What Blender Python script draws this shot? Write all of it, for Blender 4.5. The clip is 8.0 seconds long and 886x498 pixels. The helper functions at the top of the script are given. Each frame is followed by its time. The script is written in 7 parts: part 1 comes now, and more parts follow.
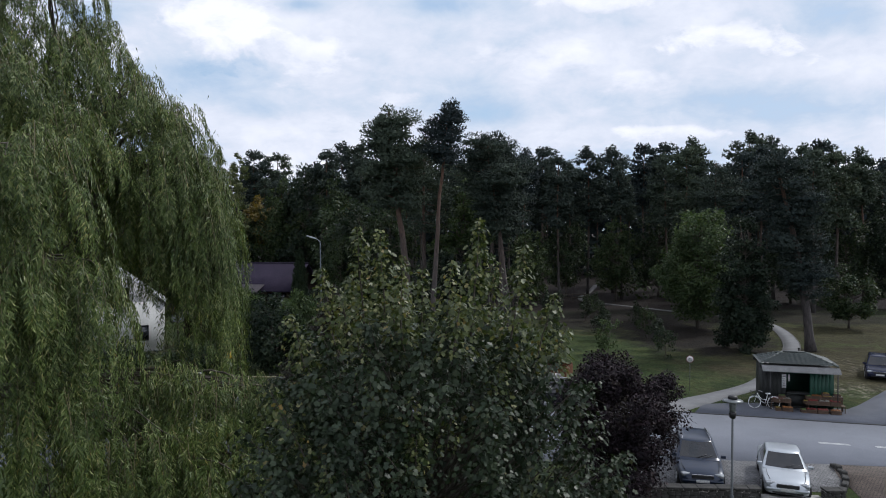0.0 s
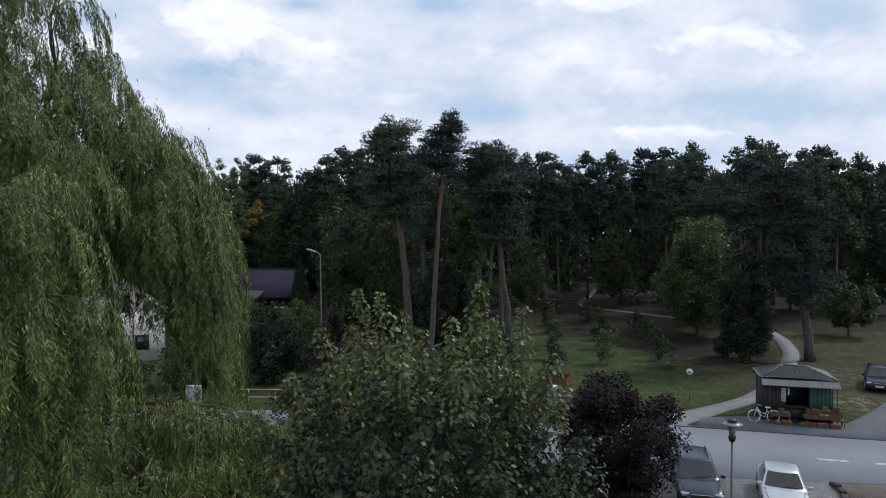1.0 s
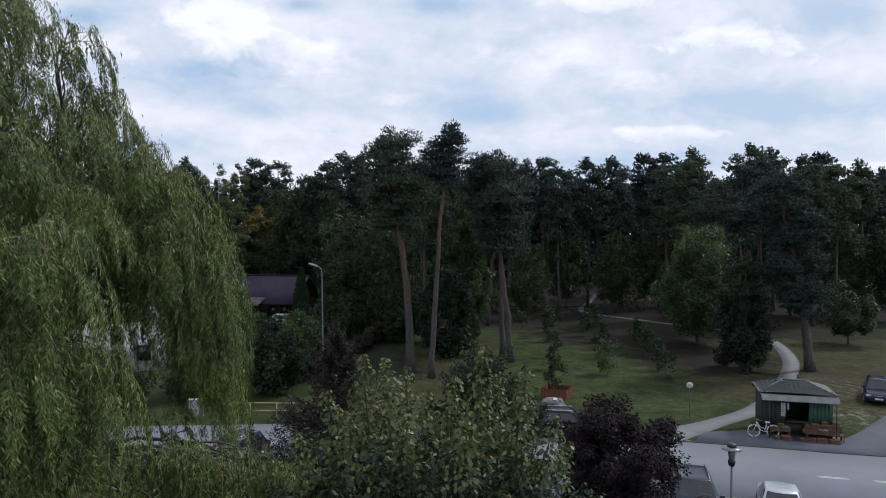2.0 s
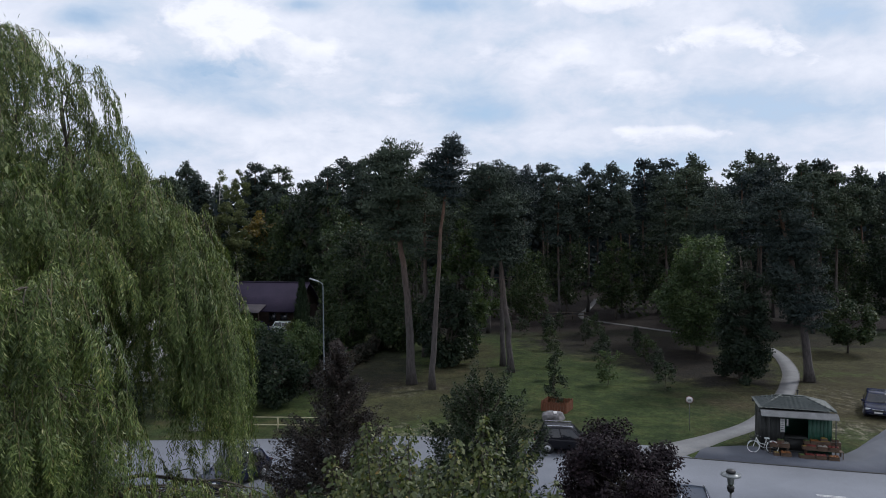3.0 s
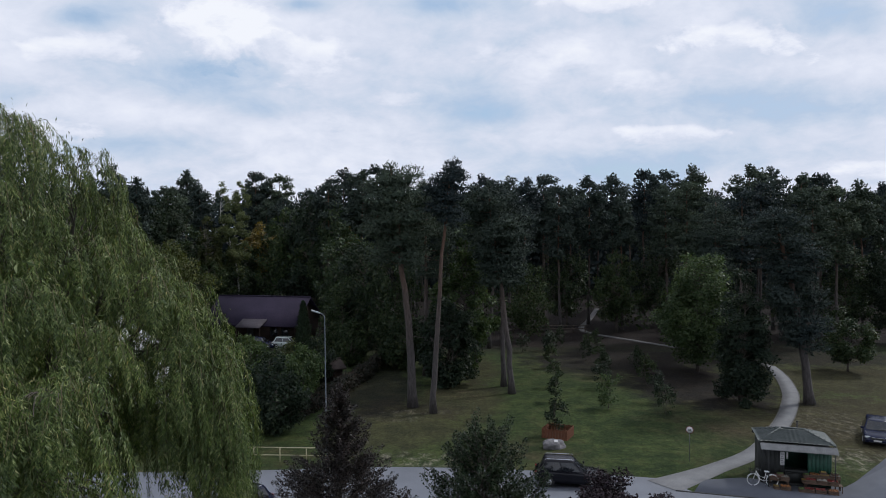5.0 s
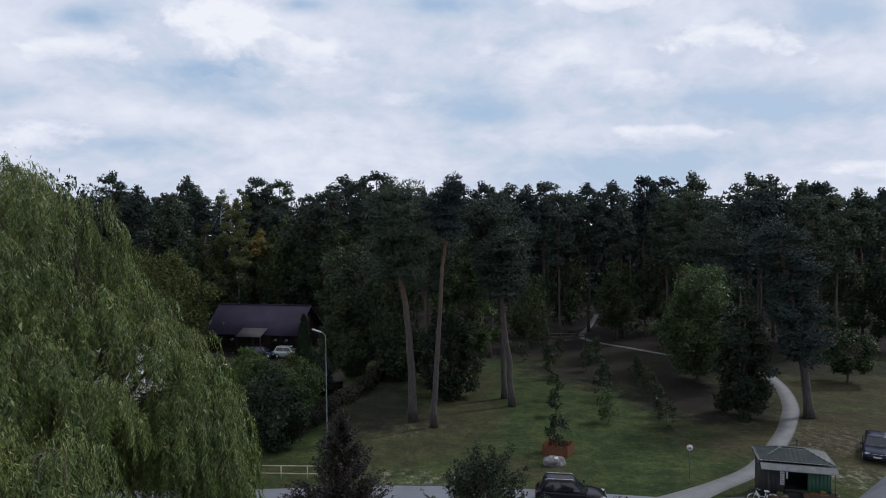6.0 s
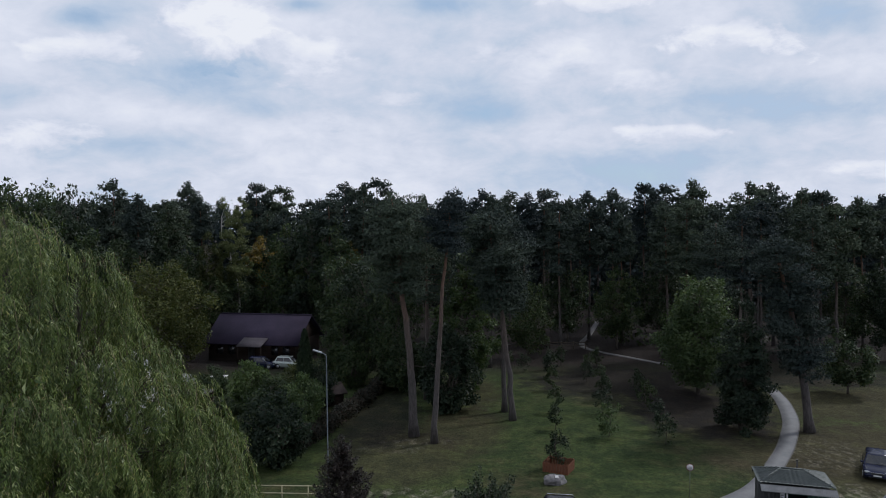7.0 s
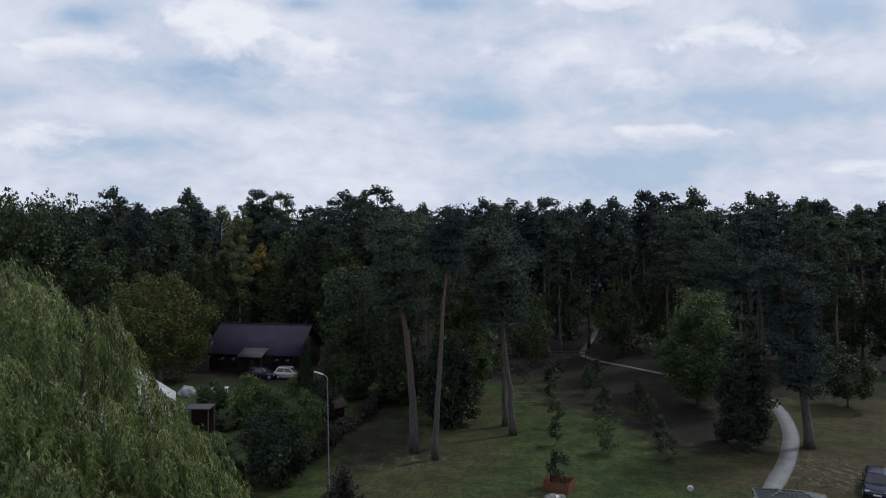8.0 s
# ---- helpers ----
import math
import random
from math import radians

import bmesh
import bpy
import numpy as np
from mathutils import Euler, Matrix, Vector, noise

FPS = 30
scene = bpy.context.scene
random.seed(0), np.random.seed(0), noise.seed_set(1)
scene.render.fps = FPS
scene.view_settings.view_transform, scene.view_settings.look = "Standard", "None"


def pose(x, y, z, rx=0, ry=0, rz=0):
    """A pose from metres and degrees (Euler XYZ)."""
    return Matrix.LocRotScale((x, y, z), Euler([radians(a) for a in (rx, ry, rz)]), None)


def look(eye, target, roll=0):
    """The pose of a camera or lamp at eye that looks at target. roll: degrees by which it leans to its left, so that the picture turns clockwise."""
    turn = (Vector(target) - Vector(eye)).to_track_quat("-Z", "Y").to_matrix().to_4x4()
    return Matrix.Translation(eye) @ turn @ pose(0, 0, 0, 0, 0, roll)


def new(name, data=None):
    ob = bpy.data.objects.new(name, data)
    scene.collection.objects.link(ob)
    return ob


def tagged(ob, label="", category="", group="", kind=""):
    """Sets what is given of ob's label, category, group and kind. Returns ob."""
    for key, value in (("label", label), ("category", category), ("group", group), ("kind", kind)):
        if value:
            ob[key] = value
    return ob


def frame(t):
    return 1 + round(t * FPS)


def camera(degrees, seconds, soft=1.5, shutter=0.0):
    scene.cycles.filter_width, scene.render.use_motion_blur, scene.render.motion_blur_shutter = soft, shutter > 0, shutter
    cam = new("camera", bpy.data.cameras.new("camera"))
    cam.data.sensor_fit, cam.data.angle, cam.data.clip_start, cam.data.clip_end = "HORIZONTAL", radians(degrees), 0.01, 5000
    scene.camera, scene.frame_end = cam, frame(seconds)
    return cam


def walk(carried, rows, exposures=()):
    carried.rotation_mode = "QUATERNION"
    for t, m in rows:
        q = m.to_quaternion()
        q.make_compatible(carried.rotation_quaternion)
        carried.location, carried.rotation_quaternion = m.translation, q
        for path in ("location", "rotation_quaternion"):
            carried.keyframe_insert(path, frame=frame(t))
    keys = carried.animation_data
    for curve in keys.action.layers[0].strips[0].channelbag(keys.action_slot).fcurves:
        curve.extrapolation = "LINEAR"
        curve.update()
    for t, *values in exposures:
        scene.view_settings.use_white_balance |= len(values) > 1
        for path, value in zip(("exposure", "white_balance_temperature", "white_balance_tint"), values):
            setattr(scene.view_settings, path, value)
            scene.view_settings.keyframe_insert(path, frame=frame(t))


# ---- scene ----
cam = camera(65.0, 8.0, soft=1.0)
METRES, EYE, TILT, LEAN, TURN = 8.8, 10.35, -1.4, 0.0, 0.0
ROWS = [
    (0.0, 0.0, 0.0, 0.0, 0.0, 0.0, -0.0),
    (0.5, -0.0003, -0.0008, 0.0406, -0.01, -0.02, -0.0),
    (1.0, -0.0006, -0.0054, 0.0939, -0.01, -0.0, 0.01),
    (1.5, -0.0038, -0.0149, 0.1446, -0.01, 0.01, 0.02),
    (3.0, -0.0087, -0.0437, 0.3064, 0.03, 0.02, 0.0),
    (3.5, -0.0102, -0.0485, 0.3609, 0.03, 0.01, 0.0),
    (4.0, -0.0119, -0.0525, 0.4132, 0.03, -0.0, -0.01),
    (4.5, -0.0138, -0.0596, 0.4751, 0.04, -0.02, 0.0),
    (6.0, -0.0192, -0.0776, 0.68, 0.05, -0.02, 0.08),
    (6.5, -0.0212, -0.0831, 0.7537, 0.06, -0.02, 0.07),
    (7.0, -0.0212, -0.0866, 0.832, 0.07, -0.03, 0.1),
    (7.5, -0.0222, -0.0917, 0.9127, 0.07, -0.04, 0.12),
    (8.0, -0.0265, -0.0955, 0.9937, 0.07, -0.05, 0.12),
]
walk(cam, [(t, pose(0, 0, EYE, TILT, LEAN, TURN) @ pose(METRES * x, METRES * y, METRES * z, 90 + pitch, roll, yaw)) for t, x, y, z, yaw, pitch, roll in ROWS],
     exposures=[(0.0, 0.02, 6200, 10), (3.5, -0.05, 6200, 10), (8.0, -0.26, 6150, 10)])

# ---------------- sky and sun ----------------
SUN_AZ, SUN_EL = 62.0, 46.0          # degrees clockwise from +y, and above the horizon
CLOUDS = 6.7                         # brightness of the lit cloud, before the sky's strength


def make_sky():
    world = bpy.data.worlds.new("sky")
    scene.world = world
    world.use_nodes = True
    nt = world.node_tree
    nt.nodes.clear()
    N, L = nt.nodes.new, nt.links.new

    def val(op, a, b=0.0, c=0.0):
        m = N("ShaderNodeMath")
        m.operation = op
        for i, s in enumerate((a, b, c)):
            if isinstance(s, (int, float)):
                m.inputs[i].default_value = s
            else:
                L(s, m.inputs[i])
        return m.outputs[0]

    out, back = N("ShaderNodeOutputWorld"), N("ShaderNodeBackground")
    back.inputs["Strength"].default_value = 0.14
    L(back.outputs[0], out.inputs[0])
    sky = N("ShaderNodeTexSky")
    sky.sky_type = "NISHITA"
    sky.sun_disc = False
    sky.sun_elevation, sky.sun_rotation = radians(SUN_EL), radians(SUN_AZ)
    sky.air_density, sky.dust_density = 1.0, 1.5
    co = N("ShaderNodeTexCoord")
    sep = N("ShaderNodeSeparateXYZ")
    L(co.outputs["Generated"], sep.inputs[0])
    x, y, z = sep.outputs
    # banks of cloud, somewhat flattened towards the horizon
    up = val("ADD", val("MULTIPLY", val("ABSOLUTE", z), 0.55), 0.50)
    comb = N("ShaderNodeCombineXYZ")
    L(val("DIVIDE", x, up), comb.inputs[0])
    L(val("DIVIDE", y, up), comb.inputs[1])
    L(val("DIVIDE", val("MULTIPLY", z, 1.9), up), comb.inputs[2])

    def fbm(scale, detail, rough, shift, warp=0.0):
        n = N("ShaderNodeTexNoise")
        mp = N("ShaderNodeMapping")
        mp.inputs["Location"].default_value = shift
        L(comb.outputs[0], mp.inputs[0])
        L(mp.outputs[0], n.inputs["Vector"])
        n.inputs["Scale"].default_value, n.inputs["Detail"].default_value = scale, detail
        n.inputs["Roughness"].default_value, n.inputs["Distortion"].default_value = rough, warp
        return n.outputs["Fac"]

    def bank(u0, v0, su, sv):
        """A soft bank of cloud round one direction of the sky (sideways and upward slope)."""
        du = val("DIVIDE", val("SUBTRACT", val("DIVIDE", x, val("MAXIMUM", y, 0.05)), u0), su)
        dv = val("DIVIDE", val("SUBTRACT", val("DIVIDE", z, val("MAXIMUM", y, 0.05)), v0), sv)
        r = val("ADD", val("MULTIPLY", du, du), val("MULTIPLY", dv, dv))
        return val("POWER", 2.718, val("MULTIPLY", r, -1.0))

    dens = val("ADD", val("MULTIPLY", fbm(2.3, 9.0, 0.55, (3.1, 0.4, 0.7), 0.2), 0.62), val("MULTIPLY", fbm(9.0, 9.0, 0.60, (0.3, 5.2, 1.1), 0.3), 0.42))
    dens = val("ADD", dens, 0.09)
    for u0, v0, su, sv, k in BANKS:
        dens = val("ADD", dens, val("MULTIPLY", bank(u0, v0, su, sv), k))
    fine, puff = fbm(7.5, 9.0, 0.62, (1.3, 2.2, 0.1), 0.3), fbm(6.0, 9.0, 0.60, (4.3, 0.2, 2.1), 0.3)
    for u0, v0, su, sv, k in HEAPS:
        du = val("DIVIDE", val("SUBTRACT", val("DIVIDE", x, val("MAXIMUM", y, 0.05)), u0), su)
        dv = val("DIVIDE", val("SUBTRACT", val("DIVIDE", z, val("MAXIMUM", y, 0.05)), v0), sv)
        du, dv = val("ADD", du, val("MULTIPLY", val("SUBTRACT", puff, 0.5), 3.2)), val("ADD", dv, val("MULTIPLY", val("SUBTRACT", fine, 0.5), 3.6))
        r = val("SUBTRACT", 1.0, val("ADD", val("MULTIPLY", du, du), val("MULTIPLY", dv, dv)))
        r = val("ADD", r, val("MULTIPLY", val("SUBTRACT", fine, 0.52), 2.5))
        heap = N("ShaderNodeMapRange")
        heap.interpolation_type = "SMOOTHSTEP"
        L(r, heap.inputs[0])
        heap.inputs[1].default_value, heap.inputs[2].default_value = 0.0, 0.9
        lit = N("ShaderNodeMapRange")
        lit.interpolation_type = "SMOOTHSTEP"
        L(dv, lit.inputs[0])
        lit.inputs[1].default_value, lit.inputs[2].default_value = -1.1, 0.6
        dens = val("ADD", dens, val("MULTIPLY", val("MULTIPLY", heap.outputs[0], val("SUBTRACT", val("MULTIPLY", lit.outputs[0], 1.45), 0.40)), 1.1 * k))
    ramp = N("ShaderNodeValToRGB")
    L(dens, ramp.inputs[0])
    e = ramp.color_ramp.elements
    e[0].position, e[0].color = 0.28, (0.46, 0.62, 0.82, 1)
    e[1].position, e[1].color = 0.84, (1.07, 1.07, 1.10, 1)
    for p, c in ((0.40, (0.56, 0.68, 0.85, 1)), (0.50, (0.69, 0.77, 0.90, 1)), (0.58, (0.80, 0.84, 0.95, 1)), (0.68, (0.92, 0.94, 1.03, 1))):
        k = e.new(p)
        k.color = c
    bright = N("ShaderNodeVectorMath")
    bright.operation = "SCALE"
    L(ramp.outputs[0], bright.inputs[0])
    bright.inputs["Scale"].default_value = CLOUDS
    cover = N("ShaderNodeMapRange")
    L(dens, cover.inputs[0])
    cover.inputs[1].default_value, cover.inputs[2].default_value = 0.22, 0.42
    cover.inputs[3].default_value, cover.inputs[4].default_value = 0.55, 1.0
    mix = N("ShaderNodeMix")
    mix.data_type = "RGBA"
    L(cover.outputs[0], mix.inputs[0])
    L(sky.outputs[0], mix.inputs[6])
    L(bright.outputs[0], mix.inputs[7])
    L(mix.outputs[2], back.inputs["Color"])


# soft darker or bluer places (sideways slope, upward slope, half-widths, strength)
BANKS = [(-0.33, 0.225, 0.12, 0.032, -0.27), (-0.27, 0.175, 0.10, 0.020, -0.16), (0.05, 0.170, 0.06, 0.022, -0.19), (0.27, 0.09, 0.16, 0.028, -0.26), (0.46, 0.180, 0.16, 0.030, -0.22), (-0.45, 0.125, 0.12, 0.022, -0.22),
         (-0.51, 0.308, 0.055, 0.020, -0.27), (-0.20, 0.325, 0.035, 0.012, -0.30), (0.58, 0.31, 0.14, 0.040, -0.11), (-0.10, 0.27, 0.16, 0.05, 0.06), (-0.02, 0.325, 0.08, 0.014, -0.16), (0.24, 0.19, 0.06, 0.016, -0.10),
         (-0.15, 0.125, 0.10, 0.014, -0.08), (-0.60, 0.20, 0.09, 0.030, -0.10), (0.50, 0.105, 0.10, 0.014, -0.12)]
# heaped clouds with crisp tops
HEAPS = [(-0.31, 0.295, 0.105, 0.055, 0.27), (-0.20, 0.245, 0.060, 0.055, 0.19), (0.44, 0.264, 0.100, 0.038, 0.28), (-0.54, 0.262, 0.10, 0.026, 0.18), (-0.58, 0.135, 0.08, 0.034, 0.20), (-0.06, 0.185, 0.05, 0.020, 0.12),
         (0.20, 0.328, 0.08, 0.022, 0.22), (0.32, 0.140, 0.11, 0.014, 0.20), (0.14, 0.245, 0.10, 0.040, 0.12), (0.60, 0.085, 0.09, 0.020, 0.18), (0.28, 0.215, 0.05, 0.022, 0.12)]
make_sky()
sun = new("sun", bpy.data.lights.new("sun", "SUN"))
sun.data.energy, sun.data.angle, sun.data.color = 2.0, radians(7), (1.0, 0.97, 0.92)
_a, _e = radians(SUN_AZ), radians(SUN_EL)
sun.matrix_world = look((math.sin(_a) * math.cos(_e) * 100, math.cos(_a) * math.cos(_e) * 100, math.sin(_e) * 100), (0, 0, 0))


# ---------------- materials ----------------
def base_material(name):
    m = bpy.data.materials.new(name)
    m.use_nodes = True
    nt = m.node_tree
    return m, nt, nt.nodes["Principled BSDF"]


def ramp_node(nt, source, stops):
    r = nt.nodes.new("ShaderNodeValToRGB")
    nt.links.new(source, r.inputs[0])
    e = r.color_ramp.elements
    e[0].position, e[0].color = stops[0][0], (*stops[0][1], 1)
    e[1].position, e[1].color = stops[-1][0], (*stops[-1][1], 1)
    for p, c in stops[1:-1]:
        k = e.new(p)
        k.color = (*c, 1)
    return r.outputs[0]


def noise_node(nt, scale, detail=4.0, rough=0.6, coords="Object", stretch=(1, 1, 1)):
    tc, mp, n = nt.nodes.new("ShaderNodeTexCoord"), nt.nodes.new("ShaderNodeMapping"), nt.nodes.new("ShaderNodeTexNoise")
    mp.inputs["Scale"].default_value = stretch
    nt.links.new(tc.outputs[coords], mp.inputs[0])
    nt.links.new(mp.outputs[0], n.inputs["Vector"])
    n.inputs["Scale"].default_value, n.inputs["Detail"].default_value, n.inputs["Roughness"].default_value = scale, detail, rough
    return n.outputs["Fac"]


def mix_node(nt, fac, a, b, blend="MIX"):
    m = nt.nodes.new("ShaderNodeMix")
    m.data_type, m.blend_type = "RGBA", blend
    for i, s in ((0, fac), (6, a), (7, b)):
        if isinstance(s, (int, float)):
            m.inputs[i].default_value = s
        elif isinstance(s, tuple):
            m.inputs[i].default_value = (*s, 1)
        else:
            nt.links.new(s, m.inputs[i])
    return m.outputs[2]


def bump_to(nt, bsdf, height, strength, distance):
    b = nt.nodes.new("ShaderNodeBump")
    b.inputs["Strength"].default_value, b.inputs["Distance"].default_value = strength, distance
    nt.links.new(height, b.inputs["Height"])
    nt.links.new(b.outputs[0], bsdf.inputs["Normal"])


def surface(name, dark, light, big=0.6, fine=14.0, rough=0.8, metal=0.0, bump=0.3, depth=0.01, stretch=(1, 1, 1), coat=0.0, fine_amount=0.35, coords="Object"):
    """Worn surface: two colours mixed by broad stains, broken up by fine grain, with relief."""
    m, nt, b = base_material(name)
    stain = noise_node(nt, big, 5.0, 0.6, coords, stretch)
    grain = noise_node(nt, fine, 6.0, 0.65, coords, stretch)
    col = ramp_node(nt, stain, [(0.32, dark), (0.68, light)])
    shade = ramp_node(nt, grain, [(0.3, (1 - fine_amount,) * 3), (0.7, (1 + 0.6 * fine_amount,) * 3)])
    nt.links.new(mix_node(nt, 1.0, col, shade, "MULTIPLY"), b.inputs["Base Color"])
    b.inputs["Roughness"].default_value, b.inputs["Metallic"].default_value = rough, metal
    b.inputs["Coat Weight"].default_value = coat
    if bump:
        bump_to(nt, b, grain, bump, depth)
    return m


def foliage(name, stops, through_light=0.3, rough=0.5, patch=0.35, vary=0.25, swing=1.0, gloss=0.3):
    """Leaves: each leaf (a mesh island) its own colour, broad patches, trees that differ, light shining through."""
    m, nt, b = base_material(name)
    geo, info = nt.nodes.new("ShaderNodeNewGeometry"), nt.nodes.new("ShaderNodeObjectInfo")
    col = ramp_node(nt, geo.outputs["Random Per Island"], stops)
    n = noise_node(nt, patch, 3.0, 0.6)
    col = mix_node(nt, 1.0, col, ramp_node(nt, n, [(0.3, (1 - 0.34 * swing, 1 - 0.30 * swing, 1 - 0.28 * swing)), (0.7, (1 + 0.28 * swing, 1 + 0.22 * swing, 1 + 0.05 * swing))]), "MULTIPLY")
    col = mix_node(nt, 1.0, col, ramp_node(nt, info.outputs["Random"], [(0.0, (1 - vary, 1 - vary, 1 - 0.6 * vary)), (1.0, (1 + vary, 1 + 0.8 * vary, 1.0))]), "MULTIPLY")
    nt.links.new(col, b.inputs["Base Color"])
    b.inputs["Roughness"].default_value = rough
    b.inputs["Specular IOR Level"].default_value = gloss
    tr, mx, out = nt.nodes.new("ShaderNodeBsdfTranslucent"), nt.nodes.new("ShaderNodeMixShader"), nt.nodes["Material Output"]
    nt.links.new(mix_node(nt, 1.0, col, (1.15, 1.2, 0.6), "MULTIPLY"), tr.inputs["Color"])
    mx.inputs[0].default_value = through_light
    nt.links.new(b.outputs[0], mx.inputs[1])
    nt.links.new(tr.outputs[0], mx.inputs[2])
    nt.links.new(mx.outputs[0], out.inputs["Surface"])
    return m


def pine_bark():
    """Grey plated bark below, orange flaky bark higher up the stem."""
    m, nt, b = base_material("pine_bark")
    tc, sep = nt.nodes.new("ShaderNodeTexCoord"), nt.nodes.new("ShaderNodeSeparateXYZ")
    nt.links.new(tc.outputs["Object"], sep.inputs[0])
    n = noise_node(nt, 1.6, 6.0, 0.7, stretch=(1, 1, 0.35))
    add = nt.nodes.new("ShaderNodeMath")
    add.operation = "MULTIPLY_ADD"
    nt.links.new(n, add.inputs[0])
    add.inputs[1].default_value = 9.0
    nt.links.new(sep.outputs[2], add.inputs[2])
    mr = nt.nodes.new("ShaderNodeMapRange")
    nt.links.new(add.outputs[0], mr.inputs[0])
    mr.inputs[1].default_value, mr.inputs[2].default_value = 9.0, 19.0
    col = ramp_node(nt, mr.outputs[0], [(0.0, (0.068, 0.060, 0.058)), (0.55, (0.085, 0.062, 0.052)), (1.0, (0.115, 0.064, 0.042))])
    g = noise_node(nt, 7.0, 6.0, 0.7, stretch=(1, 1, 0.25))
    nt.links.new(mix_node(nt, 1.0, col, ramp_node(nt, g, [(0.32, (0.45,) * 3), (0.66, (1.3,) * 3)]), "MULTIPLY"), b.inputs["Base Color"])
    b.inputs["Roughness"].default_value = 0.9
    bump_to(nt, b, g, 0.7, 0.05)
    return m


def ground_material():
    """Mown grass with worn, dry and sandy places; needle litter under the trees, their shade in its colour."""
    m, nt, b = base_material("grass_ground")
    broad, mid, fine = noise_node(nt, 0.06, 4, 0.6), noise_node(nt, 0.45, 8, 0.72), noise_node(nt, 5.0, 9, 0.8)
    green = ramp_node(nt, mid, [(0.36, (0.017, 0.029, 0.009)), (0.50, (0.031, 0.047, 0.014)), (0.64, (0.056, 0.070, 0.021))])
    dry = ramp_node(nt, mid, [(0.30, (0.029, 0.025, 0.013)), (0.70, (0.064, 0.052, 0.028))])
    # brown needle litter, darkened by tree shade put into the colour
    shady_litter = ramp_node(nt, mid, [(0.30, (0.010, 0.0085, 0.008)), (0.70, (0.022, 0.016, 0.013))])
    sand = ramp_node(nt, fine, [(0.30, (0.22, 0.19, 0.15)), (0.70, (0.38, 0.34, 0.28))])
    tc, sep = nt.nodes.new("ShaderNodeTexCoord"), nt.nodes.new("ShaderNodeSeparateXYZ")
    nt.links.new(tc.outputs["Object"], sep.inputs[0])
    x, y = sep.outputs[0], sep.outputs[1]

    def val(op, a, c=0.0, d=0.0):
        k = nt.nodes.new("ShaderNodeMath")
        k.operation = op
        for i, s in enumerate((a, c, d)):
            if isinstance(s, (int, float)):
                k.inputs[i].default_value = s
            else:
                nt.links.new(s, k.inputs[i])
        return k.outputs[0]

    def span(v, lo, hi):
        k = nt.nodes.new("ShaderNodeMapRange")
        k.interpolation_type = "SMOOTHSTEP"
        nt.links.new(v, k.inputs[0])
        k.inputs[1].default_value, k.inputs[2].default_value = lo, hi
        return k.outputs[0]

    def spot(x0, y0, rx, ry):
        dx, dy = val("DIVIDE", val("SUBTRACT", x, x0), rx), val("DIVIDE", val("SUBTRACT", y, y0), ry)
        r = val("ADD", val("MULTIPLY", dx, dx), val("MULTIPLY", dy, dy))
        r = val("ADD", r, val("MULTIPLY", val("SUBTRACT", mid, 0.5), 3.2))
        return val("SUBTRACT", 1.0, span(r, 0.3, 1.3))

    col = mix_node(nt, span(val("ADD", broad, val("MULTIPLY", mid, 0.6)), 0.76, 1.05), green, dry)
    for x0, y0, rx, ry, k in DRY:
        col = mix_node(nt, val("MULTIPLY", spot(x0, y0, rx, ry), k), col, dry)
    for x0, y0, rx, ry, k in SHADY_LITTER:
        col = mix_node(nt, val("MULTIPLY", spot(x0, y0, rx, ry), k), col, shady_litter)
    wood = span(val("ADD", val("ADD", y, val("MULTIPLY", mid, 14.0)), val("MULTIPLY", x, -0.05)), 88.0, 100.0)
    col = mix_node(nt, wood, col, shady_litter)
    for x0, y0, rx, ry, k in SANDY:
        f = val("MULTIPLY", spot(x0, y0, rx, ry), span(noise_node(nt, 1.6, 9, 0.75, stretch=(1, 0.6, 1)), 0.46, 0.68))
        col = mix_node(nt, val("MULTIPLY", f, k), col, sand)
    col = mix_node(nt, 1.0, col, ramp_node(nt, fine, [(0.32, (0.40,) * 3), (0.68, (1.55,) * 3)]), "MULTIPLY")
    col = mix_node(nt, 1.0, col, ramp_node(nt, noise_node(nt, 1.9, 7, 0.75), [(0.36, (0.68,) * 3), (0.64, (1.32,) * 3)]), "MULTIPLY")
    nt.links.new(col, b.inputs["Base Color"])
    b.inputs["Roughness"].default_value = 0.95
    b.inputs["Specular IOR Level"].default_value = 0.15
    bump_to(nt, b, fine, 0.9, 0.10)
    return m


# broad places in the grass: centre, half-widths, strength
DRY = [(38, 53, 16, 12, 0.85), (-4, 54, 6, 8, 0.6), (1.5, 62, 4, 8, 0.6), (2.5, 76, 4, 8, 0.6), (43, 70, 14, 8, 0.75)]
# spots of needle litter that also paint the trees' shade on the ground
SHADY_LITTER = [(-2, 58.5, 3.4, 1.6, 0.4), (21, 80, 13, 9, 0.9), (43, 84, 14, 7, 0.8), (-6.5, 66, 4.2, 11, 0.7), (5.5, 65.5, 1.8, 1.6, 0.4), (24.5, 68, 7.5, 11, 0.95), (32, 60.5, 1.4, 1.2, 0.5), (24, 84, 12, 8, 0.5), (18.5, 58, 1.2, 4, 0.3)]
SANDY = [(-2.0, 57.6, 3.2, 0.9, 0.30), (-4.5, 55.5, 3.0, 1.2, 0.22), (4.5, 70, 1.6, 3.0, 0.10), (27.5, 45.3, 3.4, 2.6, 0.7), (30.5, 54, 4, 5, 0.35), (-2.5, 45.5, 6, 1.6, 0.6)]



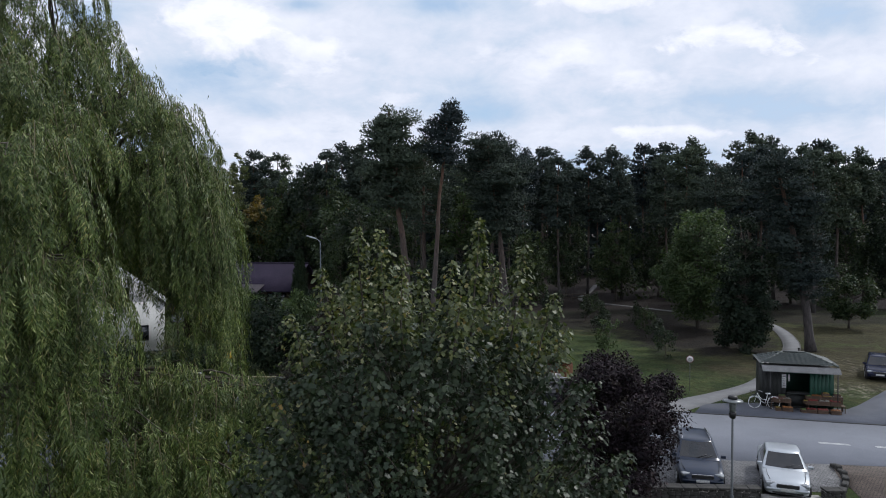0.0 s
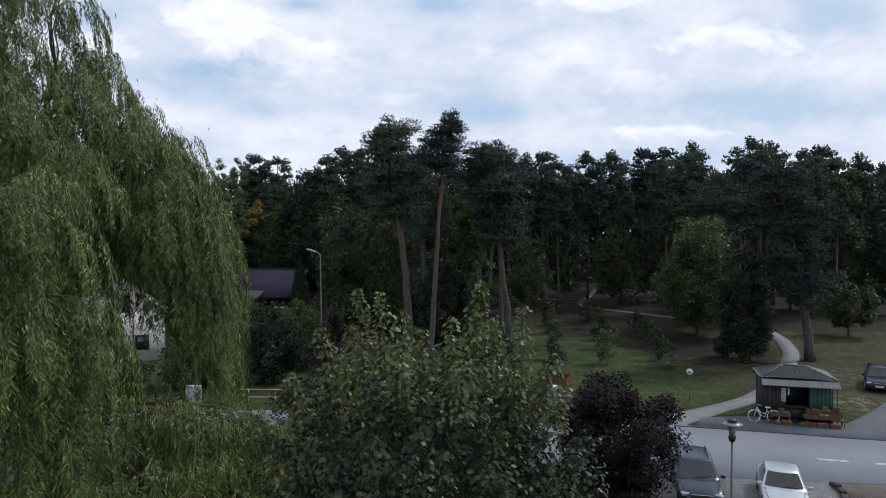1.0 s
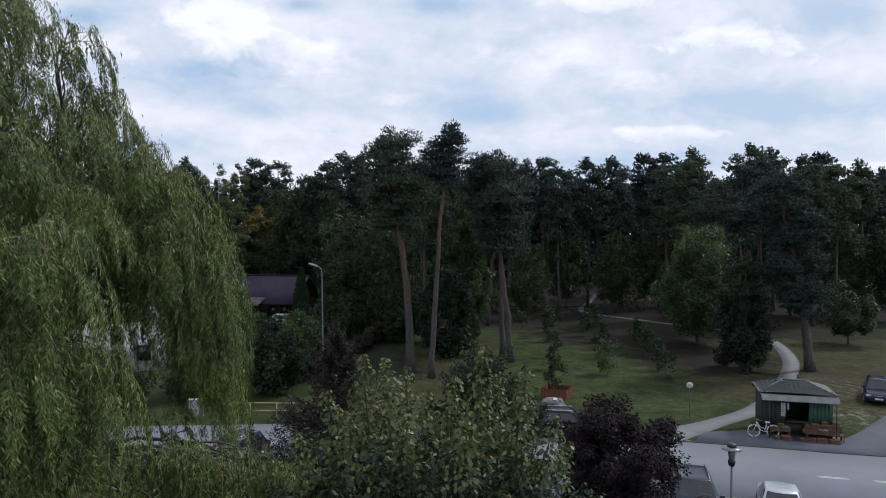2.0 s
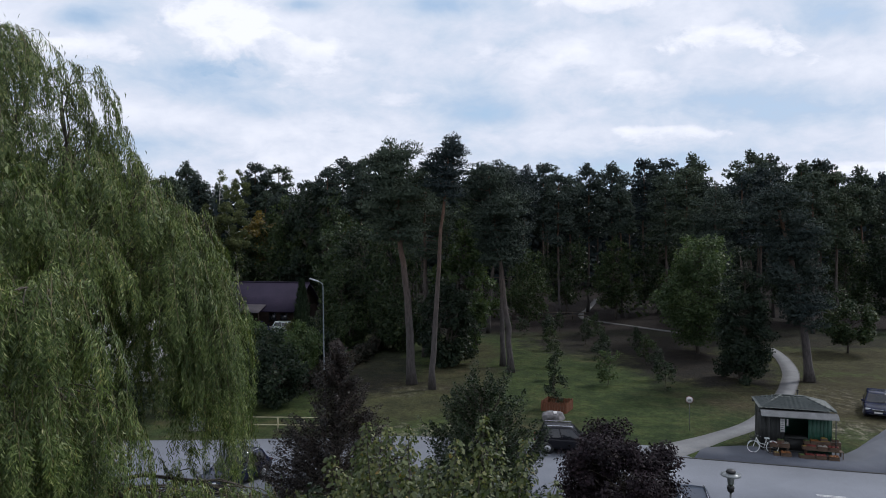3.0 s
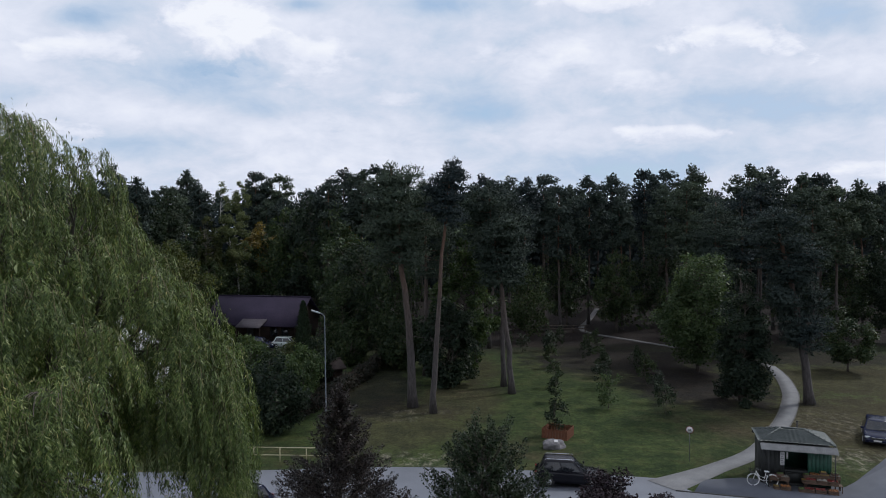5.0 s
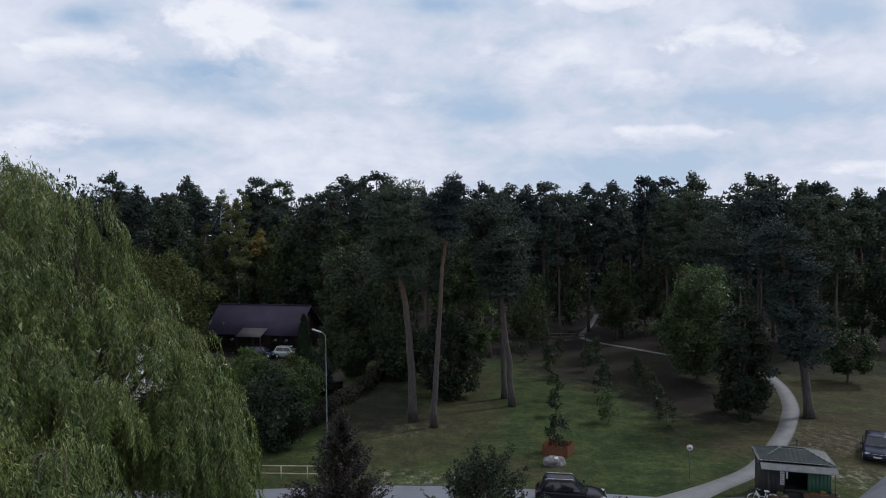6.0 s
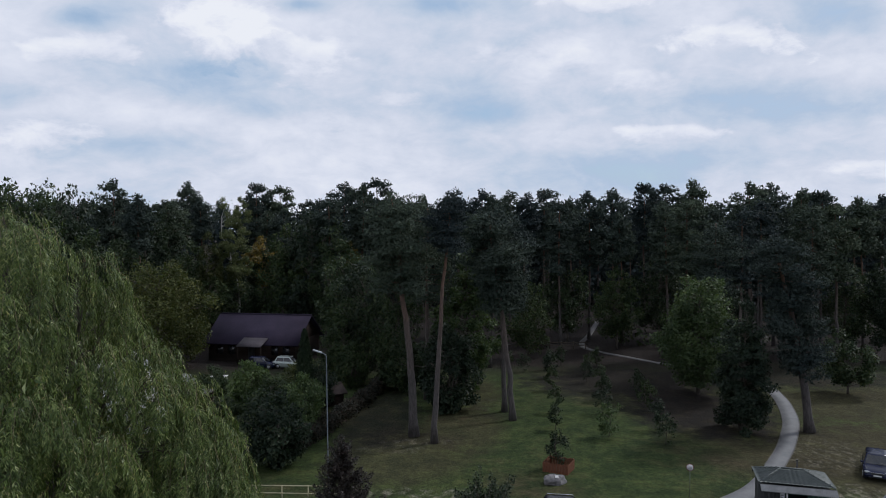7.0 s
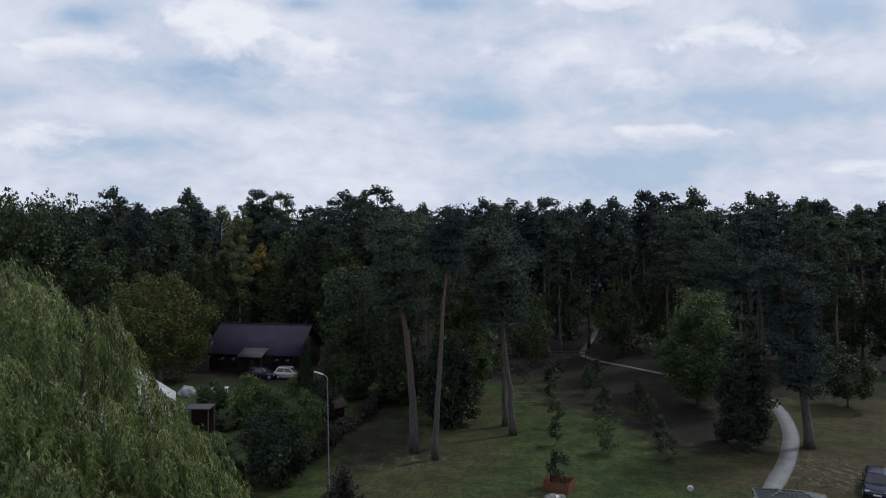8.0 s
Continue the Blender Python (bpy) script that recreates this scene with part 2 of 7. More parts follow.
def paving(name, dark, light):
    """Small concrete blocks, too fine to lay one by one: joints recessed, blocks of uneven colour."""
    m, nt, b = base_material(name)
    tc, mp, br = nt.nodes.new("ShaderNodeTexCoord"), nt.nodes.new("ShaderNodeMapping"), nt.nodes.new("ShaderNodeTexBrick")
    mp.inputs["Rotation"].default_value = (0, 0, radians(38))
    nt.links.new(tc.outputs["Object"], mp.inputs[0])
    nt.links.new(mp.outputs[0], br.inputs["Vector"])
    br.inputs["Scale"].default_value, br.inputs["Brick Width"].default_value, br.inputs["Row Height"].default_value = 1.0, 0.24, 0.12
    br.inputs["Mortar Size"].default_value, br.inputs["Color1"].default_value, br.inputs["Color2"].default_value = 0.014, (*dark, 1), (*light, 1)
    br.inputs["Mortar"].default_value = (*[0.35 * k for k in dark], 1)
    g, s = noise_node(nt, 18.0, 5, 0.6), noise_node(nt, 0.9, 4, 0.6)
    col = mix_node(nt, 1.0, br.outputs["Color"], ramp_node(nt, g, [(0.3, (0.75,) * 3), (0.7, (1.2,) * 3)]), "MULTIPLY")
    col = mix_node(nt, 1.0, col, ramp_node(nt, s, [(0.3, (0.78,) * 3), (0.7, (1.15,) * 3)]), "MULTIPLY")
    nt.links.new(col, b.inputs["Base Color"])
    b.inputs["Roughness"].default_value = 0.9
    bump_to(nt, b, br.outputs["Fac"], -0.5, 0.006)
    return m


M = {}
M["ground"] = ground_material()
M["asphalt"] = surface("asphalt_worn", (0.130, 0.141, 0.168), (0.178, 0.190, 0.222), 0.25, 30, 0.85, bump=0.25, depth=0.004, fine_amount=0.22)
M["asphalt_new"] = surface("asphalt_patched", (0.078, 0.085, 0.106), (0.108, 0.117, 0.142), 0.5, 30, 0.85, bump=0.25, depth=0.004, fine_amount=0.22)
M["path"] = surface("path_slabs", (0.135, 0.137, 0.142), (0.19, 0.19, 0.192), 0.8, 14, 0.9, bump=0.2, depth=0.005, fine_amount=0.2)
# path colour dimmed for the wood's shade; the edging uses it too
M["path_dim"] = surface("shade_dimmed_path", (0.085, 0.082, 0.082), (0.125, 0.12, 0.118), 0.8, 14, 0.95, bump=0.2, depth=0.005, fine_amount=0.25)
M["paver_grey"] = paving("paver_grey", (0.13, 0.13, 0.135), (0.21, 0.21, 0.215))
M["paver_tan"] = paving("paver_tan", (0.145, 0.115, 0.095), (0.215, 0.17, 0.14))
M["stone"] = surface("fieldstone", (0.022, 0.022, 0.021), (0.058, 0.055, 0.050), 2.5, 14, 0.9, bump=0.6, depth=0.02)
M["boulder"] = surface("pale_boulder", (0.10, 0.095, 0.10), (0.22, 0.21, 0.215), 3.0, 18, 0.85, bump=0.6, depth=0.02)
M["concrete"] = surface("concrete", (0.24, 0.235, 0.225), (0.36, 0.35, 0.33), 1.5, 25, 0.9, bump=0.2)
M["paint_white"] = surface("road_paint", (0.50, 0.50, 0.48), (0.68, 0.68, 0.66), 4.0, 25, 0.8, bump=0.1)
M["bark"] = surface("grey_bark", (0.060, 0.050, 0.042), (0.115, 0.098, 0.080), 1.5, 9, 0.9, bump=0.7, depth=0.03, stretch=(1, 1, 0.3))
M["pine_bark"] = pine_bark()
M["birch_bark"] = surface("birch_bark", (0.30, 0.29, 0.27), (0.62, 0.60, 0.56), 1.6, 6, 0.8, bump=0.3, stretch=(1, 1, 2.5))
M["willow_twig"] = surface("willow_twig", (0.09, 0.08, 0.035), (0.15, 0.125, 0.06), 2.0, 9, 0.7, bump=0.2)
M["willow"] = foliage("willow_leaves", [(0.0, (0.027, 0.049, 0.015)), (0.5, (0.071, 0.112, 0.034)), (0.87, (0.140, 0.182, 0.072)), (0.96, (0.24, 0.28, 0.16)), (1.0, (0.19, 0.17, 0.06))], 0.15, 0.40, 0.7, swing=1.15, gloss=0.28)
M["maple"] = foliage("maple_leaves", [(0.0, (0.016, 0.029, 0.017)), (0.6, (0.027, 0.044, 0.026)), (0.92, (0.042, 0.060, 0.038)), (0.98, (0.080, 0.094, 0.070)), (1.0, (0.095, 0.090, 0.038))], 0.16, 0.44, 0.9, swing=0.8, gloss=0.26)
M["maple_young"] = foliage("young_maple_leaves", [(0.0, (0.030, 0.050, 0.020)), (0.5, (0.064, 0.086, 0.036)), (0.85, (0.120, 0.135, 0.066)), (0.96, (0.19, 0.20, 0.125)), (1.0, (0.19, 0.13, 0.045))], 0.26, 0.42, 0.9, swing=0.8)
M["purple"] = foliage("purple_leaves", [(0.0, (0.007, 0.006, 0.010)), (0.6, (0.015, 0.010, 0.017)), (0.95, (0.030, 0.021, 0.033)), (1.0, (0.052, 0.040, 0.052))], 0.12, 0.6, 0.8, gloss=0.12)
M["plum"] = foliage("plum_leaves", [(0.0, (0.012, 0.011, 0.014)), (0.6, (0.022, 0.019, 0.022)), (0.92, (0.042, 0.030, 0.032)), (1.0, (0.09, 0.068, 0.072))], 0.12, 0.42, 0.6, gloss=0.25)
M["linden"] = foliage("linden_leaves", [(0.0, (0.014, 0.028, 0.016)), (0.6, (0.028, 0.048, 0.026)), (0.95, (0.052, 0.072, 0.040)), (1.0, (0.10, 0.11, 0.07))], 0.22, 0.45, 0.6, gloss=0.2)
M["broad"] = foliage("wood_leaves", [(0.0, (0.016, 0.030, 0.019)), (0.6, (0.031, 0.052, 0.029)), (1.0, (0.060, 0.078, 0.045))], 0.22, 0.5, 0.25, 0.4, gloss=0.15)
M["fresh"] = foliage("fresh_leaves", [(0.0, (0.036, 0.064, 0.026)), (0.6, (0.066, 0.104, 0.044)), (1.0, (0.106, 0.140, 0.066))], 0.3, 0.5, 0.3, 0.15, gloss=0.2)
M["olive"] = foliage("olive_leaves", [(0.0, (0.036, 0.050, 0.018)), (0.6, (0.060, 0.074, 0.026)), (1.0, (0.095, 0.100, 0.040))], 0.25, 0.5, 0.3, 0.15, gloss=0.15)
M["autumn"] = foliage("autumn_leaves", [(0.0, (0.080, 0.068, 0.018)), (0.6, (0.135, 0.108, 0.027)), (1.0, (0.210, 0.14, 0.037))], 0.3, 0.5, 0.3, 0.1)
M["birch"] = foliage("birch_leaves", [(0.0, (0.060, 0.082, 0.040)), (0.6, (0.090, 0.112, 0.056)), (1.0, (0.135, 0.145, 0.080))], 0.3, 0.5, 0.3, 0.1, gloss=0.15)
M["needle"] = foliage("pine_needles", [(0.0, (0.030, 0.045, 0.044)), (0.6, (0.045, 0.064, 0.061)), (1.0, (0.066, 0.087, 0.080))], 0.10, 0.7, 0.22, 0.36, gloss=0.10)
M["thuja"] = foliage("thuja_sprays", [(0.0, (0.012, 0.022, 0.016)), (1.0, (0.028, 0.042, 0.030))], 0.1, 0.6, 0.6, gloss=0.12)
M["hedge"] = foliage("hedge_leaves", [(0.0, (0.015, 0.019, 0.014)), (0.7, (0.032, 0.031, 0.022)), (1.0, (0.058, 0.040, 0.032))], 0.12, 0.6, 0.5, gloss=0.12)
M["rubber"] = surface("rubber", (0.012, 0.012, 0.012), (0.024, 0.024, 0.024), 3, 30, 0.85, bump=0.1)
M["rim"] = surface("alloy", (0.40, 0.40, 0.42), (0.55, 0.55, 0.57), 4, 30, 0.35, 0.8, bump=0)
M["glass"] = surface("car_glass", (0.012, 0.014, 0.017), (0.020, 0.022, 0.026), 2, 9, 0.03, bump=0, coat=0.15)
M["chrome"] = surface("chrome", (0.55, 0.55, 0.57), (0.68, 0.68, 0.70), 4, 30, 0.2, 1.0, bump=0)
M["trim"] = surface("black_trim", (0.012, 0.012, 0.013), (0.022, 0.022, 0.024), 3, 20, 0.5, bump=0.05)
M["lens"] = surface("lamp_lens", (0.20, 0.215, 0.23), (0.34, 0.36, 0.38), 5, 20, 0.12, bump=0, coat=0.5)
M["red_lens"] = surface("red_lens", (0.20, 0.012, 0.010), (0.30, 0.02, 0.016), 5, 20, 0.15, bump=0, coat=0.5)
M["plate"] = surface("plate", (0.55, 0.55, 0.54), (0.66, 0.66, 0.65), 5, 30, 0.5, bump=0)
M["silver_paint"] = surface("silver_car_paint", (0.40, 0.43, 0.46), (0.46, 0.49, 0.52), 0.8, 40, 0.35, 0.5, bump=0, coat=0.3, fine_amount=0.05)
M["blue_paint"] = surface("dark_blue_car_paint", (0.008, 0.016, 0.036), (0.012, 0.022, 0.048), 0.8, 40, 0.28, 0.1, bump=0, coat=0.10, fine_amount=0.05)
M["navy_paint"] = surface("navy_car_paint", (0.006, 0.009, 0.026), (0.010, 0.013, 0.036), 0.8, 40, 0.22, 0.0, bump=0, coat=0.0, fine_amount=0.05)
M["black_paint"] = surface("black_car_paint", (0.005, 0.005, 0.008), (0.009, 0.009, 0.013), 0.8, 40, 0.22, 0.0, bump=0, coat=0.0, fine_amount=0.05)
M["pale_paint"] = surface("pale_green_car_paint", (0.30, 0.34, 0.32), (0.36, 0.40, 0.38), 0.8, 40, 0.3, 0.4, bump=0, coat=0.7, fine_amount=0.05)
M["green_board"] = surface("green_painted_board", (0.006, 0.048, 0.028), (0.010, 0.066, 0.040), 1.2, 20, 0.55, bump=0.15, stretch=(1, 1, 0.3))
M["dark_board"] = surface("dark_board", (0.010, 0.012, 0.011), (0.020, 0.022, 0.021), 1.2, 20, 0.7, bump=0.2, stretch=(1, 1, 0.3))
M["roof_green"] = surface("grey_green_roof_sheet", (0.048, 0.060, 0.058), (0.078, 0.092, 0.088), 1.4, 22, 0.5, 0.1, bump=0.1)
M["corrugated"] = surface("pale_corrugated_sheet", (0.17, 0.172, 0.17), (0.26, 0.262, 0.26), 2.0, 22, 0.6, 0.1, bump=0.1)
M["crate"] = surface("crate_wood", (0.065, 0.040, 0.026), (0.115, 0.075, 0.050), 3, 22, 0.8, bump=0.2, stretch=(0.3, 1, 1))
M["poster"] = surface("white_sheet", (0.55, 0.55, 0.55), (0.72, 0.72, 0.72), 3, 20, 0.7, bump=0)
for _n, _c in (("fruit_red", (0.42, 0.035, 0.025)), ("fruit_orange", (0.58, 0.22, 0.04)), ("fruit_yellow", (0.60, 0.42, 0.07)), ("fruit_green", (0.18, 0.30, 0.06)), ("fruit_pale", (0.55, 0.52, 0.45))):
    M[_n] = surface(_n, tuple(0.28 * k for k in _c), tuple(0.5 * k for k in _c), 6, 30, 0.5, bump=0)
M["bike_white"] = surface("white_enamel", (0.58, 0.60, 0.60), (0.70, 0.72, 0.72), 5, 30, 0.35, bump=0)
M["steel"] = surface("galvanised_steel", (0.13, 0.15, 0.17), (0.19, 0.21, 0.23), 2, 24, 0.5, 0.6, bump=0.05)
M["post_grey"] = surface("grey_lamp_paint", (0.070, 0.080, 0.085), (0.11, 0.12, 0.125), 2, 24, 0.5, bump=0.05)
M["cover_white"] = surface("frosted_cover", (0.15, 0.165, 0.17), (0.22, 0.235, 0.24), 3, 24, 0.3, bump=0)
M["glass"].node_tree.nodes["Principled BSDF"].inputs["IOR"].default_value = 1.55
M["sign_white"] = surface("sign_white", (0.58, 0.56, 0.56), (0.68, 0.66, 0.66), 4, 24, 0.5, bump=0)
M["sign_red"] = surface("sign_red", (0.15, 0.05, 0.05), (0.20, 0.07, 0.07), 4, 24, 0.5, bump=0)
M["sign_yellow"] = surface("sign_yellow", (0.60, 0.42, 0.03), (0.72, 0.50, 0.04), 4, 24, 0.5, bump=0)
M["planter_wood"] = surface("orange_stained_wood", (0.105, 0.036, 0.016), (0.17, 0.060, 0.026), 1.5, 18, 0.75, bump=0.25, stretch=(1, 1, 0.2))
M["rail_wood"] = surface("weathered_wood", (0.035, 0.026, 0.020), (0.075, 0.058, 0.044), 1.5, 14, 0.9, bump=0.3)
M["rail_pale"] = surface("pale_yellow_painted_steel", (0.36, 0.32, 0.20), (0.50, 0.45, 0.30), 1.5, 14, 0.6, bump=0.1)
M["soil"] = surface("dark_soil", (0.020, 0.015, 0.011), (0.045, 0.034, 0.025), 3, 20, 1.0, bump=0.5)
M["roof_brown"] = surface("purple_brown_roof", (0.021, 0.017, 0.032), (0.032, 0.025, 0.045), 0.5, 9, 0.85, bump=0.2)
M["roof_canopy"] = surface("grey_brown_canopy", (0.050, 0.044, 0.052), (0.072, 0.064, 0.072), 0.8, 9, 0.6, bump=0.1)
M["log_wall"] = surface("dark_brown_boards", (0.016, 0.011, 0.009), (0.030, 0.021, 0.017), 1.0, 12, 0.85, bump=0.3, stretch=(0.2, 1, 1))
M["render_white"] = surface("white_render", (0.50, 0.50, 0.48), (0.66, 0.66, 0.64), 0.6, 16, 0.9, bump=0.15)
M["roof_pale"] = surface("pale_grey_roof", (0.33, 0.34, 0.34), (0.46, 0.47, 0.47), 0.8, 10, 0.6, 0.1, bump=0.1)
M["tarp"] = surface("pale_tarpaulin", (0.12, 0.125, 0.13), (0.30, 0.31, 0.32), 2.0, 10, 0.6, bump=0.3)
M["brown_tiles"] = surface("brown_shed_roof", (0.045, 0.036, 0.034), (0.075, 0.060, 0.055), 1.0, 9, 0.8, bump=0.3)
M["pane_dark"] = surface("window_pane", (0.015, 0.017, 0.020), (0.026, 0.029, 0.033), 2, 9, 0.08, bump=0, coat=0.5)
for _n in ("black_paint", "navy_paint"):
    M[_n].node_tree.nodes["Principled BSDF"].inputs["Specular IOR Level"].default_value = 0.25
for _n in ("roof_brown", "roof_canopy", "log_wall", "brown_tiles"):
    M[_n].node_tree.nodes["Principled BSDF"].inputs["Specular IOR Level"].default_value = 0.12
M["grass"] = foliage("grass_blades", [(0.0, (0.056, 0.072, 0.034)), (0.7, (0.095, 0.105, 0.059)), (1.0, (0.168, 0.140, 0.111))], 0.3, 0.6, 0.3)


# ---------------- building blocks ----------------
class Pile:
    """Gathers vertices and faces of many pieces for one mesh."""

    def __init__(self):
        self.v, self.f, self.n = [], [], 0

    def add(self, verts, faces):
        verts = np.asarray(verts, float).reshape(-1, 3)
        self.v.append(verts)
        for arr in (faces if isinstance(faces, list) and len(faces) and isinstance(faces[0], np.ndarray) else [np.asarray(faces, int)]):
            if len(arr):
                self.f.append(arr + self.n)
        self.n += len(verts)
        return self

    def box(self, x0, x1, y0, y1, z0, z1):
        v = [(x, y, z) for z in (z0, z1) for y in (y0, y1) for x in (x0, x1)]
        return self.add(v, [(0, 2, 3, 1), (4, 5, 7, 6), (0, 1, 5, 4), (2, 6, 7, 3), (0, 4, 6, 2), (1, 3, 7, 5)])

    def tube(self, pts, radii, sides=6, cap=True):
        v, f, tri = tube(pts, radii, sides)
        self.add(v, [f, tri] if cap else [f])
        return self

    def mesh(self, name, material, smooth=False):
        me = bpy.data.meshes.new(name)
        v = np.concatenate(self.v)
        me.vertices.add(len(v))
        me.vertices.foreach_set("co", v.ravel())
        idx = np.concatenate([a.ravel() for a in self.f]).astype(np.int32)
        size = np.concatenate([np.full(len(a), a.shape[1]) for a in self.f])
        me.loops.add(len(idx))
        me.loops.foreach_set("vertex_index", idx)
        me.polygons.add(len(size))
        me.polygons.foreach_set("loop_start", np.concatenate([[0], np.cumsum(size)[:-1]]).astype(np.int32))
        if smooth:
            me.polygons.foreach_set("use_smooth", np.ones(len(size), bool))
        me.update(calc_edges=True)
        me.validate()
        me.materials.append(material)
        return me


def tube(pts, radii, sides=6):
    p, r = np.asarray(pts, float), np.asarray(radii, float)
    if r.ndim == 0:
        r = np.full(len(p), float(r))
    d = np.gradient(p, axis=0)
    d /= np.linalg.norm(d, axis=1)[:, None] + 1e-9
    ref = np.array([1.0, 0, 0]) if abs(d[:, 0]).mean() < 0.7 else np.array([0, 1.0, 0])
    u = np.cross(d, ref)
    u /= np.linalg.norm(u, axis=1)[:, None] + 1e-9
    w = np.cross(d, u)
    a = np.arange(sides) * 2 * np.pi / sides
    v = p[:, None] + r[:, None, None] * (np.cos(a)[None, :, None] * u[:, None] + np.sin(a)[None, :, None] * w[:, None])
    i, j = np.meshgrid(np.arange(len(p) - 1), np.arange(sides), indexing="ij")
    k = (j + 1) % sides
    f = np.stack([i * sides + j, i * sides + k, (i + 1) * sides + k, (i + 1) * sides + j], -1).reshape(-1, 4)
    ring = np.arange(sides)
    caps = np.concatenate([np.stack([np.zeros(sides - 2, int), ring[2:], ring[1:-1]], -1),
                           np.stack([np.zeros(sides - 2, int), ring[1:-1], ring[2:]], -1) + (len(p) - 1) * sides])
    return v.reshape(-1, 3), f, caps


def part(name, shape, material, parent=None, label="", at=None, smooth=False):
    """Links a Pile, a bmesh or a mesh as one object under its thing."""
    if isinstance(shape, Pile):
        me = shape.mesh(name, material, smooth)
    elif isinstance(shape, bmesh.types.BMesh):
        me = bpy.data.meshes.new(name)
        shape.to_mesh(me)
        shape.free()
        me.materials.append(material)
        if smooth:
            me.polygons.foreach_set("use_smooth", np.ones(len(me.polygons), bool))
    else:
        me = shape
    ob = new(name, me)
    ob.parent = parent
    if at is not None:
        ob.matrix_basis = at
    return tagged(ob, label)


def thing(name, at, label, category, group="", kind=""):
    ob = new(name)
    ob.empty_display_size = 0.2
    ob.matrix_basis = at
    return tagged(ob, label, category, group, kind)


def block(sx, sy, sz, bevel=0.01, at=(0, 0, 0), segments=1):
    """A bevelled box, centred sideways, standing on at."""
    bm = bmesh.new()
    bmesh.ops.create_cube(bm, size=1, matrix=Matrix.Translation((at[0], at[1], at[2] + sz / 2)) @ Matrix.Diagonal((sx, sy, sz, 1)))
    if bevel:
        bmesh.ops.bevel(bm, geom=bm.edges[:], offset=bevel, segments=segments, affect="EDGES", profile=0.6)
    return bm


def unit(v):
    return v / (np.linalg.norm(v, axis=-1, keepdims=True) + 1e-9)


RHOMB = np.array([(0, 0), (0.42, 0.5), (1, 0), (0.42, -0.5)])
LOBED = np.array([(0, 0), (0.04, 0.50), (0.38, 0.28), (0.58, 0.56), (1.0, 0.0), (0.58, -0.56), (0.38, -0.28), (0.04, -0.50)])
LEAFLET = np.array([(0, 0.28), (0.45, -0.5), (1, 0.30)])
SLIVER = np.array([(0, 0.12), (0.42, -0.5), (1, 0.15)])
OVAL = np.array([(0, 0), (0.25, 0.34), (0.62, 0.36), (1, 0), (0.62, -0.36), (0.25, -0.34)])


def leaves(pile, rng, centres, along, facing, length, width=1.0, shape=RHOMB, cup=0.12):
    """One small blade for each centre: along its axis, facing roughly the given way."""
    n = len(centres)
    u = unit(along)
    nrm = unit(facing - (facing * u).sum(1)[:, None] * u + rng.normal(0, 0.02, (n, 3)))
    w = np.cross(nrm, u)
    s = np.broadcast_to(np.asarray(length, float), (n,))[:, None, None]
    tx, ty = shape[:, 0][None, :, None], shape[:, 1][None, :, None] * width
    v = centres[:, None] + s * (tx * u[:, None] + ty * w[:, None] - cup * (tx * tx + 1.6 * ty * ty) * nrm[:, None])
    k = len(shape)
    pile.add(v.reshape(-1, 3), np.arange(n * k).reshape(n, k))


def wander(rng, a, b, n=8, wobble=0.05, sag=0.0):
    """A slightly crooked line from a to b; sag lifts (plus) or drops its middle."""
    a, b = np.asarray(a, float), np.asarray(b, float)
    t = np.linspace(0, 1, n)[:, None]
    p = a + (b - a) * t
    w = np.cumsum(rng.normal(0, 1, (n, 3)), 0)
    w -= w[0] + (w[-1] - w[0]) * t
    return p + w * wobble * np.linalg.norm(b - a) / n + np.array([0, 0, 1.0]) * sag * 4 * t * (1 - t)


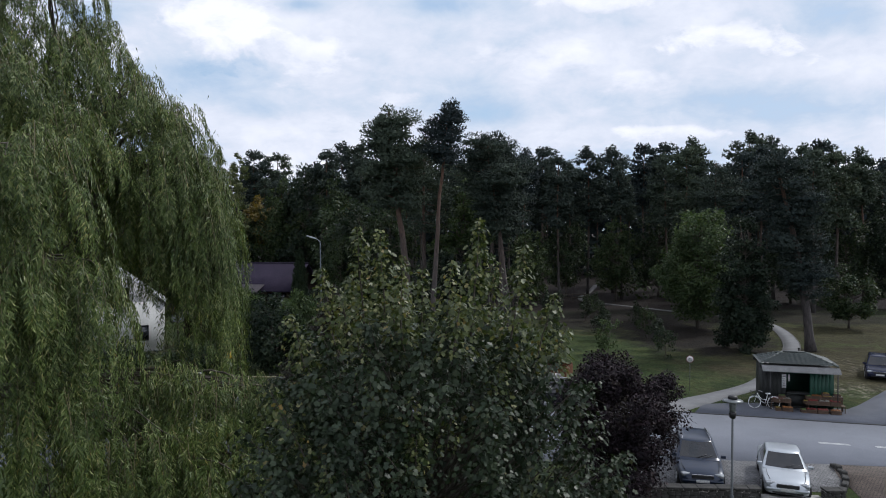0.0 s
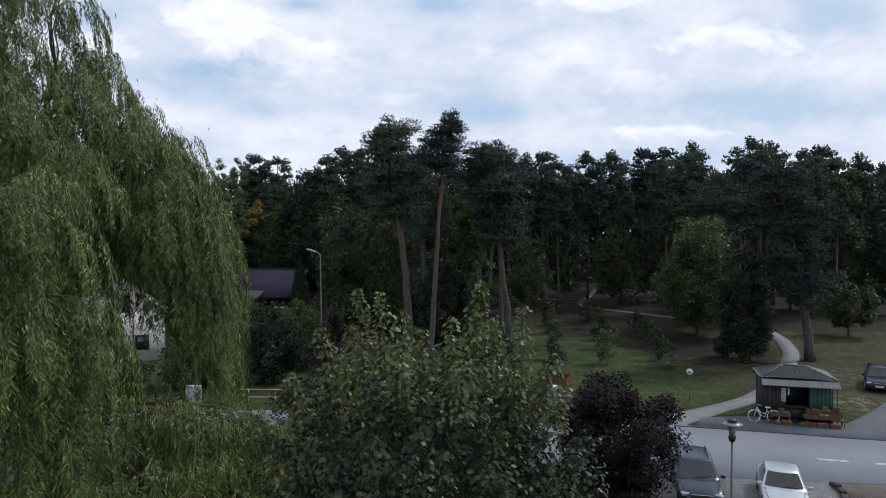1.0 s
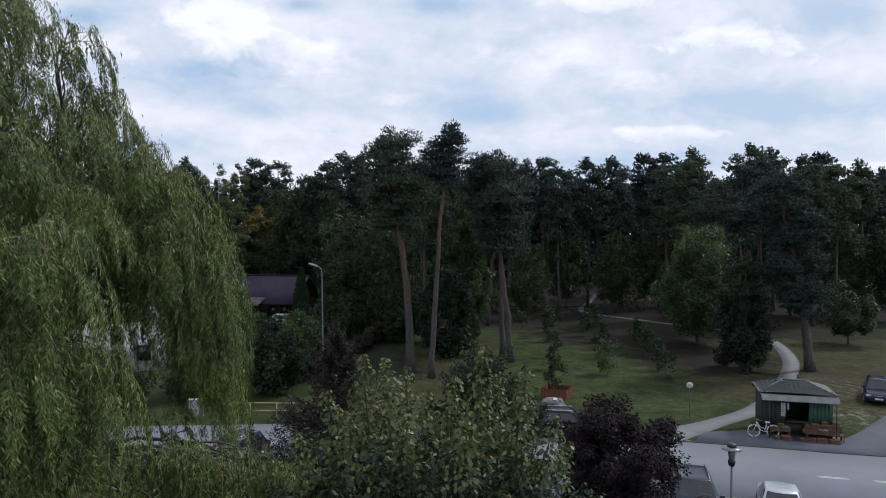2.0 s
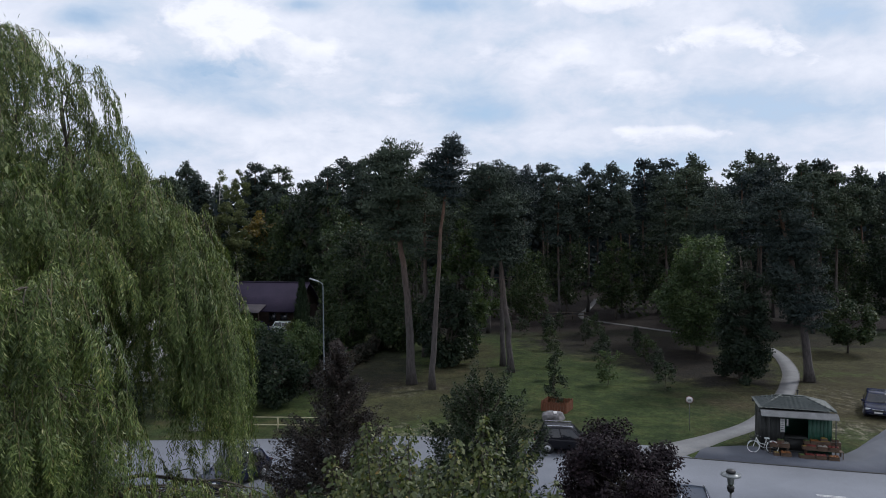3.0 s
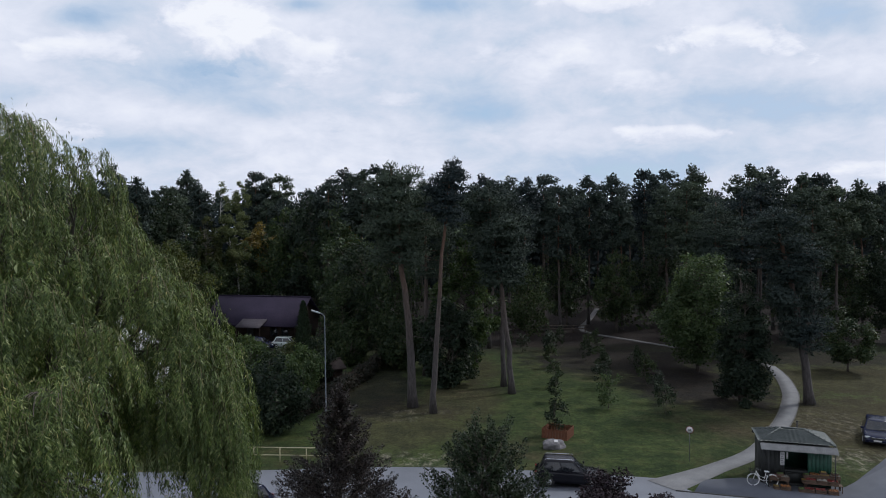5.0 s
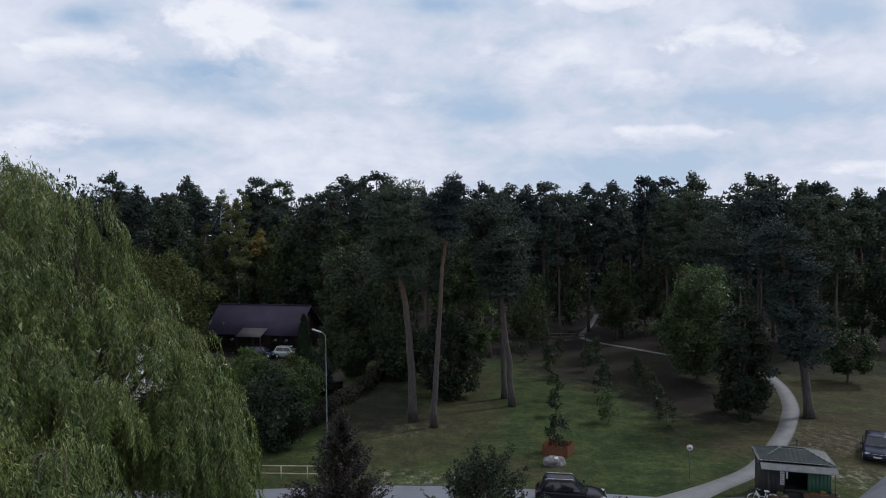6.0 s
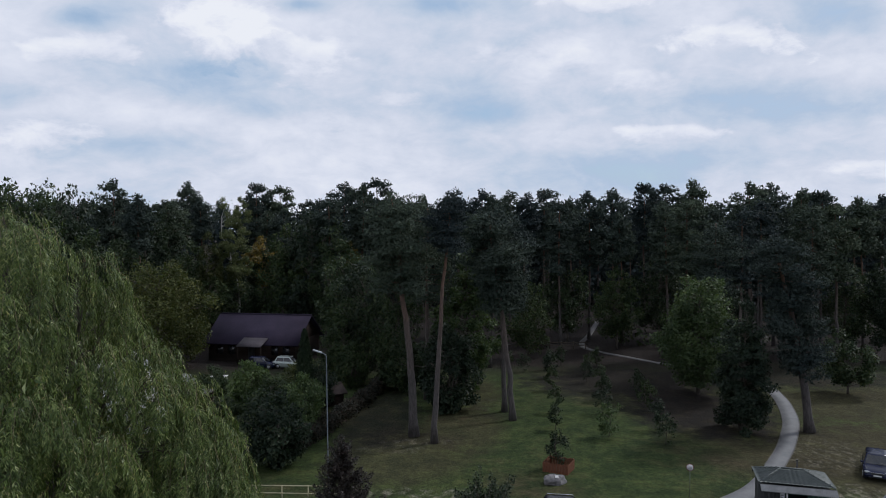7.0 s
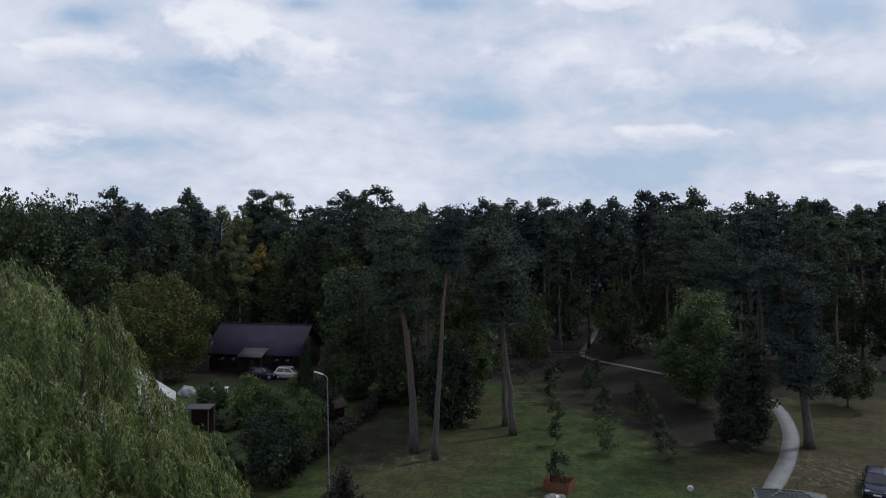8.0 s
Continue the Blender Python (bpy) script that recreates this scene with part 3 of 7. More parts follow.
# ---------------- trees ----------------
def pine_meshes(seed, h, bare, spread, girth, limbs=34, blades=64, blade=0.34, lean=(0, 0), bow=0.3, flat=0.5, fat=0.72, wood_sides=4, broad=0.62):
    """Scots pine: long bare stem, crown of flat needle pads on crooked limbs."""
    rng = np.random.default_rng(seed)
    t = np.linspace(0, 1, 15)
    stem = np.stack([lean[0] * t ** 1.3 + bow * np.sin(t * 4.5 + seed) * t, lean[1] * t + bow * np.cos(t * 3.7 + seed) * t, t * (h - 0.35)], 1)
    stem += rng.normal(0, 0.04, stem.shape) * np.array([1, 1, 0])
    stem[0] = 0
    rad = girth * (1.0 - 0.78 * t) * (1 + 0.35 * np.exp(-t * 40))
    wood, crown = Pile(), Pile()
    wood.tube(stem, np.maximum(rad, 0.04), 9)
    cen, al, fa, ln = [], [], [], []
    pads = []
    for i in range(limbs):
        q = (i + rng.uniform(0, 0.9)) / limbs
        z = bare + (h - 1.0 - bare) * q ** 0.9
        base = np.array([np.interp(z, stem[:, 2], stem[:, k]) for k in range(3)])
        az = i * 2.4 + rng.normal(0, 0.45)
        prof = (0.50 + 0.80 * q if q < 0.5 else 0.90 * math.sqrt(max(0.0, 1.0 - ((q - 0.48) / 0.60) ** 2)) + 0.06)
        reach = spread * prof * rng.uniform(0.45, 1.0)
        rise = reach * rng.uniform(-0.12, 0.22)
        tip = base + np.array([math.cos(az) * reach, math.sin(az) * reach, rise])
        line = wander(rng, base, tip, 7, 0.35, -0.10 * reach)
        wood.tube(line[::2], np.linspace(max(0.035, girth * 0.26 * (1.1 - q)), 0.015, 4), wood_sides, False)
        r = rng.uniform(0.75, 1.2) * (0.42 + 0.29 * spread * (1.05 - 0.35 * q))
        pads.append((line[-2] + rng.normal(0, 0.12, 3), r, base))
        if reach > 0.62 * spread:
            pads.append((line[3] + rng.normal(0, 0.15, 3), 0.8 * r, base))
    # the rounded tip
    for i in range(4):
        pads.append((stem[-1] + rng.normal(0, 0.30, 3) * np.array([1, 1, 0.8]) - np.array([0, 0, 0.15 + 0.28 * i]), rng.uniform(0.5, 0.65) + 0.10 * i, stem[-3]))
    for i, (c, r, root) in enumerate(pads):
        m = int(blades * rng.uniform(0.85, 1.15) * min(1.9, r * r))
        g = unit(rng.normal(0, 1, (m, 3)))
        # knobbly surface of many small tufts
        lump = 1 + 0.16 * np.sin(g[:, :1] * 6 + i) * np.sin(g[:, 1:2] * 6 + 2 * i) + 0.10 * np.sin(g[:, 2:] * 9 + 3 * i)
        off = g * (rng.uniform(0.45, 1.0, (m, 1)) ** 0.4) * lump * np.array([r, r, r * fat])
        off[:, 2] = np.abs(off[:, 2]) * flat + off[:, 2] * (1 - flat)
        out = unit(c - root + np.array([0, 0, 0.3]))
        cen.append(c + off)
        al.append(np.cross(g, rng.normal(0, 1, (m, 3))) * 0.8 + g * 0.35 + np.array([0, 0, 0.25]))
        fa.append(g * 1.0 + out * 0.25 + np.array([0, 0, 0.55]) + rng.normal(0, 0.20, (m, 3)))
        ln.append(blade * rng.uniform(0.65, 1.25, m))
        # long inner sprays that close the pad
        m = max(8, m // 7)
        g = unit(rng.normal(0, 1, (m, 3))) * rng.uniform(0.0, 0.55, (m, 1))
        cen.append(c + g * np.array([r, r, r * fat]) - np.array([0, 0, 0.05]))
        al.append(g + rng.normal(0, 0.5, (m, 3)) * np.array([1, 1, 0.4]))
        fa.append(rng.normal(0, 0.6, (m, 3)) + np.array([0, 0, 1.0]))
        ln.append(blade * rng.uniform(1.3, 2.1, m))
    leaves(crown, rng, np.concatenate(cen), np.concatenate(al), np.concatenate(fa), np.concatenate(ln), broad, SLIVER, 0.05)
    # dead snags below the crown
    for i in range(rng.integers(3, 8)):
        z = bare * rng.uniform(0.45, 1.0)
        base = np.array([np.interp(z, stem[:, 2], stem[:, k]) for k in range(3)])
        az = rng.uniform(0, 6.28)
        wood.tube(wander(rng, base, base + np.array([math.cos(az), math.sin(az), rng.uniform(-0.3, 0.1)]) * rng.uniform(0.5, 1.6), 4, 0.3), np.linspace(0.04, 0.012, 4), 4, False)
    return wood.mesh("trunk", M["pine_bark"], True), crown.mesh("crown", M["needle"])


def broad_meshes(seed, h, radius, low, girth, clumps=70, per=60, leaf=0.32, leaf_mat="broad", bark="bark", shape=RHOMB, width=1.0, top=0.5, clump=0.22, stems=1, droop=0.0, fill=0.35, limb_step=1):
    """Broadleaved tree or shrub: stem, limbs to every clump, clumps of leaves on an uneven crown."""
    rng = np.random.default_rng(seed)
    wood, crown = Pile(), Pile()
    mid = low + (h - low) * (1 - top)
    lump = rng.uniform(0, 6.28, 6)
    stem_top = np.array([rng.normal(0, 0.06) * h, rng.normal(0, 0.06) * h, low + (h - low) * 0.72])
    stem = wander(rng, (0, 0, 0), stem_top, 9, 0.18)
    wood.tube(stem, np.linspace(girth, girth * 0.22, 9), 8)
    for k in range(stems - 1):
        a = rng.uniform(0, 6.28)
        wood.tube(wander(rng, (math.cos(a) * 0.15, math.sin(a) * 0.15, 0), (math.cos(a) * radius * 0.5, math.sin(a) * radius * 0.5, low + (h - low) * 0.6), 7, 0.2), np.linspace(girth * 0.7, girth * 0.15, 7), 6)
    cen, al, fa, ln = [], [], [], []
    for i in range(clumps):
        d = unit(rng.normal(0, 1, 3))
        az, el = math.atan2(d[1], d[0]), d[2]
        lumpy = 1 + 0.16 * math.sin(2 * az + lump[0]) + 0.12 * math.sin(3 * az + lump[1] + 2 * el) + 0.10 * math.sin(5 * el + lump[2])
        s = lumpy * (rng.uniform(fill, 1.0) ** 0.5)
        up, dn = h - mid, mid - low
        c = np.array([d[0] * radius * s, d[1] * radius * s, mid + d[2] * s * (up if d[2] > 0 else dn)])
        c[2] = min(c[2], h - 0.2)
        r = clump * radius * rng.uniform(0.7, 1.35)
        z0 = max(low * 0.7, min(stem_top[2], c[2] - 0.5 * np.hypot(c[0], c[1])))
        base = np.array([np.interp(z0, stem[:, 2], stem[:, k]) for k in range(3)])
        limb = wander(rng, base, c, 5, 0.25, 0.05 * radius)
        if i % limb_step == 0:
            wood.tube(limb, np.linspace(girth * 0.22, 0.012, 5), 4, False)
        m = int(per * rng.uniform(0.7, 1.3))
        g = unit(rng.normal(0, 1, (m, 3))) * rng.uniform(0.15, 1.0, (m, 1)) ** 0.5
        cen.append(c + g * np.array([r, r, r * 0.8]) * rng.uniform(0.8, 1.15, 3))
        al.append(g * 0.8 + rng.normal(0, 0.6, (m, 3)) - np.array([0, 0, droop]))
        fa.append(g * 0.9 + d * 0.3 + np.array([0, 0, 0.6]) + rng.normal(0, 0.40, (m, 3)))
        ln.append(leaf * rng.uniform(0.6, 1.3, m))
    leaves(crown, rng, np.concatenate(cen), np.concatenate(al), np.concatenate(fa), np.concatenate(ln), width, shape)
    return wood.mesh("trunk", M[bark], True), crown.mesh("crown", M[leaf_mat])


def shoot_meshes(seed, h, profile, girth, shoots, length, rise, leaf, leaf_mat, shape=LEAFLET, width=1.0, bush=0.16, per=60, tops=()):
    """Small tree of ascending leafy shoots: profile gives (height, radius) pairs of the crown's outline."""
    rng = np.random.default_rng(seed)
    wood, crown = Pile(), Pile()
    pz, pr = np.array([k[0] for k in profile]), np.array([k[1] for k in profile])
    stem = wander(rng, (0, 0, 0), (0, 0, h * 0.9), 9, 0.06)
    wood.tube(stem, np.linspace(girth, 0.02, 9), 8)
    area = np.cumsum(np.interp(np.linspace(pz[0], h, 60), pz, pr) + 0.25)
    phase = rng.uniform(0, 6.28, 3)
    lines = []
    for i in range(shoots):
        z = np.interp(rng.uniform(0, area[-1]), area, np.linspace(pz[0], h, 60))
        a = rng.uniform(0, 6.28)
        lump = 1 + 0.13 * math.sin(3 * a + phase[0] + z) + 0.10 * math.sin(5 * a + phase[1] - 1.7 * z)
        r = np.interp(z, pz, pr) * lump * (rng.uniform(0.25, 1.0) ** 0.5 * 1.06)
        tip = np.array([math.cos(a) * r, math.sin(a) * r, z])
        z0 = max(pz[0] * 0.6, min(z - rise * r - 0.2, h * 0.85))
        lines.append((np.array([0, 0, z0]), tip, length * rng.uniform(0.6, 1.25)))
    for tx, ty, tz, tl in tops:
        lines.append((np.array([tx * 0.3, ty * 0.3, tz - tl * 1.6]), np.array([tx, ty, tz]), tl))
    cen, al, fa, ln = [], [], [], []
    for base, tip, long in lines:
        line = wander(rng, base, tip, 7, 0.12, -0.06 * np.linalg.norm(tip - base))
        wood.tube(line, np.linspace(girth * 0.16, 0.006, 7), 4, False)
        way = unit(line[-1] - line[-3])
        reach = min(long, 0.9 * np.linalg.norm(tip - base))
        m = int(per * rng.uniform(0.7, 1.3))
        s = rng.uniform(0, 1, m) ** 1.15
        c = tip - way * (s * reach)[:, None]
        side = rng.normal(0, 1, (m, 3))
        side = unit(side - (side @ way)[:, None] * way)
        cen.append(c + side * (bush * (0.12 + 0.95 * s ** 0.8) * rng.uniform(0.2, 1.0, m))[:, None])
        al.append(side * 0.75 + way * 0.55 + rng.normal(0, 0.25, (m, 3)))
        fa.append(side * 0.5 + np.array([0, 0, 0.9]) + rng.normal(0, 0.35, (m, 3)))
        ln.append(leaf * rng.uniform(0.6, 1.3, m) * (1.0 - 0.35 * (1 - s)))
    leaves(crown, rng, np.concatenate(cen), np.concatenate(al), np.concatenate(fa), np.concatenate(ln), width, shape, 0.18)
    return wood.mesh("trunk", M["bark"], True), crown.mesh("crown", M[leaf_mat])


def thuja_meshes(seed, h, radius):
    """Slim columnar thuja, closed with upright sprays down to the ground."""
    rng = np.random.default_rng(seed)
    wood, crown = Pile(), Pile()
    wood.tube(wander(rng, (0, 0, 0), (0, 0, h * 0.9), 7, 0.03), np.linspace(0.09, 0.02, 7), 7)
    n = 7000
    a, q = rng.uniform(0, 6.28, n), rng.uniform(0, 1, n) ** 0.85
    r = radius * np.minimum(1.0, 0.7 + 1.2 * q) * (1 - q ** 2.6) ** 0.8 * (1 + 0.16 * np.sin(3 * a + 9 * q) + 0.10 * np.sin(5 * a - 17 * q)) * rng.uniform(0.55, 1.05, n)
    out = np.stack([np.cos(a), np.sin(a), 0 * a], 1)
    c = out * r[:, None] + np.stack([0 * a, 0 * a, 0.12 + q * (h - 0.3)], 1)
    leaves(crown, rng, c, out * 0.45 + np.array([0, 0, 1.0]) + rng.normal(0, 0.25, (n, 3)), out + rng.normal(0, 0.5, (n, 3)), rng.uniform(0.14, 0.30, n), 0.6, LEAFLET)
    return wood.mesh("trunk", M["bark"], True), crown.mesh("crown", M["thuja"])


def plant(name, meshes, x, y, label, category="tree", turn=0.0, scale=1.0, group="", z=0.0, stem="trunk", tall=1.0):
    ob = thing(name, pose(x, y, z, 0, 0, turn) @ Matrix.Diagonal((scale, scale, scale * tall, 1)), label, category, group)
    part(stem, meshes[0], None, ob)
    part("crown", meshes[1], None, ob)
    return ob


def willow(x, y):
    """Weeping willow: arching limbs, heavy lobes of hanging fronds, each frond a twig with side twigs and narrow leaves."""
    rng = np.random.default_rng(11)
    wood, twigs, crown = Pile(), Pile(), Pile()
    fork = np.array([0.3, 0.2, 4.2])
    wood.tube(wander(rng, (0, 0, 0), fork, 7, 0.12), np.linspace(0.62, 0.42, 7), 10)
    heads = []
    for i in range(11):
        a = i * 0.571 + rng.normal(0, 0.12)
        r = rng.uniform(1.4, 3.4)
        head = np.array([math.cos(a) * r, math.sin(a) * r, 9.2 + 5.2 * rng.uniform() - 0.2 * r])
        line = wander(rng, fork, head, 9, 0.22, 0.3)
        wood.tube(line, np.linspace(0.28, 0.10, 9), 7, False)
        heads.append(line)
    cen, al, fa, ln = [], [], [], []
    for lx, ly, lz, size, count, hang in WILLOW_LOBES:
        lobe = np.array([lx, ly, lz - 0.5])
        way0 = math.atan2(ly, lx)
        near = min(heads, key=lambda q: np.hypot(q[-1][0] - lx, q[-1][1] - ly) + 0.4 * max(0.0, q[-1][2] - lz))
        start = near[int(np.clip((lz - 5.0) / 1.1, 2, 7))]
        limb = wander(rng, start, lobe, 10, 0.25, rng.uniform(0.5, 1.0))
        wood.tube(limb, np.linspace(0.085, 0.022, 10), 6, False)
        # shaded leafage along the limb
        m = 420
        c = limb[rng.integers(3, 10, m)] + rng.normal(0, 0.42, (m, 3))
        cen.append(c)
        al.append(rng.normal(0, 0.5, (m, 3)) + np.array([0, 0, -1.0]))
        fa.append(rng.normal(0, 0.6, (m, 3)) + np.array([0, 0, 0.8]))
        ln.append(rng.uniform(0.10, 0.17, m))
        for j in range(int(count * 0.62)):
            # each frond springs from the lobe's domed top and falls outwards
            g = unit(rng.normal(0, 1, 3))
            g[2] = abs(g[2]) * 0.75
            p0 = lobe + g * size * np.array([1.0, 1.0, 0.62]) * rng.uniform(0.35, 1.0)
            if j % 5 == 0:
                # some spring from the limb itself
                p0 = limb[int(rng.integers(4, 10))] + rng.normal(0, 0.25, 3)
            if j % 4 == 0:
                wood.tube(wander(rng, limb[6 + j % 3], p0, 5, 0.2, 0.15), np.linspace(0.024, 0.009, 5), 4, False)
            way = math.atan2(g[1], g[0]) * 0.35 + way0 * 0.65 if abs(math.atan2(g[1], g[0]) - way0) < 3.14 else way0
            way += rng.normal(0, 0.55)
            out = np.array([math.cos(way), math.sin(way), 0.0])
            across = np.array([-out[1], out[0], 0.0])
            outer = float(np.hypot(*(p0[:2] + out[:2] * 0.3)) - np.hypot(lx, ly)) / size
            drop = hang * rng.uniform(0.30, 1.0) * (0.75 + 0.3 * max(-0.6, outer))
            if j % 9 == 4:
                drop *= 1.7
            drop = min(max(0.5, drop), p0[2] - 0.6)
            reach, hump = rng.uniform(0.25, 1.0), rng.uniform(0.10, 0.60)
            t = np.linspace(0, 1, 11)
            sway = rng.normal(0, 0.10)
            path = p0 + out * (reach * (1 - (1 - t) ** 2.6))[:, None] + across * (sway * np.sin(2.6 * t))[:, None]
            path[:, 2] += hump * np.sin(np.minimum(1.0, t / 0.30) * math.pi) * (t < 0.30) - drop * t ** 1.35
            twigs.tube(path[::2], np.linspace(0.008, 0.003, 6), 3, False)
            # side twigs: short sprays on the arch, longer hanging ones below
            n = int(9 + 13.0 * (drop + reach))
            tt = np.sort(rng.uniform(0.02, 1.0, n)) ** 0.9
            base = np.stack([np.interp(tt, t, path[:, q]) for q in range(3)], 1)
            turn = rng.choice([-1.0, 1.0], n) * rng.uniform(0.5, 1.0, n)
            long = rng.uniform(0.22, 0.58, n) * (1.05 - 0.55 * tt)
            side = out[None] * rng.uniform(0.2, 0.8, n)[:, None] + across[None] * turn[:, None]
            k = 10
            u = np.linspace(0.06, 1, k)[None, :, None]
            c = base[:, None] + side[:, None] * (long[:, None, None] * 0.62 * u ** 0.75) + np.array([0, 0, -1.0]) * (long[:, None, None] * (0.10 * u + (0.62 + 0.5 * tt[:, None, None]) * u ** 2))
            d = side[:, None] * 0.5 * (1 - 0.75 * u) - np.array([0, 0, 1.0]) * (0.15 + 1.2 * u + 0.5 * tt[:, None, None])
            flip = np.where(np.arange(k) % 2 == 0, 1.0, -1.0)[None, :, None]
            w = np.cross(unit(d), out[None, None] + np.array([0, 0, 0.25]))
            cen.append((c + rng.normal(0, 0.012, c.shape)).reshape(-1, 3))
            al.append((unit(d) * 0.85 + unit(w) * flip * 0.55 + rng.normal(0, 0.10, c.shape)).reshape(-1, 3))
            fa.append((out * (0.35 + 0.5 * tt)[:, None, None] + np.array([0, 0, 1.0]) * (1.15 - 0.75 * tt)[:, None, None] + 0 * c + rng.normal(0, 0.36, c.shape)).reshape(-1, 3))
            ln.append(rng.uniform(0.08, 0.150, n * k))
    leaves(crown, rng, np.concatenate(cen), np.concatenate(al), np.concatenate(fa), np.concatenate(ln), 0.27, SLIVER, 0.12)
    # leafage round the stem, deep inside
    m = 18000
    a, q, zz = rng.uniform(0, 6.28, m), np.sqrt(rng.uniform(0.0, 1.0, m)) * 3.3, rng.uniform(4.5, 14.5, m)
    leaves(crown, rng, np.stack([0.9 + np.cos(a) * q, -1.2 + np.sin(a) * q * 1.15, zz], 1), rng.normal(0, 0.5, (m, 3)) + np.array([0, 0, -1.0]), rng.normal(0, 1, (m, 3)), rng.uniform(0.16, 0.30, m), 0.4, SLIVER, 0.1)
    ob = thing("willow_tree", pose(x, y, 0), "large weeping willow with curtains of narrow yellow-green leaves", "tree")
    part("trunk", wood, M["bark"], ob, smooth=True)
    tagged(part("twig_wood", twigs, M["willow_twig"], ob, "thin yellowish hanging twigs"), kind="stuff")
    part("crown", crown, M["willow"], ob)


# lobes of the willow: place from the stem's foot, size, number of fronds, longest hang
WILLOW_LOBES = [
    # the top
    (0.4, 0.0, 18.3, 0.9, 38, 1.9), (1.9, -1.2, 18.0, 0.8, 42, 2.0), (-1.8, -0.6, 17.6, 1.2, 30, 2.6), (2.9, -0.6, 17.3, 0.6, 34, 1.7), (0.5, -2.4, 17.2, 0.9, 40, 2.0), (1.9, 1.5, 16.2, 0.9, 34, 2.2),
    (3.2, 0.3, 16.0, 0.65, 34, 1.7), (2.2, -2.4, 16.4, 0.8, 44, 1.9), (1.0, -0.8, 16.2, 1.0, 40, 2.0),
    # the shoulder sloping towards the lawn
    (3.4, -1.4, 15.2, 0.7, 42, 1.8), (3.9, 0.6, 14.9, 0.65, 38, 1.8), (4.6, -0.6, 14.2, 0.65, 42, 1.7), (3.4, 1.8, 14.3, 0.7, 30, 1.8), (5.2, 0.3, 13.8, 0.6, 42, 1.7), (5.6, -0.2, 13.5, 0.5, 40, 2.4),
    (1.0, -3.8, 15.0, 1.0, 50, 2.1), (2.8, -3.0, 14.2, 0.85, 52, 1.9), (4.0, -2.3, 13.1, 0.7, 46, 1.6), (-0.4, -4.0, 15.4, 1.1, 40, 2.6), (2.0, -1.2, 14.4, 0.9, 40, 2.0),
    # the long curtain at its end
    (5.5, -0.9, 12.5, 0.65, 60, 4.2), (6.0, 0.3, 12.6, 0.60, 62, 5.6), (5.6, 1.2, 12.3, 0.65, 54, 5.4), (6.3, -0.4, 11.7, 0.50, 50, 4.8), (5.9, 0.6, 11.0, 0.55, 44, 4.4), (5.3, 1.6, 11.4, 0.55, 50, 4.6), (5.3, 0.4, 12.4, 0.55, 54, 5.0), (5.5, -0.6, 12.7, 0.50, 44, 4.4),
    # the heavy front, tier over tier
    (3.1, -5.2, 12.7, 1.0, 84, 2.2), (4.6, -4.6, 12.2, 0.85, 76, 2.3), (1.4, -5.6, 12.8, 1.1, 66, 2.3), (4.5, -5.2, 10.1, 0.85, 84, 2.2), (5.3, -4.2, 9.9, 0.6, 64, 3.4), (2.6, -6.2, 10.0, 1.0, 80, 2.1),
    (4.9, -4.9, 7.7, 0.75, 66, 2.4), (3.2, -6.2, 7.3, 0.85, 56, 2.2), (1.2, -6.2, 8.8, 1.0, 50, 2.4), (0.0, -5.6, 10.5, 1.5, 50, 3.4),
    # low boughs reaching over the parking side
    (5.2, -2.6, 7.1, 1.0, 72, 2.0), (6.2, -2.7, 7.3, 1.0, 84, 2.1), (7.3, -2.3, 7.1, 0.9, 84, 2.1), (8.3, -1.8, 6.8, 0.8, 70, 2.0), (6.2, -3.9, 6.5, 1.0, 76, 2.4), (5.2, -3.8, 5.6, 1.1, 66, 2.4), (7.4, -3.3, 5.9, 1.0, 76, 2.4), (6.6, -2.0, 5.6, 1.0, 50, 2.4),
    # the far side
    (-3.6, -3.6, 14.6, 1.7, 30, 4.0), (-5.0, -1.0, 13.6, 1.8, 30, 4.5), (-4.2, 2.6, 13.6, 1.8, 30, 4.5), (-1.0, 4.6, 14.0, 1.8, 30, 3.5), (1.0, 3.2, 14.6, 1.4, 30, 2.6), (-5.8, -3.4, 10.4, 1.8, 30, 4.5), (-2.6, -5.8, 11.0, 1.8, 40, 4.5),
    (-6.4, 1.0, 9.8, 1.8, 30, 4.5), (-4.6, 4.4, 9.8, 1.8, 30, 4.5), (-1.4, 5.8, 10.4, 1.8, 30, 4.0), (-3.4, -6.2, 7.2, 1.8, 30, 4.0), (-6.6, -1.8, 6.4, 1.8, 24, 3.5), (-1.0, -6.6, 6.6, 1.7, 40, 3.5)]


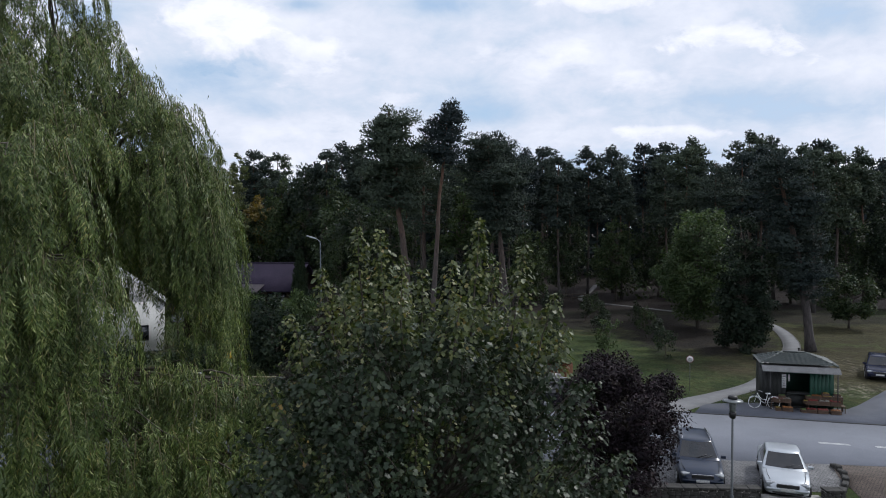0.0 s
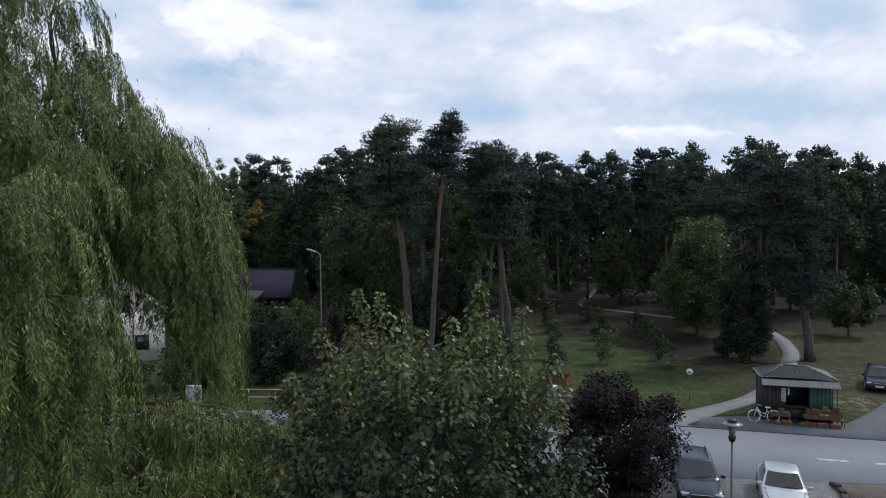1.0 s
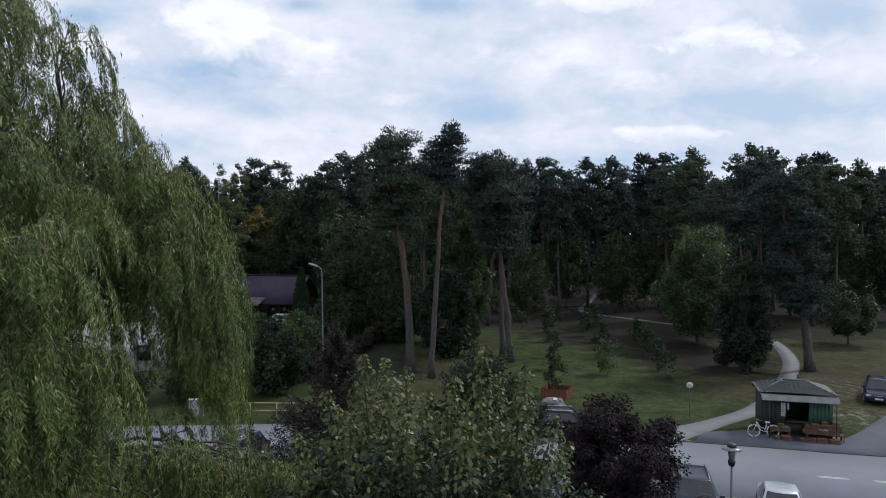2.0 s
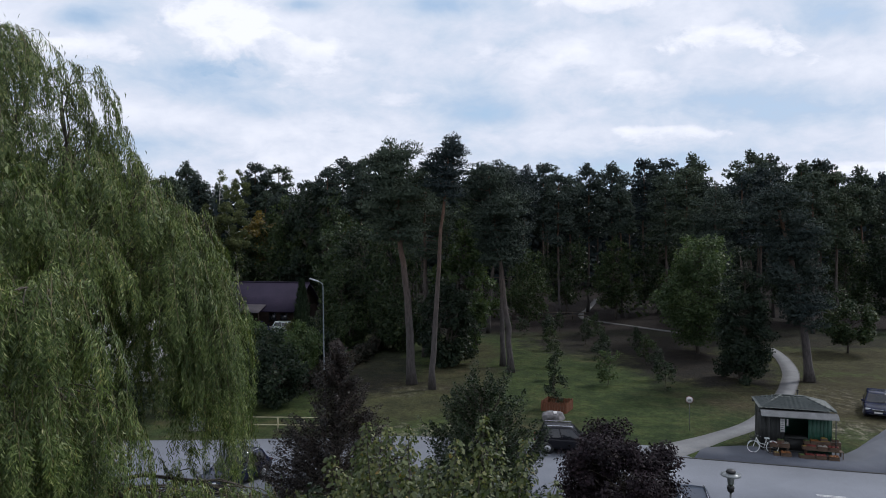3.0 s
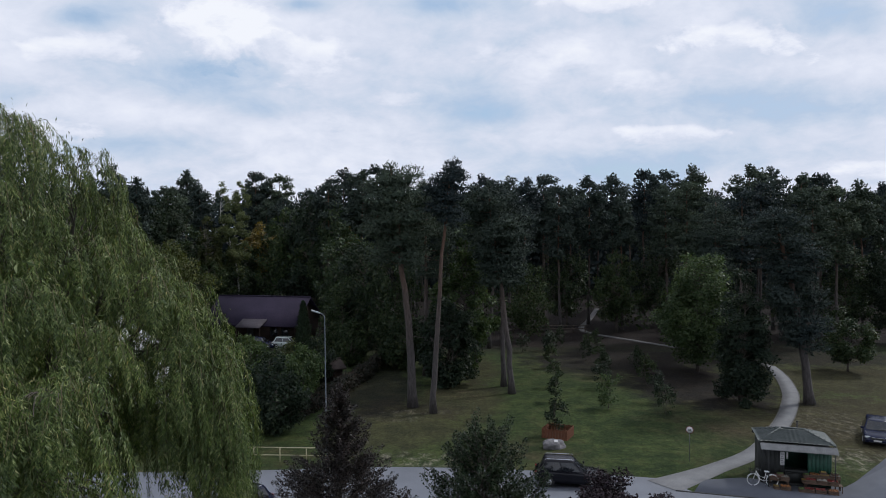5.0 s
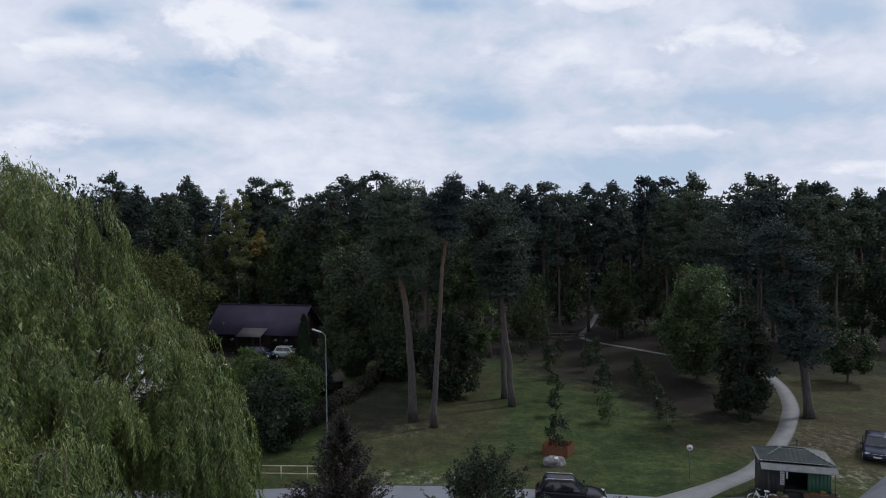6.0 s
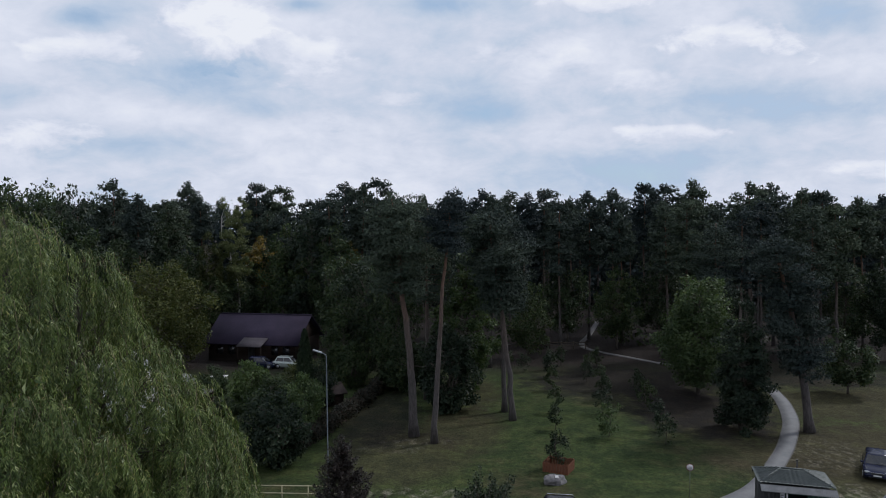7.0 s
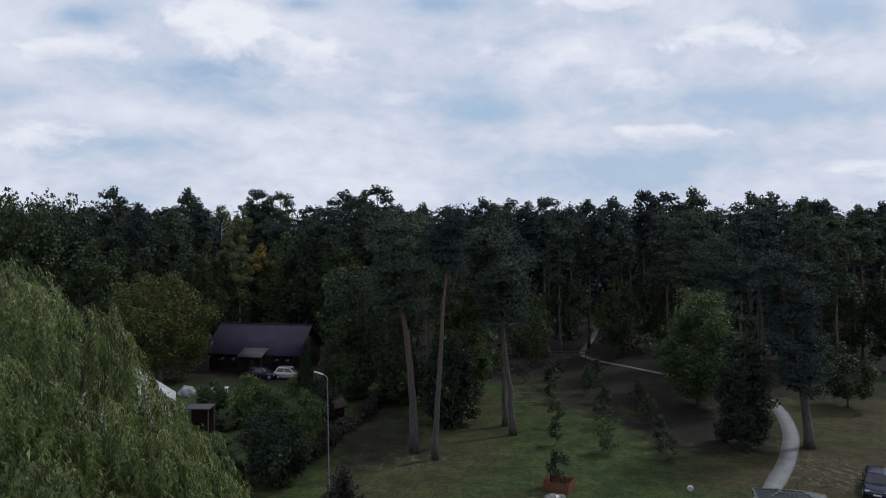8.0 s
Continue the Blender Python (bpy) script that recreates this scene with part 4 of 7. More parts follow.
def near_maple(x, y):
    """Young maple: oval crown, lobed leaves, pale leading shoots standing above it."""
    rng = np.random.default_rng(5)
    wood, crown, young = Pile(), Pile(), Pile()
    wood.tube(wander(rng, (0, 0, 0), (0.05, 0, 6.5), 9, 0.08), np.linspace(0.15, 0.06, 9), 8)
    cen, al, fa, ln = [], [], [], []

    def crown_radius(z, a):
        prof = math.sqrt(max(0.0, 1 - ((z - 5.8) / 3.8) ** 2)) if z > 5.8 else 0.72 + 0.28 * ((z - 2.4) / 3.4)
        return MAPLE_R * prof * (1 + 0.12 * math.sin(3 * a + 1) + 0.08 * math.sin(5 * a + z))

    for i in range(MAPLE_SPRAYS):
        # upright leafy shoots, with dark gaps between them
        a, q = rng.uniform(0, 6.28), rng.uniform(0, 1)
        z = 2.6 + 6.5 * q ** 0.75
        r = crown_radius(z, a) * rng.uniform(0.72, 1.06)
        tip = np.array([math.cos(a) * r, math.sin(a) * r, z + 0.15])
        base = np.array([0.03, 0, max(1.8, min(6.3, z - 0.75 * r - 0.4))])
        wood.tube(wander(rng, base, tip, 6, 0.15, -0.05), np.linspace(0.025, 0.006, 6), 4, False)
        out = np.array([math.cos(a), math.sin(a), 0.0])
        m = int(rng.integers(75, 130))
        s = rng.uniform(0, 1, (m, 1)) ** 1.3
        axis = np.array([0.35 * out[0], 0.35 * out[1], 1.0])
        side = rng.normal(0, 1, (m, 3)) * np.array([1, 1, 0.4])
        c = tip - axis * s * rng.uniform(0.7, 1.15) + side * (0.05 + 0.13 * s)
        cen.append(c)
        al.append(unit(side) * 0.8 + rng.normal(0, 0.4, (m, 3)) + np.array([0, 0, -0.45]))
        fa.append(out * 0.5 + unit(side) * 0.4 + np.array([0, 0, 0.75]) + rng.normal(0, 0.4, (m, 3)))
        ln.append(rng.uniform(0.05, 0.095, m))
    leaves(crown, rng, np.concatenate(cen), np.concatenate(al), np.concatenate(fa), np.concatenate(ln), 0.78, LOBED, 0.25)
    # dense inner leafage
    m = 3600
    a, z = rng.uniform(0, 6.28, m), rng.uniform(2.6, 9.0, m)
    r = np.array([crown_radius(z[k], a[k]) for k in range(m)]) * rng.uniform(0.1, 0.78, m)
    leaves(crown, rng, np.stack([np.cos(a) * r, np.sin(a) * r, z], 1), rng.normal(0, 1, (m, 3)), rng.normal(0, 0.6, (m, 3)) + np.array([0, 0, 1.0]), rng.uniform(0.09, 0.18, m), 0.95, LEAFLET, 0.2)
    cen, al, fa, ln = [], [], [], []
    shoots = [(sx, sy, sz, long, 1.15) for sx, sy, sz, long in SHOOTS]
    for i in range(34):
        a, z = rng.uniform(0, 6.28), rng.uniform(7.2, 9.1)
        r = crown_radius(z, a) * rng.uniform(0.7, 1.0)
        shoots.append((math.cos(a) * r, math.sin(a) * r, z + rng.uniform(0.2, 0.6), rng.uniform(0.45, 0.85), 0.7))
    for sx, sy, sz, long, thick in shoots:
        top = np.array([sx, sy, sz])
        base = top + np.array([-0.12 * sx, -0.12 * sy, -long])
        line = wander(rng, base, top, 7, 0.06)
        wood.tube(line, np.linspace(0.014, 0.004, 7), 4, False)
        m = int(210 * long * thick)
        s = rng.uniform(0.0, 1.0, m)
        c = np.stack([np.interp(s, np.linspace(0, 1, 7), line[:, k]) for k in range(3)], 1)
        a = rng.uniform(0, 6.28, m)
        out = np.stack([np.cos(a), np.sin(a), np.zeros(m)], 1)
        c += out * (0.05 + 0.27 * (1 - s) ** 0.7)[:, None] * rng.uniform(0.2, 1.0, (m, 1))
        cen.append(c)
        al.append(out * 0.8 + np.array([0, 0, -0.45]) + rng.normal(0, 0.35, (m, 3)))
        fa.append(out * 0.55 + np.array([0, 0, 0.7]) + rng.normal(0, 0.4, (m, 3)))
        ln.append(rng.uniform(0.045, 0.09, m) * (1.1 - 0.4 * s))
    leaves(young, rng, np.concatenate(cen), np.concatenate(al), np.concatenate(fa), np.concatenate(ln), 0.72, LOBED, 0.28)
    # the largest outer leaves, one by one
    blade = Pile()
    leaves(blade, rng, np.zeros((1, 3)), np.array([[1.0, 0, 0]]), np.array([[0, 0, 1.0]]), 1.0, 0.74, LOBED, 0.28)
    blade = blade.mesh("leaf", M["maple_young"])
    single = []
    for sx, sy, sz, long in SHOOTS:
        for k in range(19):
            s, a = rng.uniform(0.02, 1.0), rng.uniform(-2.9, -0.2)
            out = np.array([math.cos(a), math.sin(a), 0.0])
            at = np.array([sx, sy, sz]) - np.array([0.12 * sx, 0.12 * sy, long]) * (1 - s) + out * (0.06 + 0.26 * (1 - s) ** 0.7)
            u = unit(out * 0.8 + np.array([0, 0, -0.5]) + rng.normal(0, 0.3, 3))
            n = out * 0.55 + np.array([0, 0, 0.7]) + rng.normal(0, 0.3, 3)
            n = unit(n - u * (n * u).sum())
            w = np.cross(n, u)
            size = rng.uniform(0.068, 0.095)
            single.append(Matrix([[*(size * np.array([u[i], w[i], n[i]])), at[i]] for i in range(3)] + [[0, 0, 0, 1]]))
    ob = thing("maple_tree", pose(x, y, 0), "young maple with dense dark green lobed leaves and paler upright shoots", "tree")
    part("trunk", wood, M["bark"], ob, smooth=True)
    part("crown", crown, M["maple"], ob)
    for m in single:
        part("leaf", blade, None, ob, at=m)
    part("shoot_foliage", young, M["maple_young"], ob, "pale yellow-green young leading shoots")


MAPLE_R, MAPLE_SPRAYS = 2.85, 460
# leading shoots: place of the tip from the stem's foot, and length
SHOOTS = [(-0.7, -1.1, 10.42, 1.5), (-0.38, -1.2, 10.38, 1.2), (0.94, -1.2, 10.55, 1.6), (1.57, -1.0, 10.18, 1.3), (2.0, -0.9, 9.52, 0.9), (-1.23, -0.8, 9.85, 1.0), (0.17, -0.9, 9.85, 1.0),
          (-1.73, -0.6, 9.2, 0.8), (0.57, -0.3, 9.95, 1.0), (-0.18, 0.2, 10.0, 1.0), (1.27, 0.3, 9.9, 1.1), (-0.08, -1.6, 9.7, 0.8), (0.67, -1.7, 9.55, 0.8), (2.27, -0.2, 8.95, 0.7), (-0.98, 0.5, 9.7, 0.9)]


# ---------------- ground, road and paths ----------------
def slab(name, outline, z, thick, material, label, category, kind="structure"):
    """A flat slab of some thickness over an outline."""
    n = len(outline)
    p = Pile()
    v = [(x, y, z) for x, y in outline] + [(x, y, z - thick) for x, y in outline]
    side = np.array([(i, i + n, (i + 1) % n + n, (i + 1) % n) for i in range(n)])
    p.add(v, [np.array([list(range(n))]), side])
    ob = part(name, p, material)
    return tagged(ob, label, category, kind=kind)


def smooth_line(pts, n=40):
    """Points along a smooth curve through the given ones."""
    p = np.asarray(pts, float)
    t = np.linspace(0, len(p) - 1, n)
    out = []
    for s in t:
        i = min(int(s), len(p) - 2)
        f = s - i
        a, b, c, d = p[max(i - 1, 0)], p[i], p[i + 1], p[min(i + 2, len(p) - 1)]
        out.append(0.5 * ((2 * b) + (c - a) * f + (2 * a - 5 * b + 4 * c - d) * f * f + (3 * b - a - 3 * c + d) * f ** 3))
    return np.array(out)


def ribbon(name, pts, width, z, thick, material, label, category, n=60):
    c = smooth_line(pts, n)
    d = unit(np.gradient(c, axis=0))
    w = np.broadcast_to(np.asarray(width, float), (n,))[:, None] / 2 if np.ndim(width) == 0 else np.interp(np.linspace(0, 1, n), np.linspace(0, 1, len(width)), width)[:, None] / 2
    nr = np.stack([-d[:, 1], d[:, 0]], 1)
    a, b = c + nr * w, c - nr * w
    p = Pile()
    v = np.concatenate([np.c_[a, np.full(n, z)], np.c_[b, np.full(n, z)], np.c_[a, np.full(n, z - thick)], np.c_[b, np.full(n, z - thick)]])
    i = np.arange(n - 1)
    p.add(v, [np.stack([i, i + n, i + n + 1, i + 1], 1), np.stack([i, i + 1, i + 2 * n + 1, i + 2 * n], 1), np.stack([i + n, i + 3 * n, i + 3 * n + 1, i + n + 1], 1)])
    return tagged(part(name, p, material), label, category, kind="structure"), c, nr


def build_ground():
    p = Pile()
    xs = np.concatenate([[-3000, -600, -200], np.linspace(-90, 90, 91), [200, 600, 3000]])
    ys = np.concatenate([[-3000, -600, -60], np.linspace(-4, 150, 78), [250, 700, 3000]])
    gx, gy = np.meshgrid(xs, ys, indexing="ij")
    gz = 0.018 * np.sin(gx * 0.31 + 1.0) * np.sin(gy * 0.23) + 0.015 * np.sin(gx * 0.11 - gy * 0.17)
    flat = np.clip((gy - 50) / 10, 0, 1) * np.clip((140 - gy) / 20, 0, 1)
    gz = np.where((abs(gx) < 95), gz * flat, 0.0) - 0.012
    n, m = gx.shape
    i, j = np.meshgrid(np.arange(n - 1), np.arange(m - 1), indexing="ij")
    q = (i * m + j).ravel()
    p.add(np.stack([gx, gy, gz], -1).reshape(-1, 3), np.stack([q, q + m, q + m + 1, q + 1], 1))
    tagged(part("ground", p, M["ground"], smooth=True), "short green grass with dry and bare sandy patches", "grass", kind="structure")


build_ground()
# the street runs across, bending slightly; parking bays on its near side
slab("road", [(-140, 27.5), (-14, 30.6), (12.5, 31.35), (16.4, 30.85), (60, 25.6), (60, 29.0), (23.86, 36.9), (14.4, 39.5), (13.2, 41.8), (9.0, 42.6), (3, 43.6), (-3.7, 43.9), (-8.2, 43.55), (-13.8, 43.1), (-140, 39)],
     0.012, 0.10, M["asphalt"], "grey worn asphalt street with pale dust along its edge", "road")
slab("kiosk_forecourt", [(14.4, 39.55), (23.86, 36.95), (60, 29.05), (60, 68), (29.4, 45.6), (24.76, 41.2), (23.6, 40.3), (18.2, 41.9), (15.6, 41.5)], 0.030, 0.12, M["asphalt_new"], "darker patched asphalt forecourt and drive", "pavement")
slab("parking_bays", [(8.0, 28.0), (16.0, 27.4), (17.1, 29.0), (17.2, 30.72), (16.4, 30.8), (12.5, 31.3), (8.0, 31.2)], 0.016, 0.1, M["paver_grey"], "grey herringbone paver parking bays", "pavement")
slab("drive", [(15.4, 22.0), (40, 22.0), (40, 27.9), (17.25, 30.65), (16.7, 29.1)], 0.018, 0.1, M["paver_tan"], "tan block-paved drive", "pavement")
PATH = [(12.9, 40.5), (17.1, 43.5), (21.4, 47.1), (26.5, 54.0), (30.0, 59.8), (32.4, 64.5), (34.9, 71.2), (36.5, 77.5)]
ribbon("footpath", PATH, [2.3, 1.4, 1.3, 1.2, 1.25, 1.3, 1.25, 1.2], 0.034, 0.1, M["path"], "pale paved footpath curving over the grass", "path")
_c = smooth_line(PATH, 60)
_d = unit(np.gradient(_c, axis=0))
_w = np.interp(np.linspace(0, 1, 60), np.linspace(0, 1, 8), [2.3, 1.4, 1.3, 1.2, 1.25, 1.3, 1.25, 1.2])[:, None] / 2 + 0.05
_nr = np.stack([-_d[:, 1], _d[:, 0]], 1)
for _side in (1, -1):
    ribbon("path_edging", (_c + _side * _nr * _w)[22:58], 0.07, 0.050, 0.14, M["path_dim"], "narrow grey edging along the footpath", "kerb", 72)
# the canopy's shade on this path is in its darker colour
ribbon("woodland_path", [(36.4, 77.3), (36.0, 81.5), (34.2, 85.2), (30.8, 89.5), (26.2, 96.0), (21.6, 103.4), (21.6, 109), (24.0, 116), (26.5, 124), (30, 136)], 0.9, 0.030, 0.10, M["path_dim"], "pale footpath winding into the pine wood", "path")

# lane dashes
for i, (dx, dy) in enumerate([(18.5, 33.88), (20.9, 33.22), (23.3, 32.6), (25.7, 32.0), (28.1, 31.4)]):
    for off in (-0.075, 0.075):
        d = part("lane_mark", block(1.35, 0.055, 0.004, 0), M["paint_white"], None, at=pose(dx + 0.6, dy - 0.16 + off, 0.0125, 0, 0, -14.5))
        tagged(d, "worn thin white lane line on the street", "road marking", "lane dashes", "structure")
ribbon("gutter_line", [(13.4, 39.75), (14.4, 39.48), (19.1, 38.2), (23.86, 36.88), (40, 33.3), (60, 28.97)], 0.14, 0.034, 0.02, M["rubber"], "dark tarred joint between street and forecourt", "joint")

# ---------------- pines ----------------
rng_w = np.random.default_rng(77)
plant("pine_tree", pine_meshes(1, 20.9, 12.2, 3.6, 0.40, 38, 260, 0.27, (-1.6, 0), 0.30), -2.8, 59.2, "tall scots pine with bowed grey stem and broad dark crown", group="pines on the lawn")
plant("pine_tree", pine_meshes(2, 21.1, 16.0, 2.1, 0.27, 20, 300, 0.25, (1.5, 0), 0.12), -1.0, 57.2, "slender scots pine with orange upper stem and small top", group="pines on the lawn")
plant("pine_tree", pine_meshes(3, 19.6, 10.2, 3.7, 0.30, 36, 250, 0.27, (-2.3, 0.3), 0.12), 6.25, 64.2, "scots pine leaning over beside a second stem", group="pines on the lawn")
plant("pine_tree", pine_meshes(4, 19.8, 9.6, 3.6, 0.27, 36, 250, 0.27, (-0.6, 0), 0.10), 5.75, 67.3, "straight scots pine close beside a leaning one", group="pines on the lawn")
plant("pine_tree", pine_meshes(5, 19.0, 9.0, 3.2, 0.25, 26, 210, 0.25, (1.6, 0), 0.15), 5.75, 89.5, "dark scots pine leaning at the edge of the wood", group="pines on the lawn")
plant("pine_tree", pine_meshes(6, 17.4, 5.0, 3.0, 0.40, 48, 270, 0.26, (-3.4, 0), 0.30), 32.0, 60.3, "leaning scots pine with a heavy low crown beside the path", group="pines on the lawn")
plant("pine_tree", pine_meshes(7, 19.6, 9.6, 3.8, 0.30, 28, 200, 0.25, (0.4, 0), 0.2), 3.6, 80.0, "dark scots pine behind the lawn pines", group="pines on the lawn")
plant("pine_tree", pine_meshes(8, 20.5, 10.0, 4.2, 0.30, 28, 200, 0.25, (0.2, 0), 0.2), -2.0, 72.5, "dark scots pine behind the lawn pines", group="pines on the lawn")

plant("pine_tree", pine_meshes(12, 19.0, 8.5, 3.6, 0.24, 28, 220, 0.24, (0.4, 0), 0.2), 32.5, 84.0, "dark scots pine at the edge of the lawn", group="pines on the lawn")

for i, (x, y, h) in enumerate([(37.5, 88.0, 20.5), (42.5, 93.0, 22.0), (47.5, 89.0, 21.0), (33.5, 95.0, 22.0), (53.0, 93.0, 21.5)]):
    plant("pine_tree", pine_meshes(13 + i, h, 0.5 * h, 3.3, 0.24, 24, 130, 0.36, (0.4 - 0.3 * i, 0), 0.2, wood_sides=3, broad=0.8), x, y, "dark scots pine at the near edge of the wood", group="pines of the wood")

# the wood: a few forms, repeated
FORMS = [pine_meshes(20 + i, 24.0, b, s, 0.24, 21, 105, 0.43, (l, 0), 0.25, wood_sides=3, broad=0.90) for i, (b, s, l) in enumerate([(13.5, 3.4, 0.3), (12.0, 3.8, -0.5), (15.0, 3.0, 0.8), (11.5, 3.9, -0.2), (13.0, 3.6, -0.9)])]
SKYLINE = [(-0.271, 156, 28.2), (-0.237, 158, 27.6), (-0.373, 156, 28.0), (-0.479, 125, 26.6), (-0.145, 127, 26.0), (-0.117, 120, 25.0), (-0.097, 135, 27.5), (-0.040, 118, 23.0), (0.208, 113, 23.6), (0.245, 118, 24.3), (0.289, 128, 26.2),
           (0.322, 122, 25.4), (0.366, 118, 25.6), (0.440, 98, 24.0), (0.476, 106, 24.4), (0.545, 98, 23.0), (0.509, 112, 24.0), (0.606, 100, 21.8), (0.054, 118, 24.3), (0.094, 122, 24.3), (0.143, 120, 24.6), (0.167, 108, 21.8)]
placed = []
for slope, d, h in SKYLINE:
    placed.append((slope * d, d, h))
for _ in range(4000):
    if len(placed) >= 138:
        break
    d = 96 + 84 * rng_w.uniform() ** 0.85
    x = rng_w.uniform(-0.70, 0.70) * d
    if x < -8 and d < 108 or -0.38 < x / d < -0.20 and d < 142:
        continue
    if abs(x - np.interp(d, [96, 103.5, 109, 116, 124, 136], [26.2, 21.6, 21.6, 24, 26.5, 30])) < 2.4 and d < 136:
        continue
    if min((x - a) ** 2 + (d - b) ** 2 for a, b, _ in placed) < 5.2 ** 2:
        continue
    placed.append((x, d, rng_w.uniform(19.4, 23.3) + 0.03 * (d - 96)))
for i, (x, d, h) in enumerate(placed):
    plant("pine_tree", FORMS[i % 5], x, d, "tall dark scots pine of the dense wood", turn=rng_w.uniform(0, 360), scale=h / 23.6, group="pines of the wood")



def far_wood():
    """The closed wood farther back: stems and dark crowns without number."""
    rng = np.random.default_rng(90)
    crown = Pile()
    n = 60000
    d = rng.uniform(160, 196, n)
    x = rng.uniform(-0.80, 0.80, n) * d
    top = 23.5 + 2.0 * np.sin(x * 0.35) * np.sin(x * 0.13 + 1) + rng.normal(0, 0.8, n)
    z = top * rng.uniform(0.0, 1.0, n) ** 0.75
    leaves(crown, rng, np.stack([x, d, z], 1), rng.normal(0, 1, (n, 3)), rng.normal(0, 1, (n, 3)) + np.array([0, -0.8, 0.4]), rng.uniform(1.2, 2.4, n) * (1.0 - 0.75 * (z / top) ** 4), 0.6)
    tagged(part("far_wood", crown, M["needle"]), "dense dark pine wood in the distance", "wood", kind="stuff")
    shrub = Pile()
    n = 16000
    k = rng.integers(0, 150, n)
    cx, cy, cr = rng.uniform(-0.68, 0.68, 150), rng.uniform(104, 160, 150), rng.uniform(1.2, 2.8, 150)
    g = unit(rng.normal(0, 1, (n, 3))) * rng.uniform(0.3, 1, (n, 1)) ** 0.5
    cx, cy = cx * cy, cy
    away = np.abs(cx - np.interp(cy, [96, 103.5, 109, 116, 124, 136], [26.2, 21.6, 21.6, 24, 26.5, 30])) > 4.5
    keep = away[k]
    c = np.stack([cx[k], cy[k], cr[k] * 0.8], 1) + g * cr[k][:, None] * np.array([1.2, 1.2, 0.9])
    c[:, 2] = np.maximum(c[:, 2], 0.1)
    leaves(shrub, rng, c[keep], rng.normal(0, 1, (keep.sum(), 3)), g[keep] + np.array([0, 0, 0.7]), rng.uniform(0.35, 0.7, keep.sum()), 0.8)
    tagged(part("undergrowth", shrub, M["broad"]), "dark shrubs and saplings under the pines", "undergrowth", kind="stuff")


far_wood()

# ---------------- broadleaved trees ----------------
# leading shoots of the linden: tip from the stem's foot, and length
LINDEN_TOPS = [(-0.45, -0.5, 7.75, 1.5), (-0.2, 0.3, 7.65, 1.4), (1.0, -0.4, 7.55, 1.5), (1.25, 0.2, 7.3, 1.2), (0.4, -0.9, 7.1, 1.2), (-1.2, -0.6, 6.9, 1.2), (1.75, -0.5, 6.6, 1.1), (-1.75, -0.4, 6.2, 1.0), (0.3, 0.6, 7.3, 1.2)]
willow(-12.3, 17.6)
near_maple(-0.45, 10.4)
plant("purple_maple_tree", broad_meshes(31, 5.65, 2.5, 1.3, 0.13, 170, 300, 0.10, "purple", shape=LEAFLET, width=1.1, top=0.5, clump=0.2, droop=0.3, fill=0.2), 6.45, 25.2, "purple-leaved maple with a dense dark crown")
plant("plum_tree", shoot_meshes(32, 7.9, [(0.4, 3.6), (1.6, 4.1), (3.2, 3.1), (5.3, 1.6), (6.8, 0.85), (7.9, 0.2)], 0.13, 620, 1.2, 0.55, 0.115, "plum", bush=0.22, per=95), -5.2, 33.0, "dark bronze-leaved plum tree beside the street")
plant("linden_tree", shoot_meshes(33, 7.3, [(0.8, 1.9), (2.4, 2.5), (4.2, 2.7), (5.4, 2.4), (6.4, 1.6), (7.3, 0.55)], 0.13, 430, 1.35, 0.9, 0.125, "linden", width=1.0, bush=0.22, per=100, tops=LINDEN_TOPS), 1.55, 28.6, "dark green young linden with upright shoots beside the street")


plant("broadleaf_tree", broad_meshes(47, 13.2, 4.3, 0.9, 0.22, 150, 190, 0.25, "fresh", shape=LEAFLET, top=0.55, clump=0.25, fill=0.15), 27.4, 74.5, "fresh green broadleaved tree before the wood")
plant("broadleaf_tree", broad_meshes(42, 11.6, 2.5, 0.0, 0.2, 150, 150, 0.22, "broad", stems=4, shape=LEAFLET, top=0.66, fill=0.15, clump=0.25, droop=0.3), 26.2, 60.6, "dark ivy-clad bush and small tree beside the path")
plant("broadleaf_tree", broad_meshes(43, 6.6, 2.5, 1.0, 0.13, 80, 110, 0.22, "broad", droop=0.4, top=0.7), 43.6, 74.5, "small dark green tree on the dry lawn")
plant("broadleaf_tree", broad_meshes(44, 15.5, 3.3, 1.0, 0.22, 110, 130, 0.32, "fresh", shape=LEAFLET), 2.3, 76.0, "fresh green broadleaved tree behind the lawn pines")
plant("broadleaf_tree", broad_meshes(45, 8.6, 3.0, 0.2, 0.18, 110, 130, 0.28, "broad", stems=3, shape=LEAFLET), 0.1, 68.0, "dense dark green shrub tree behind the pines")
plant("broadleaf_tree", broad_meshes(46, 13.6, 6.0, 1.2, 0.3, 170, 190, 0.26, "olive", fill=0.3, shape=LEAFLET), -35.6, 86, "broad olive-green tree beside the dark house")
BROAD = [broad_meshes(50 + i, 16.0, r, 1.5, 0.25, 110, 85, 0.40, k, fill=0.3, shape=LEAFLET) for i, (r, k) in enumerate([(5.0, "broad"), (4.4, "broad"), (5.4, "linden")])]
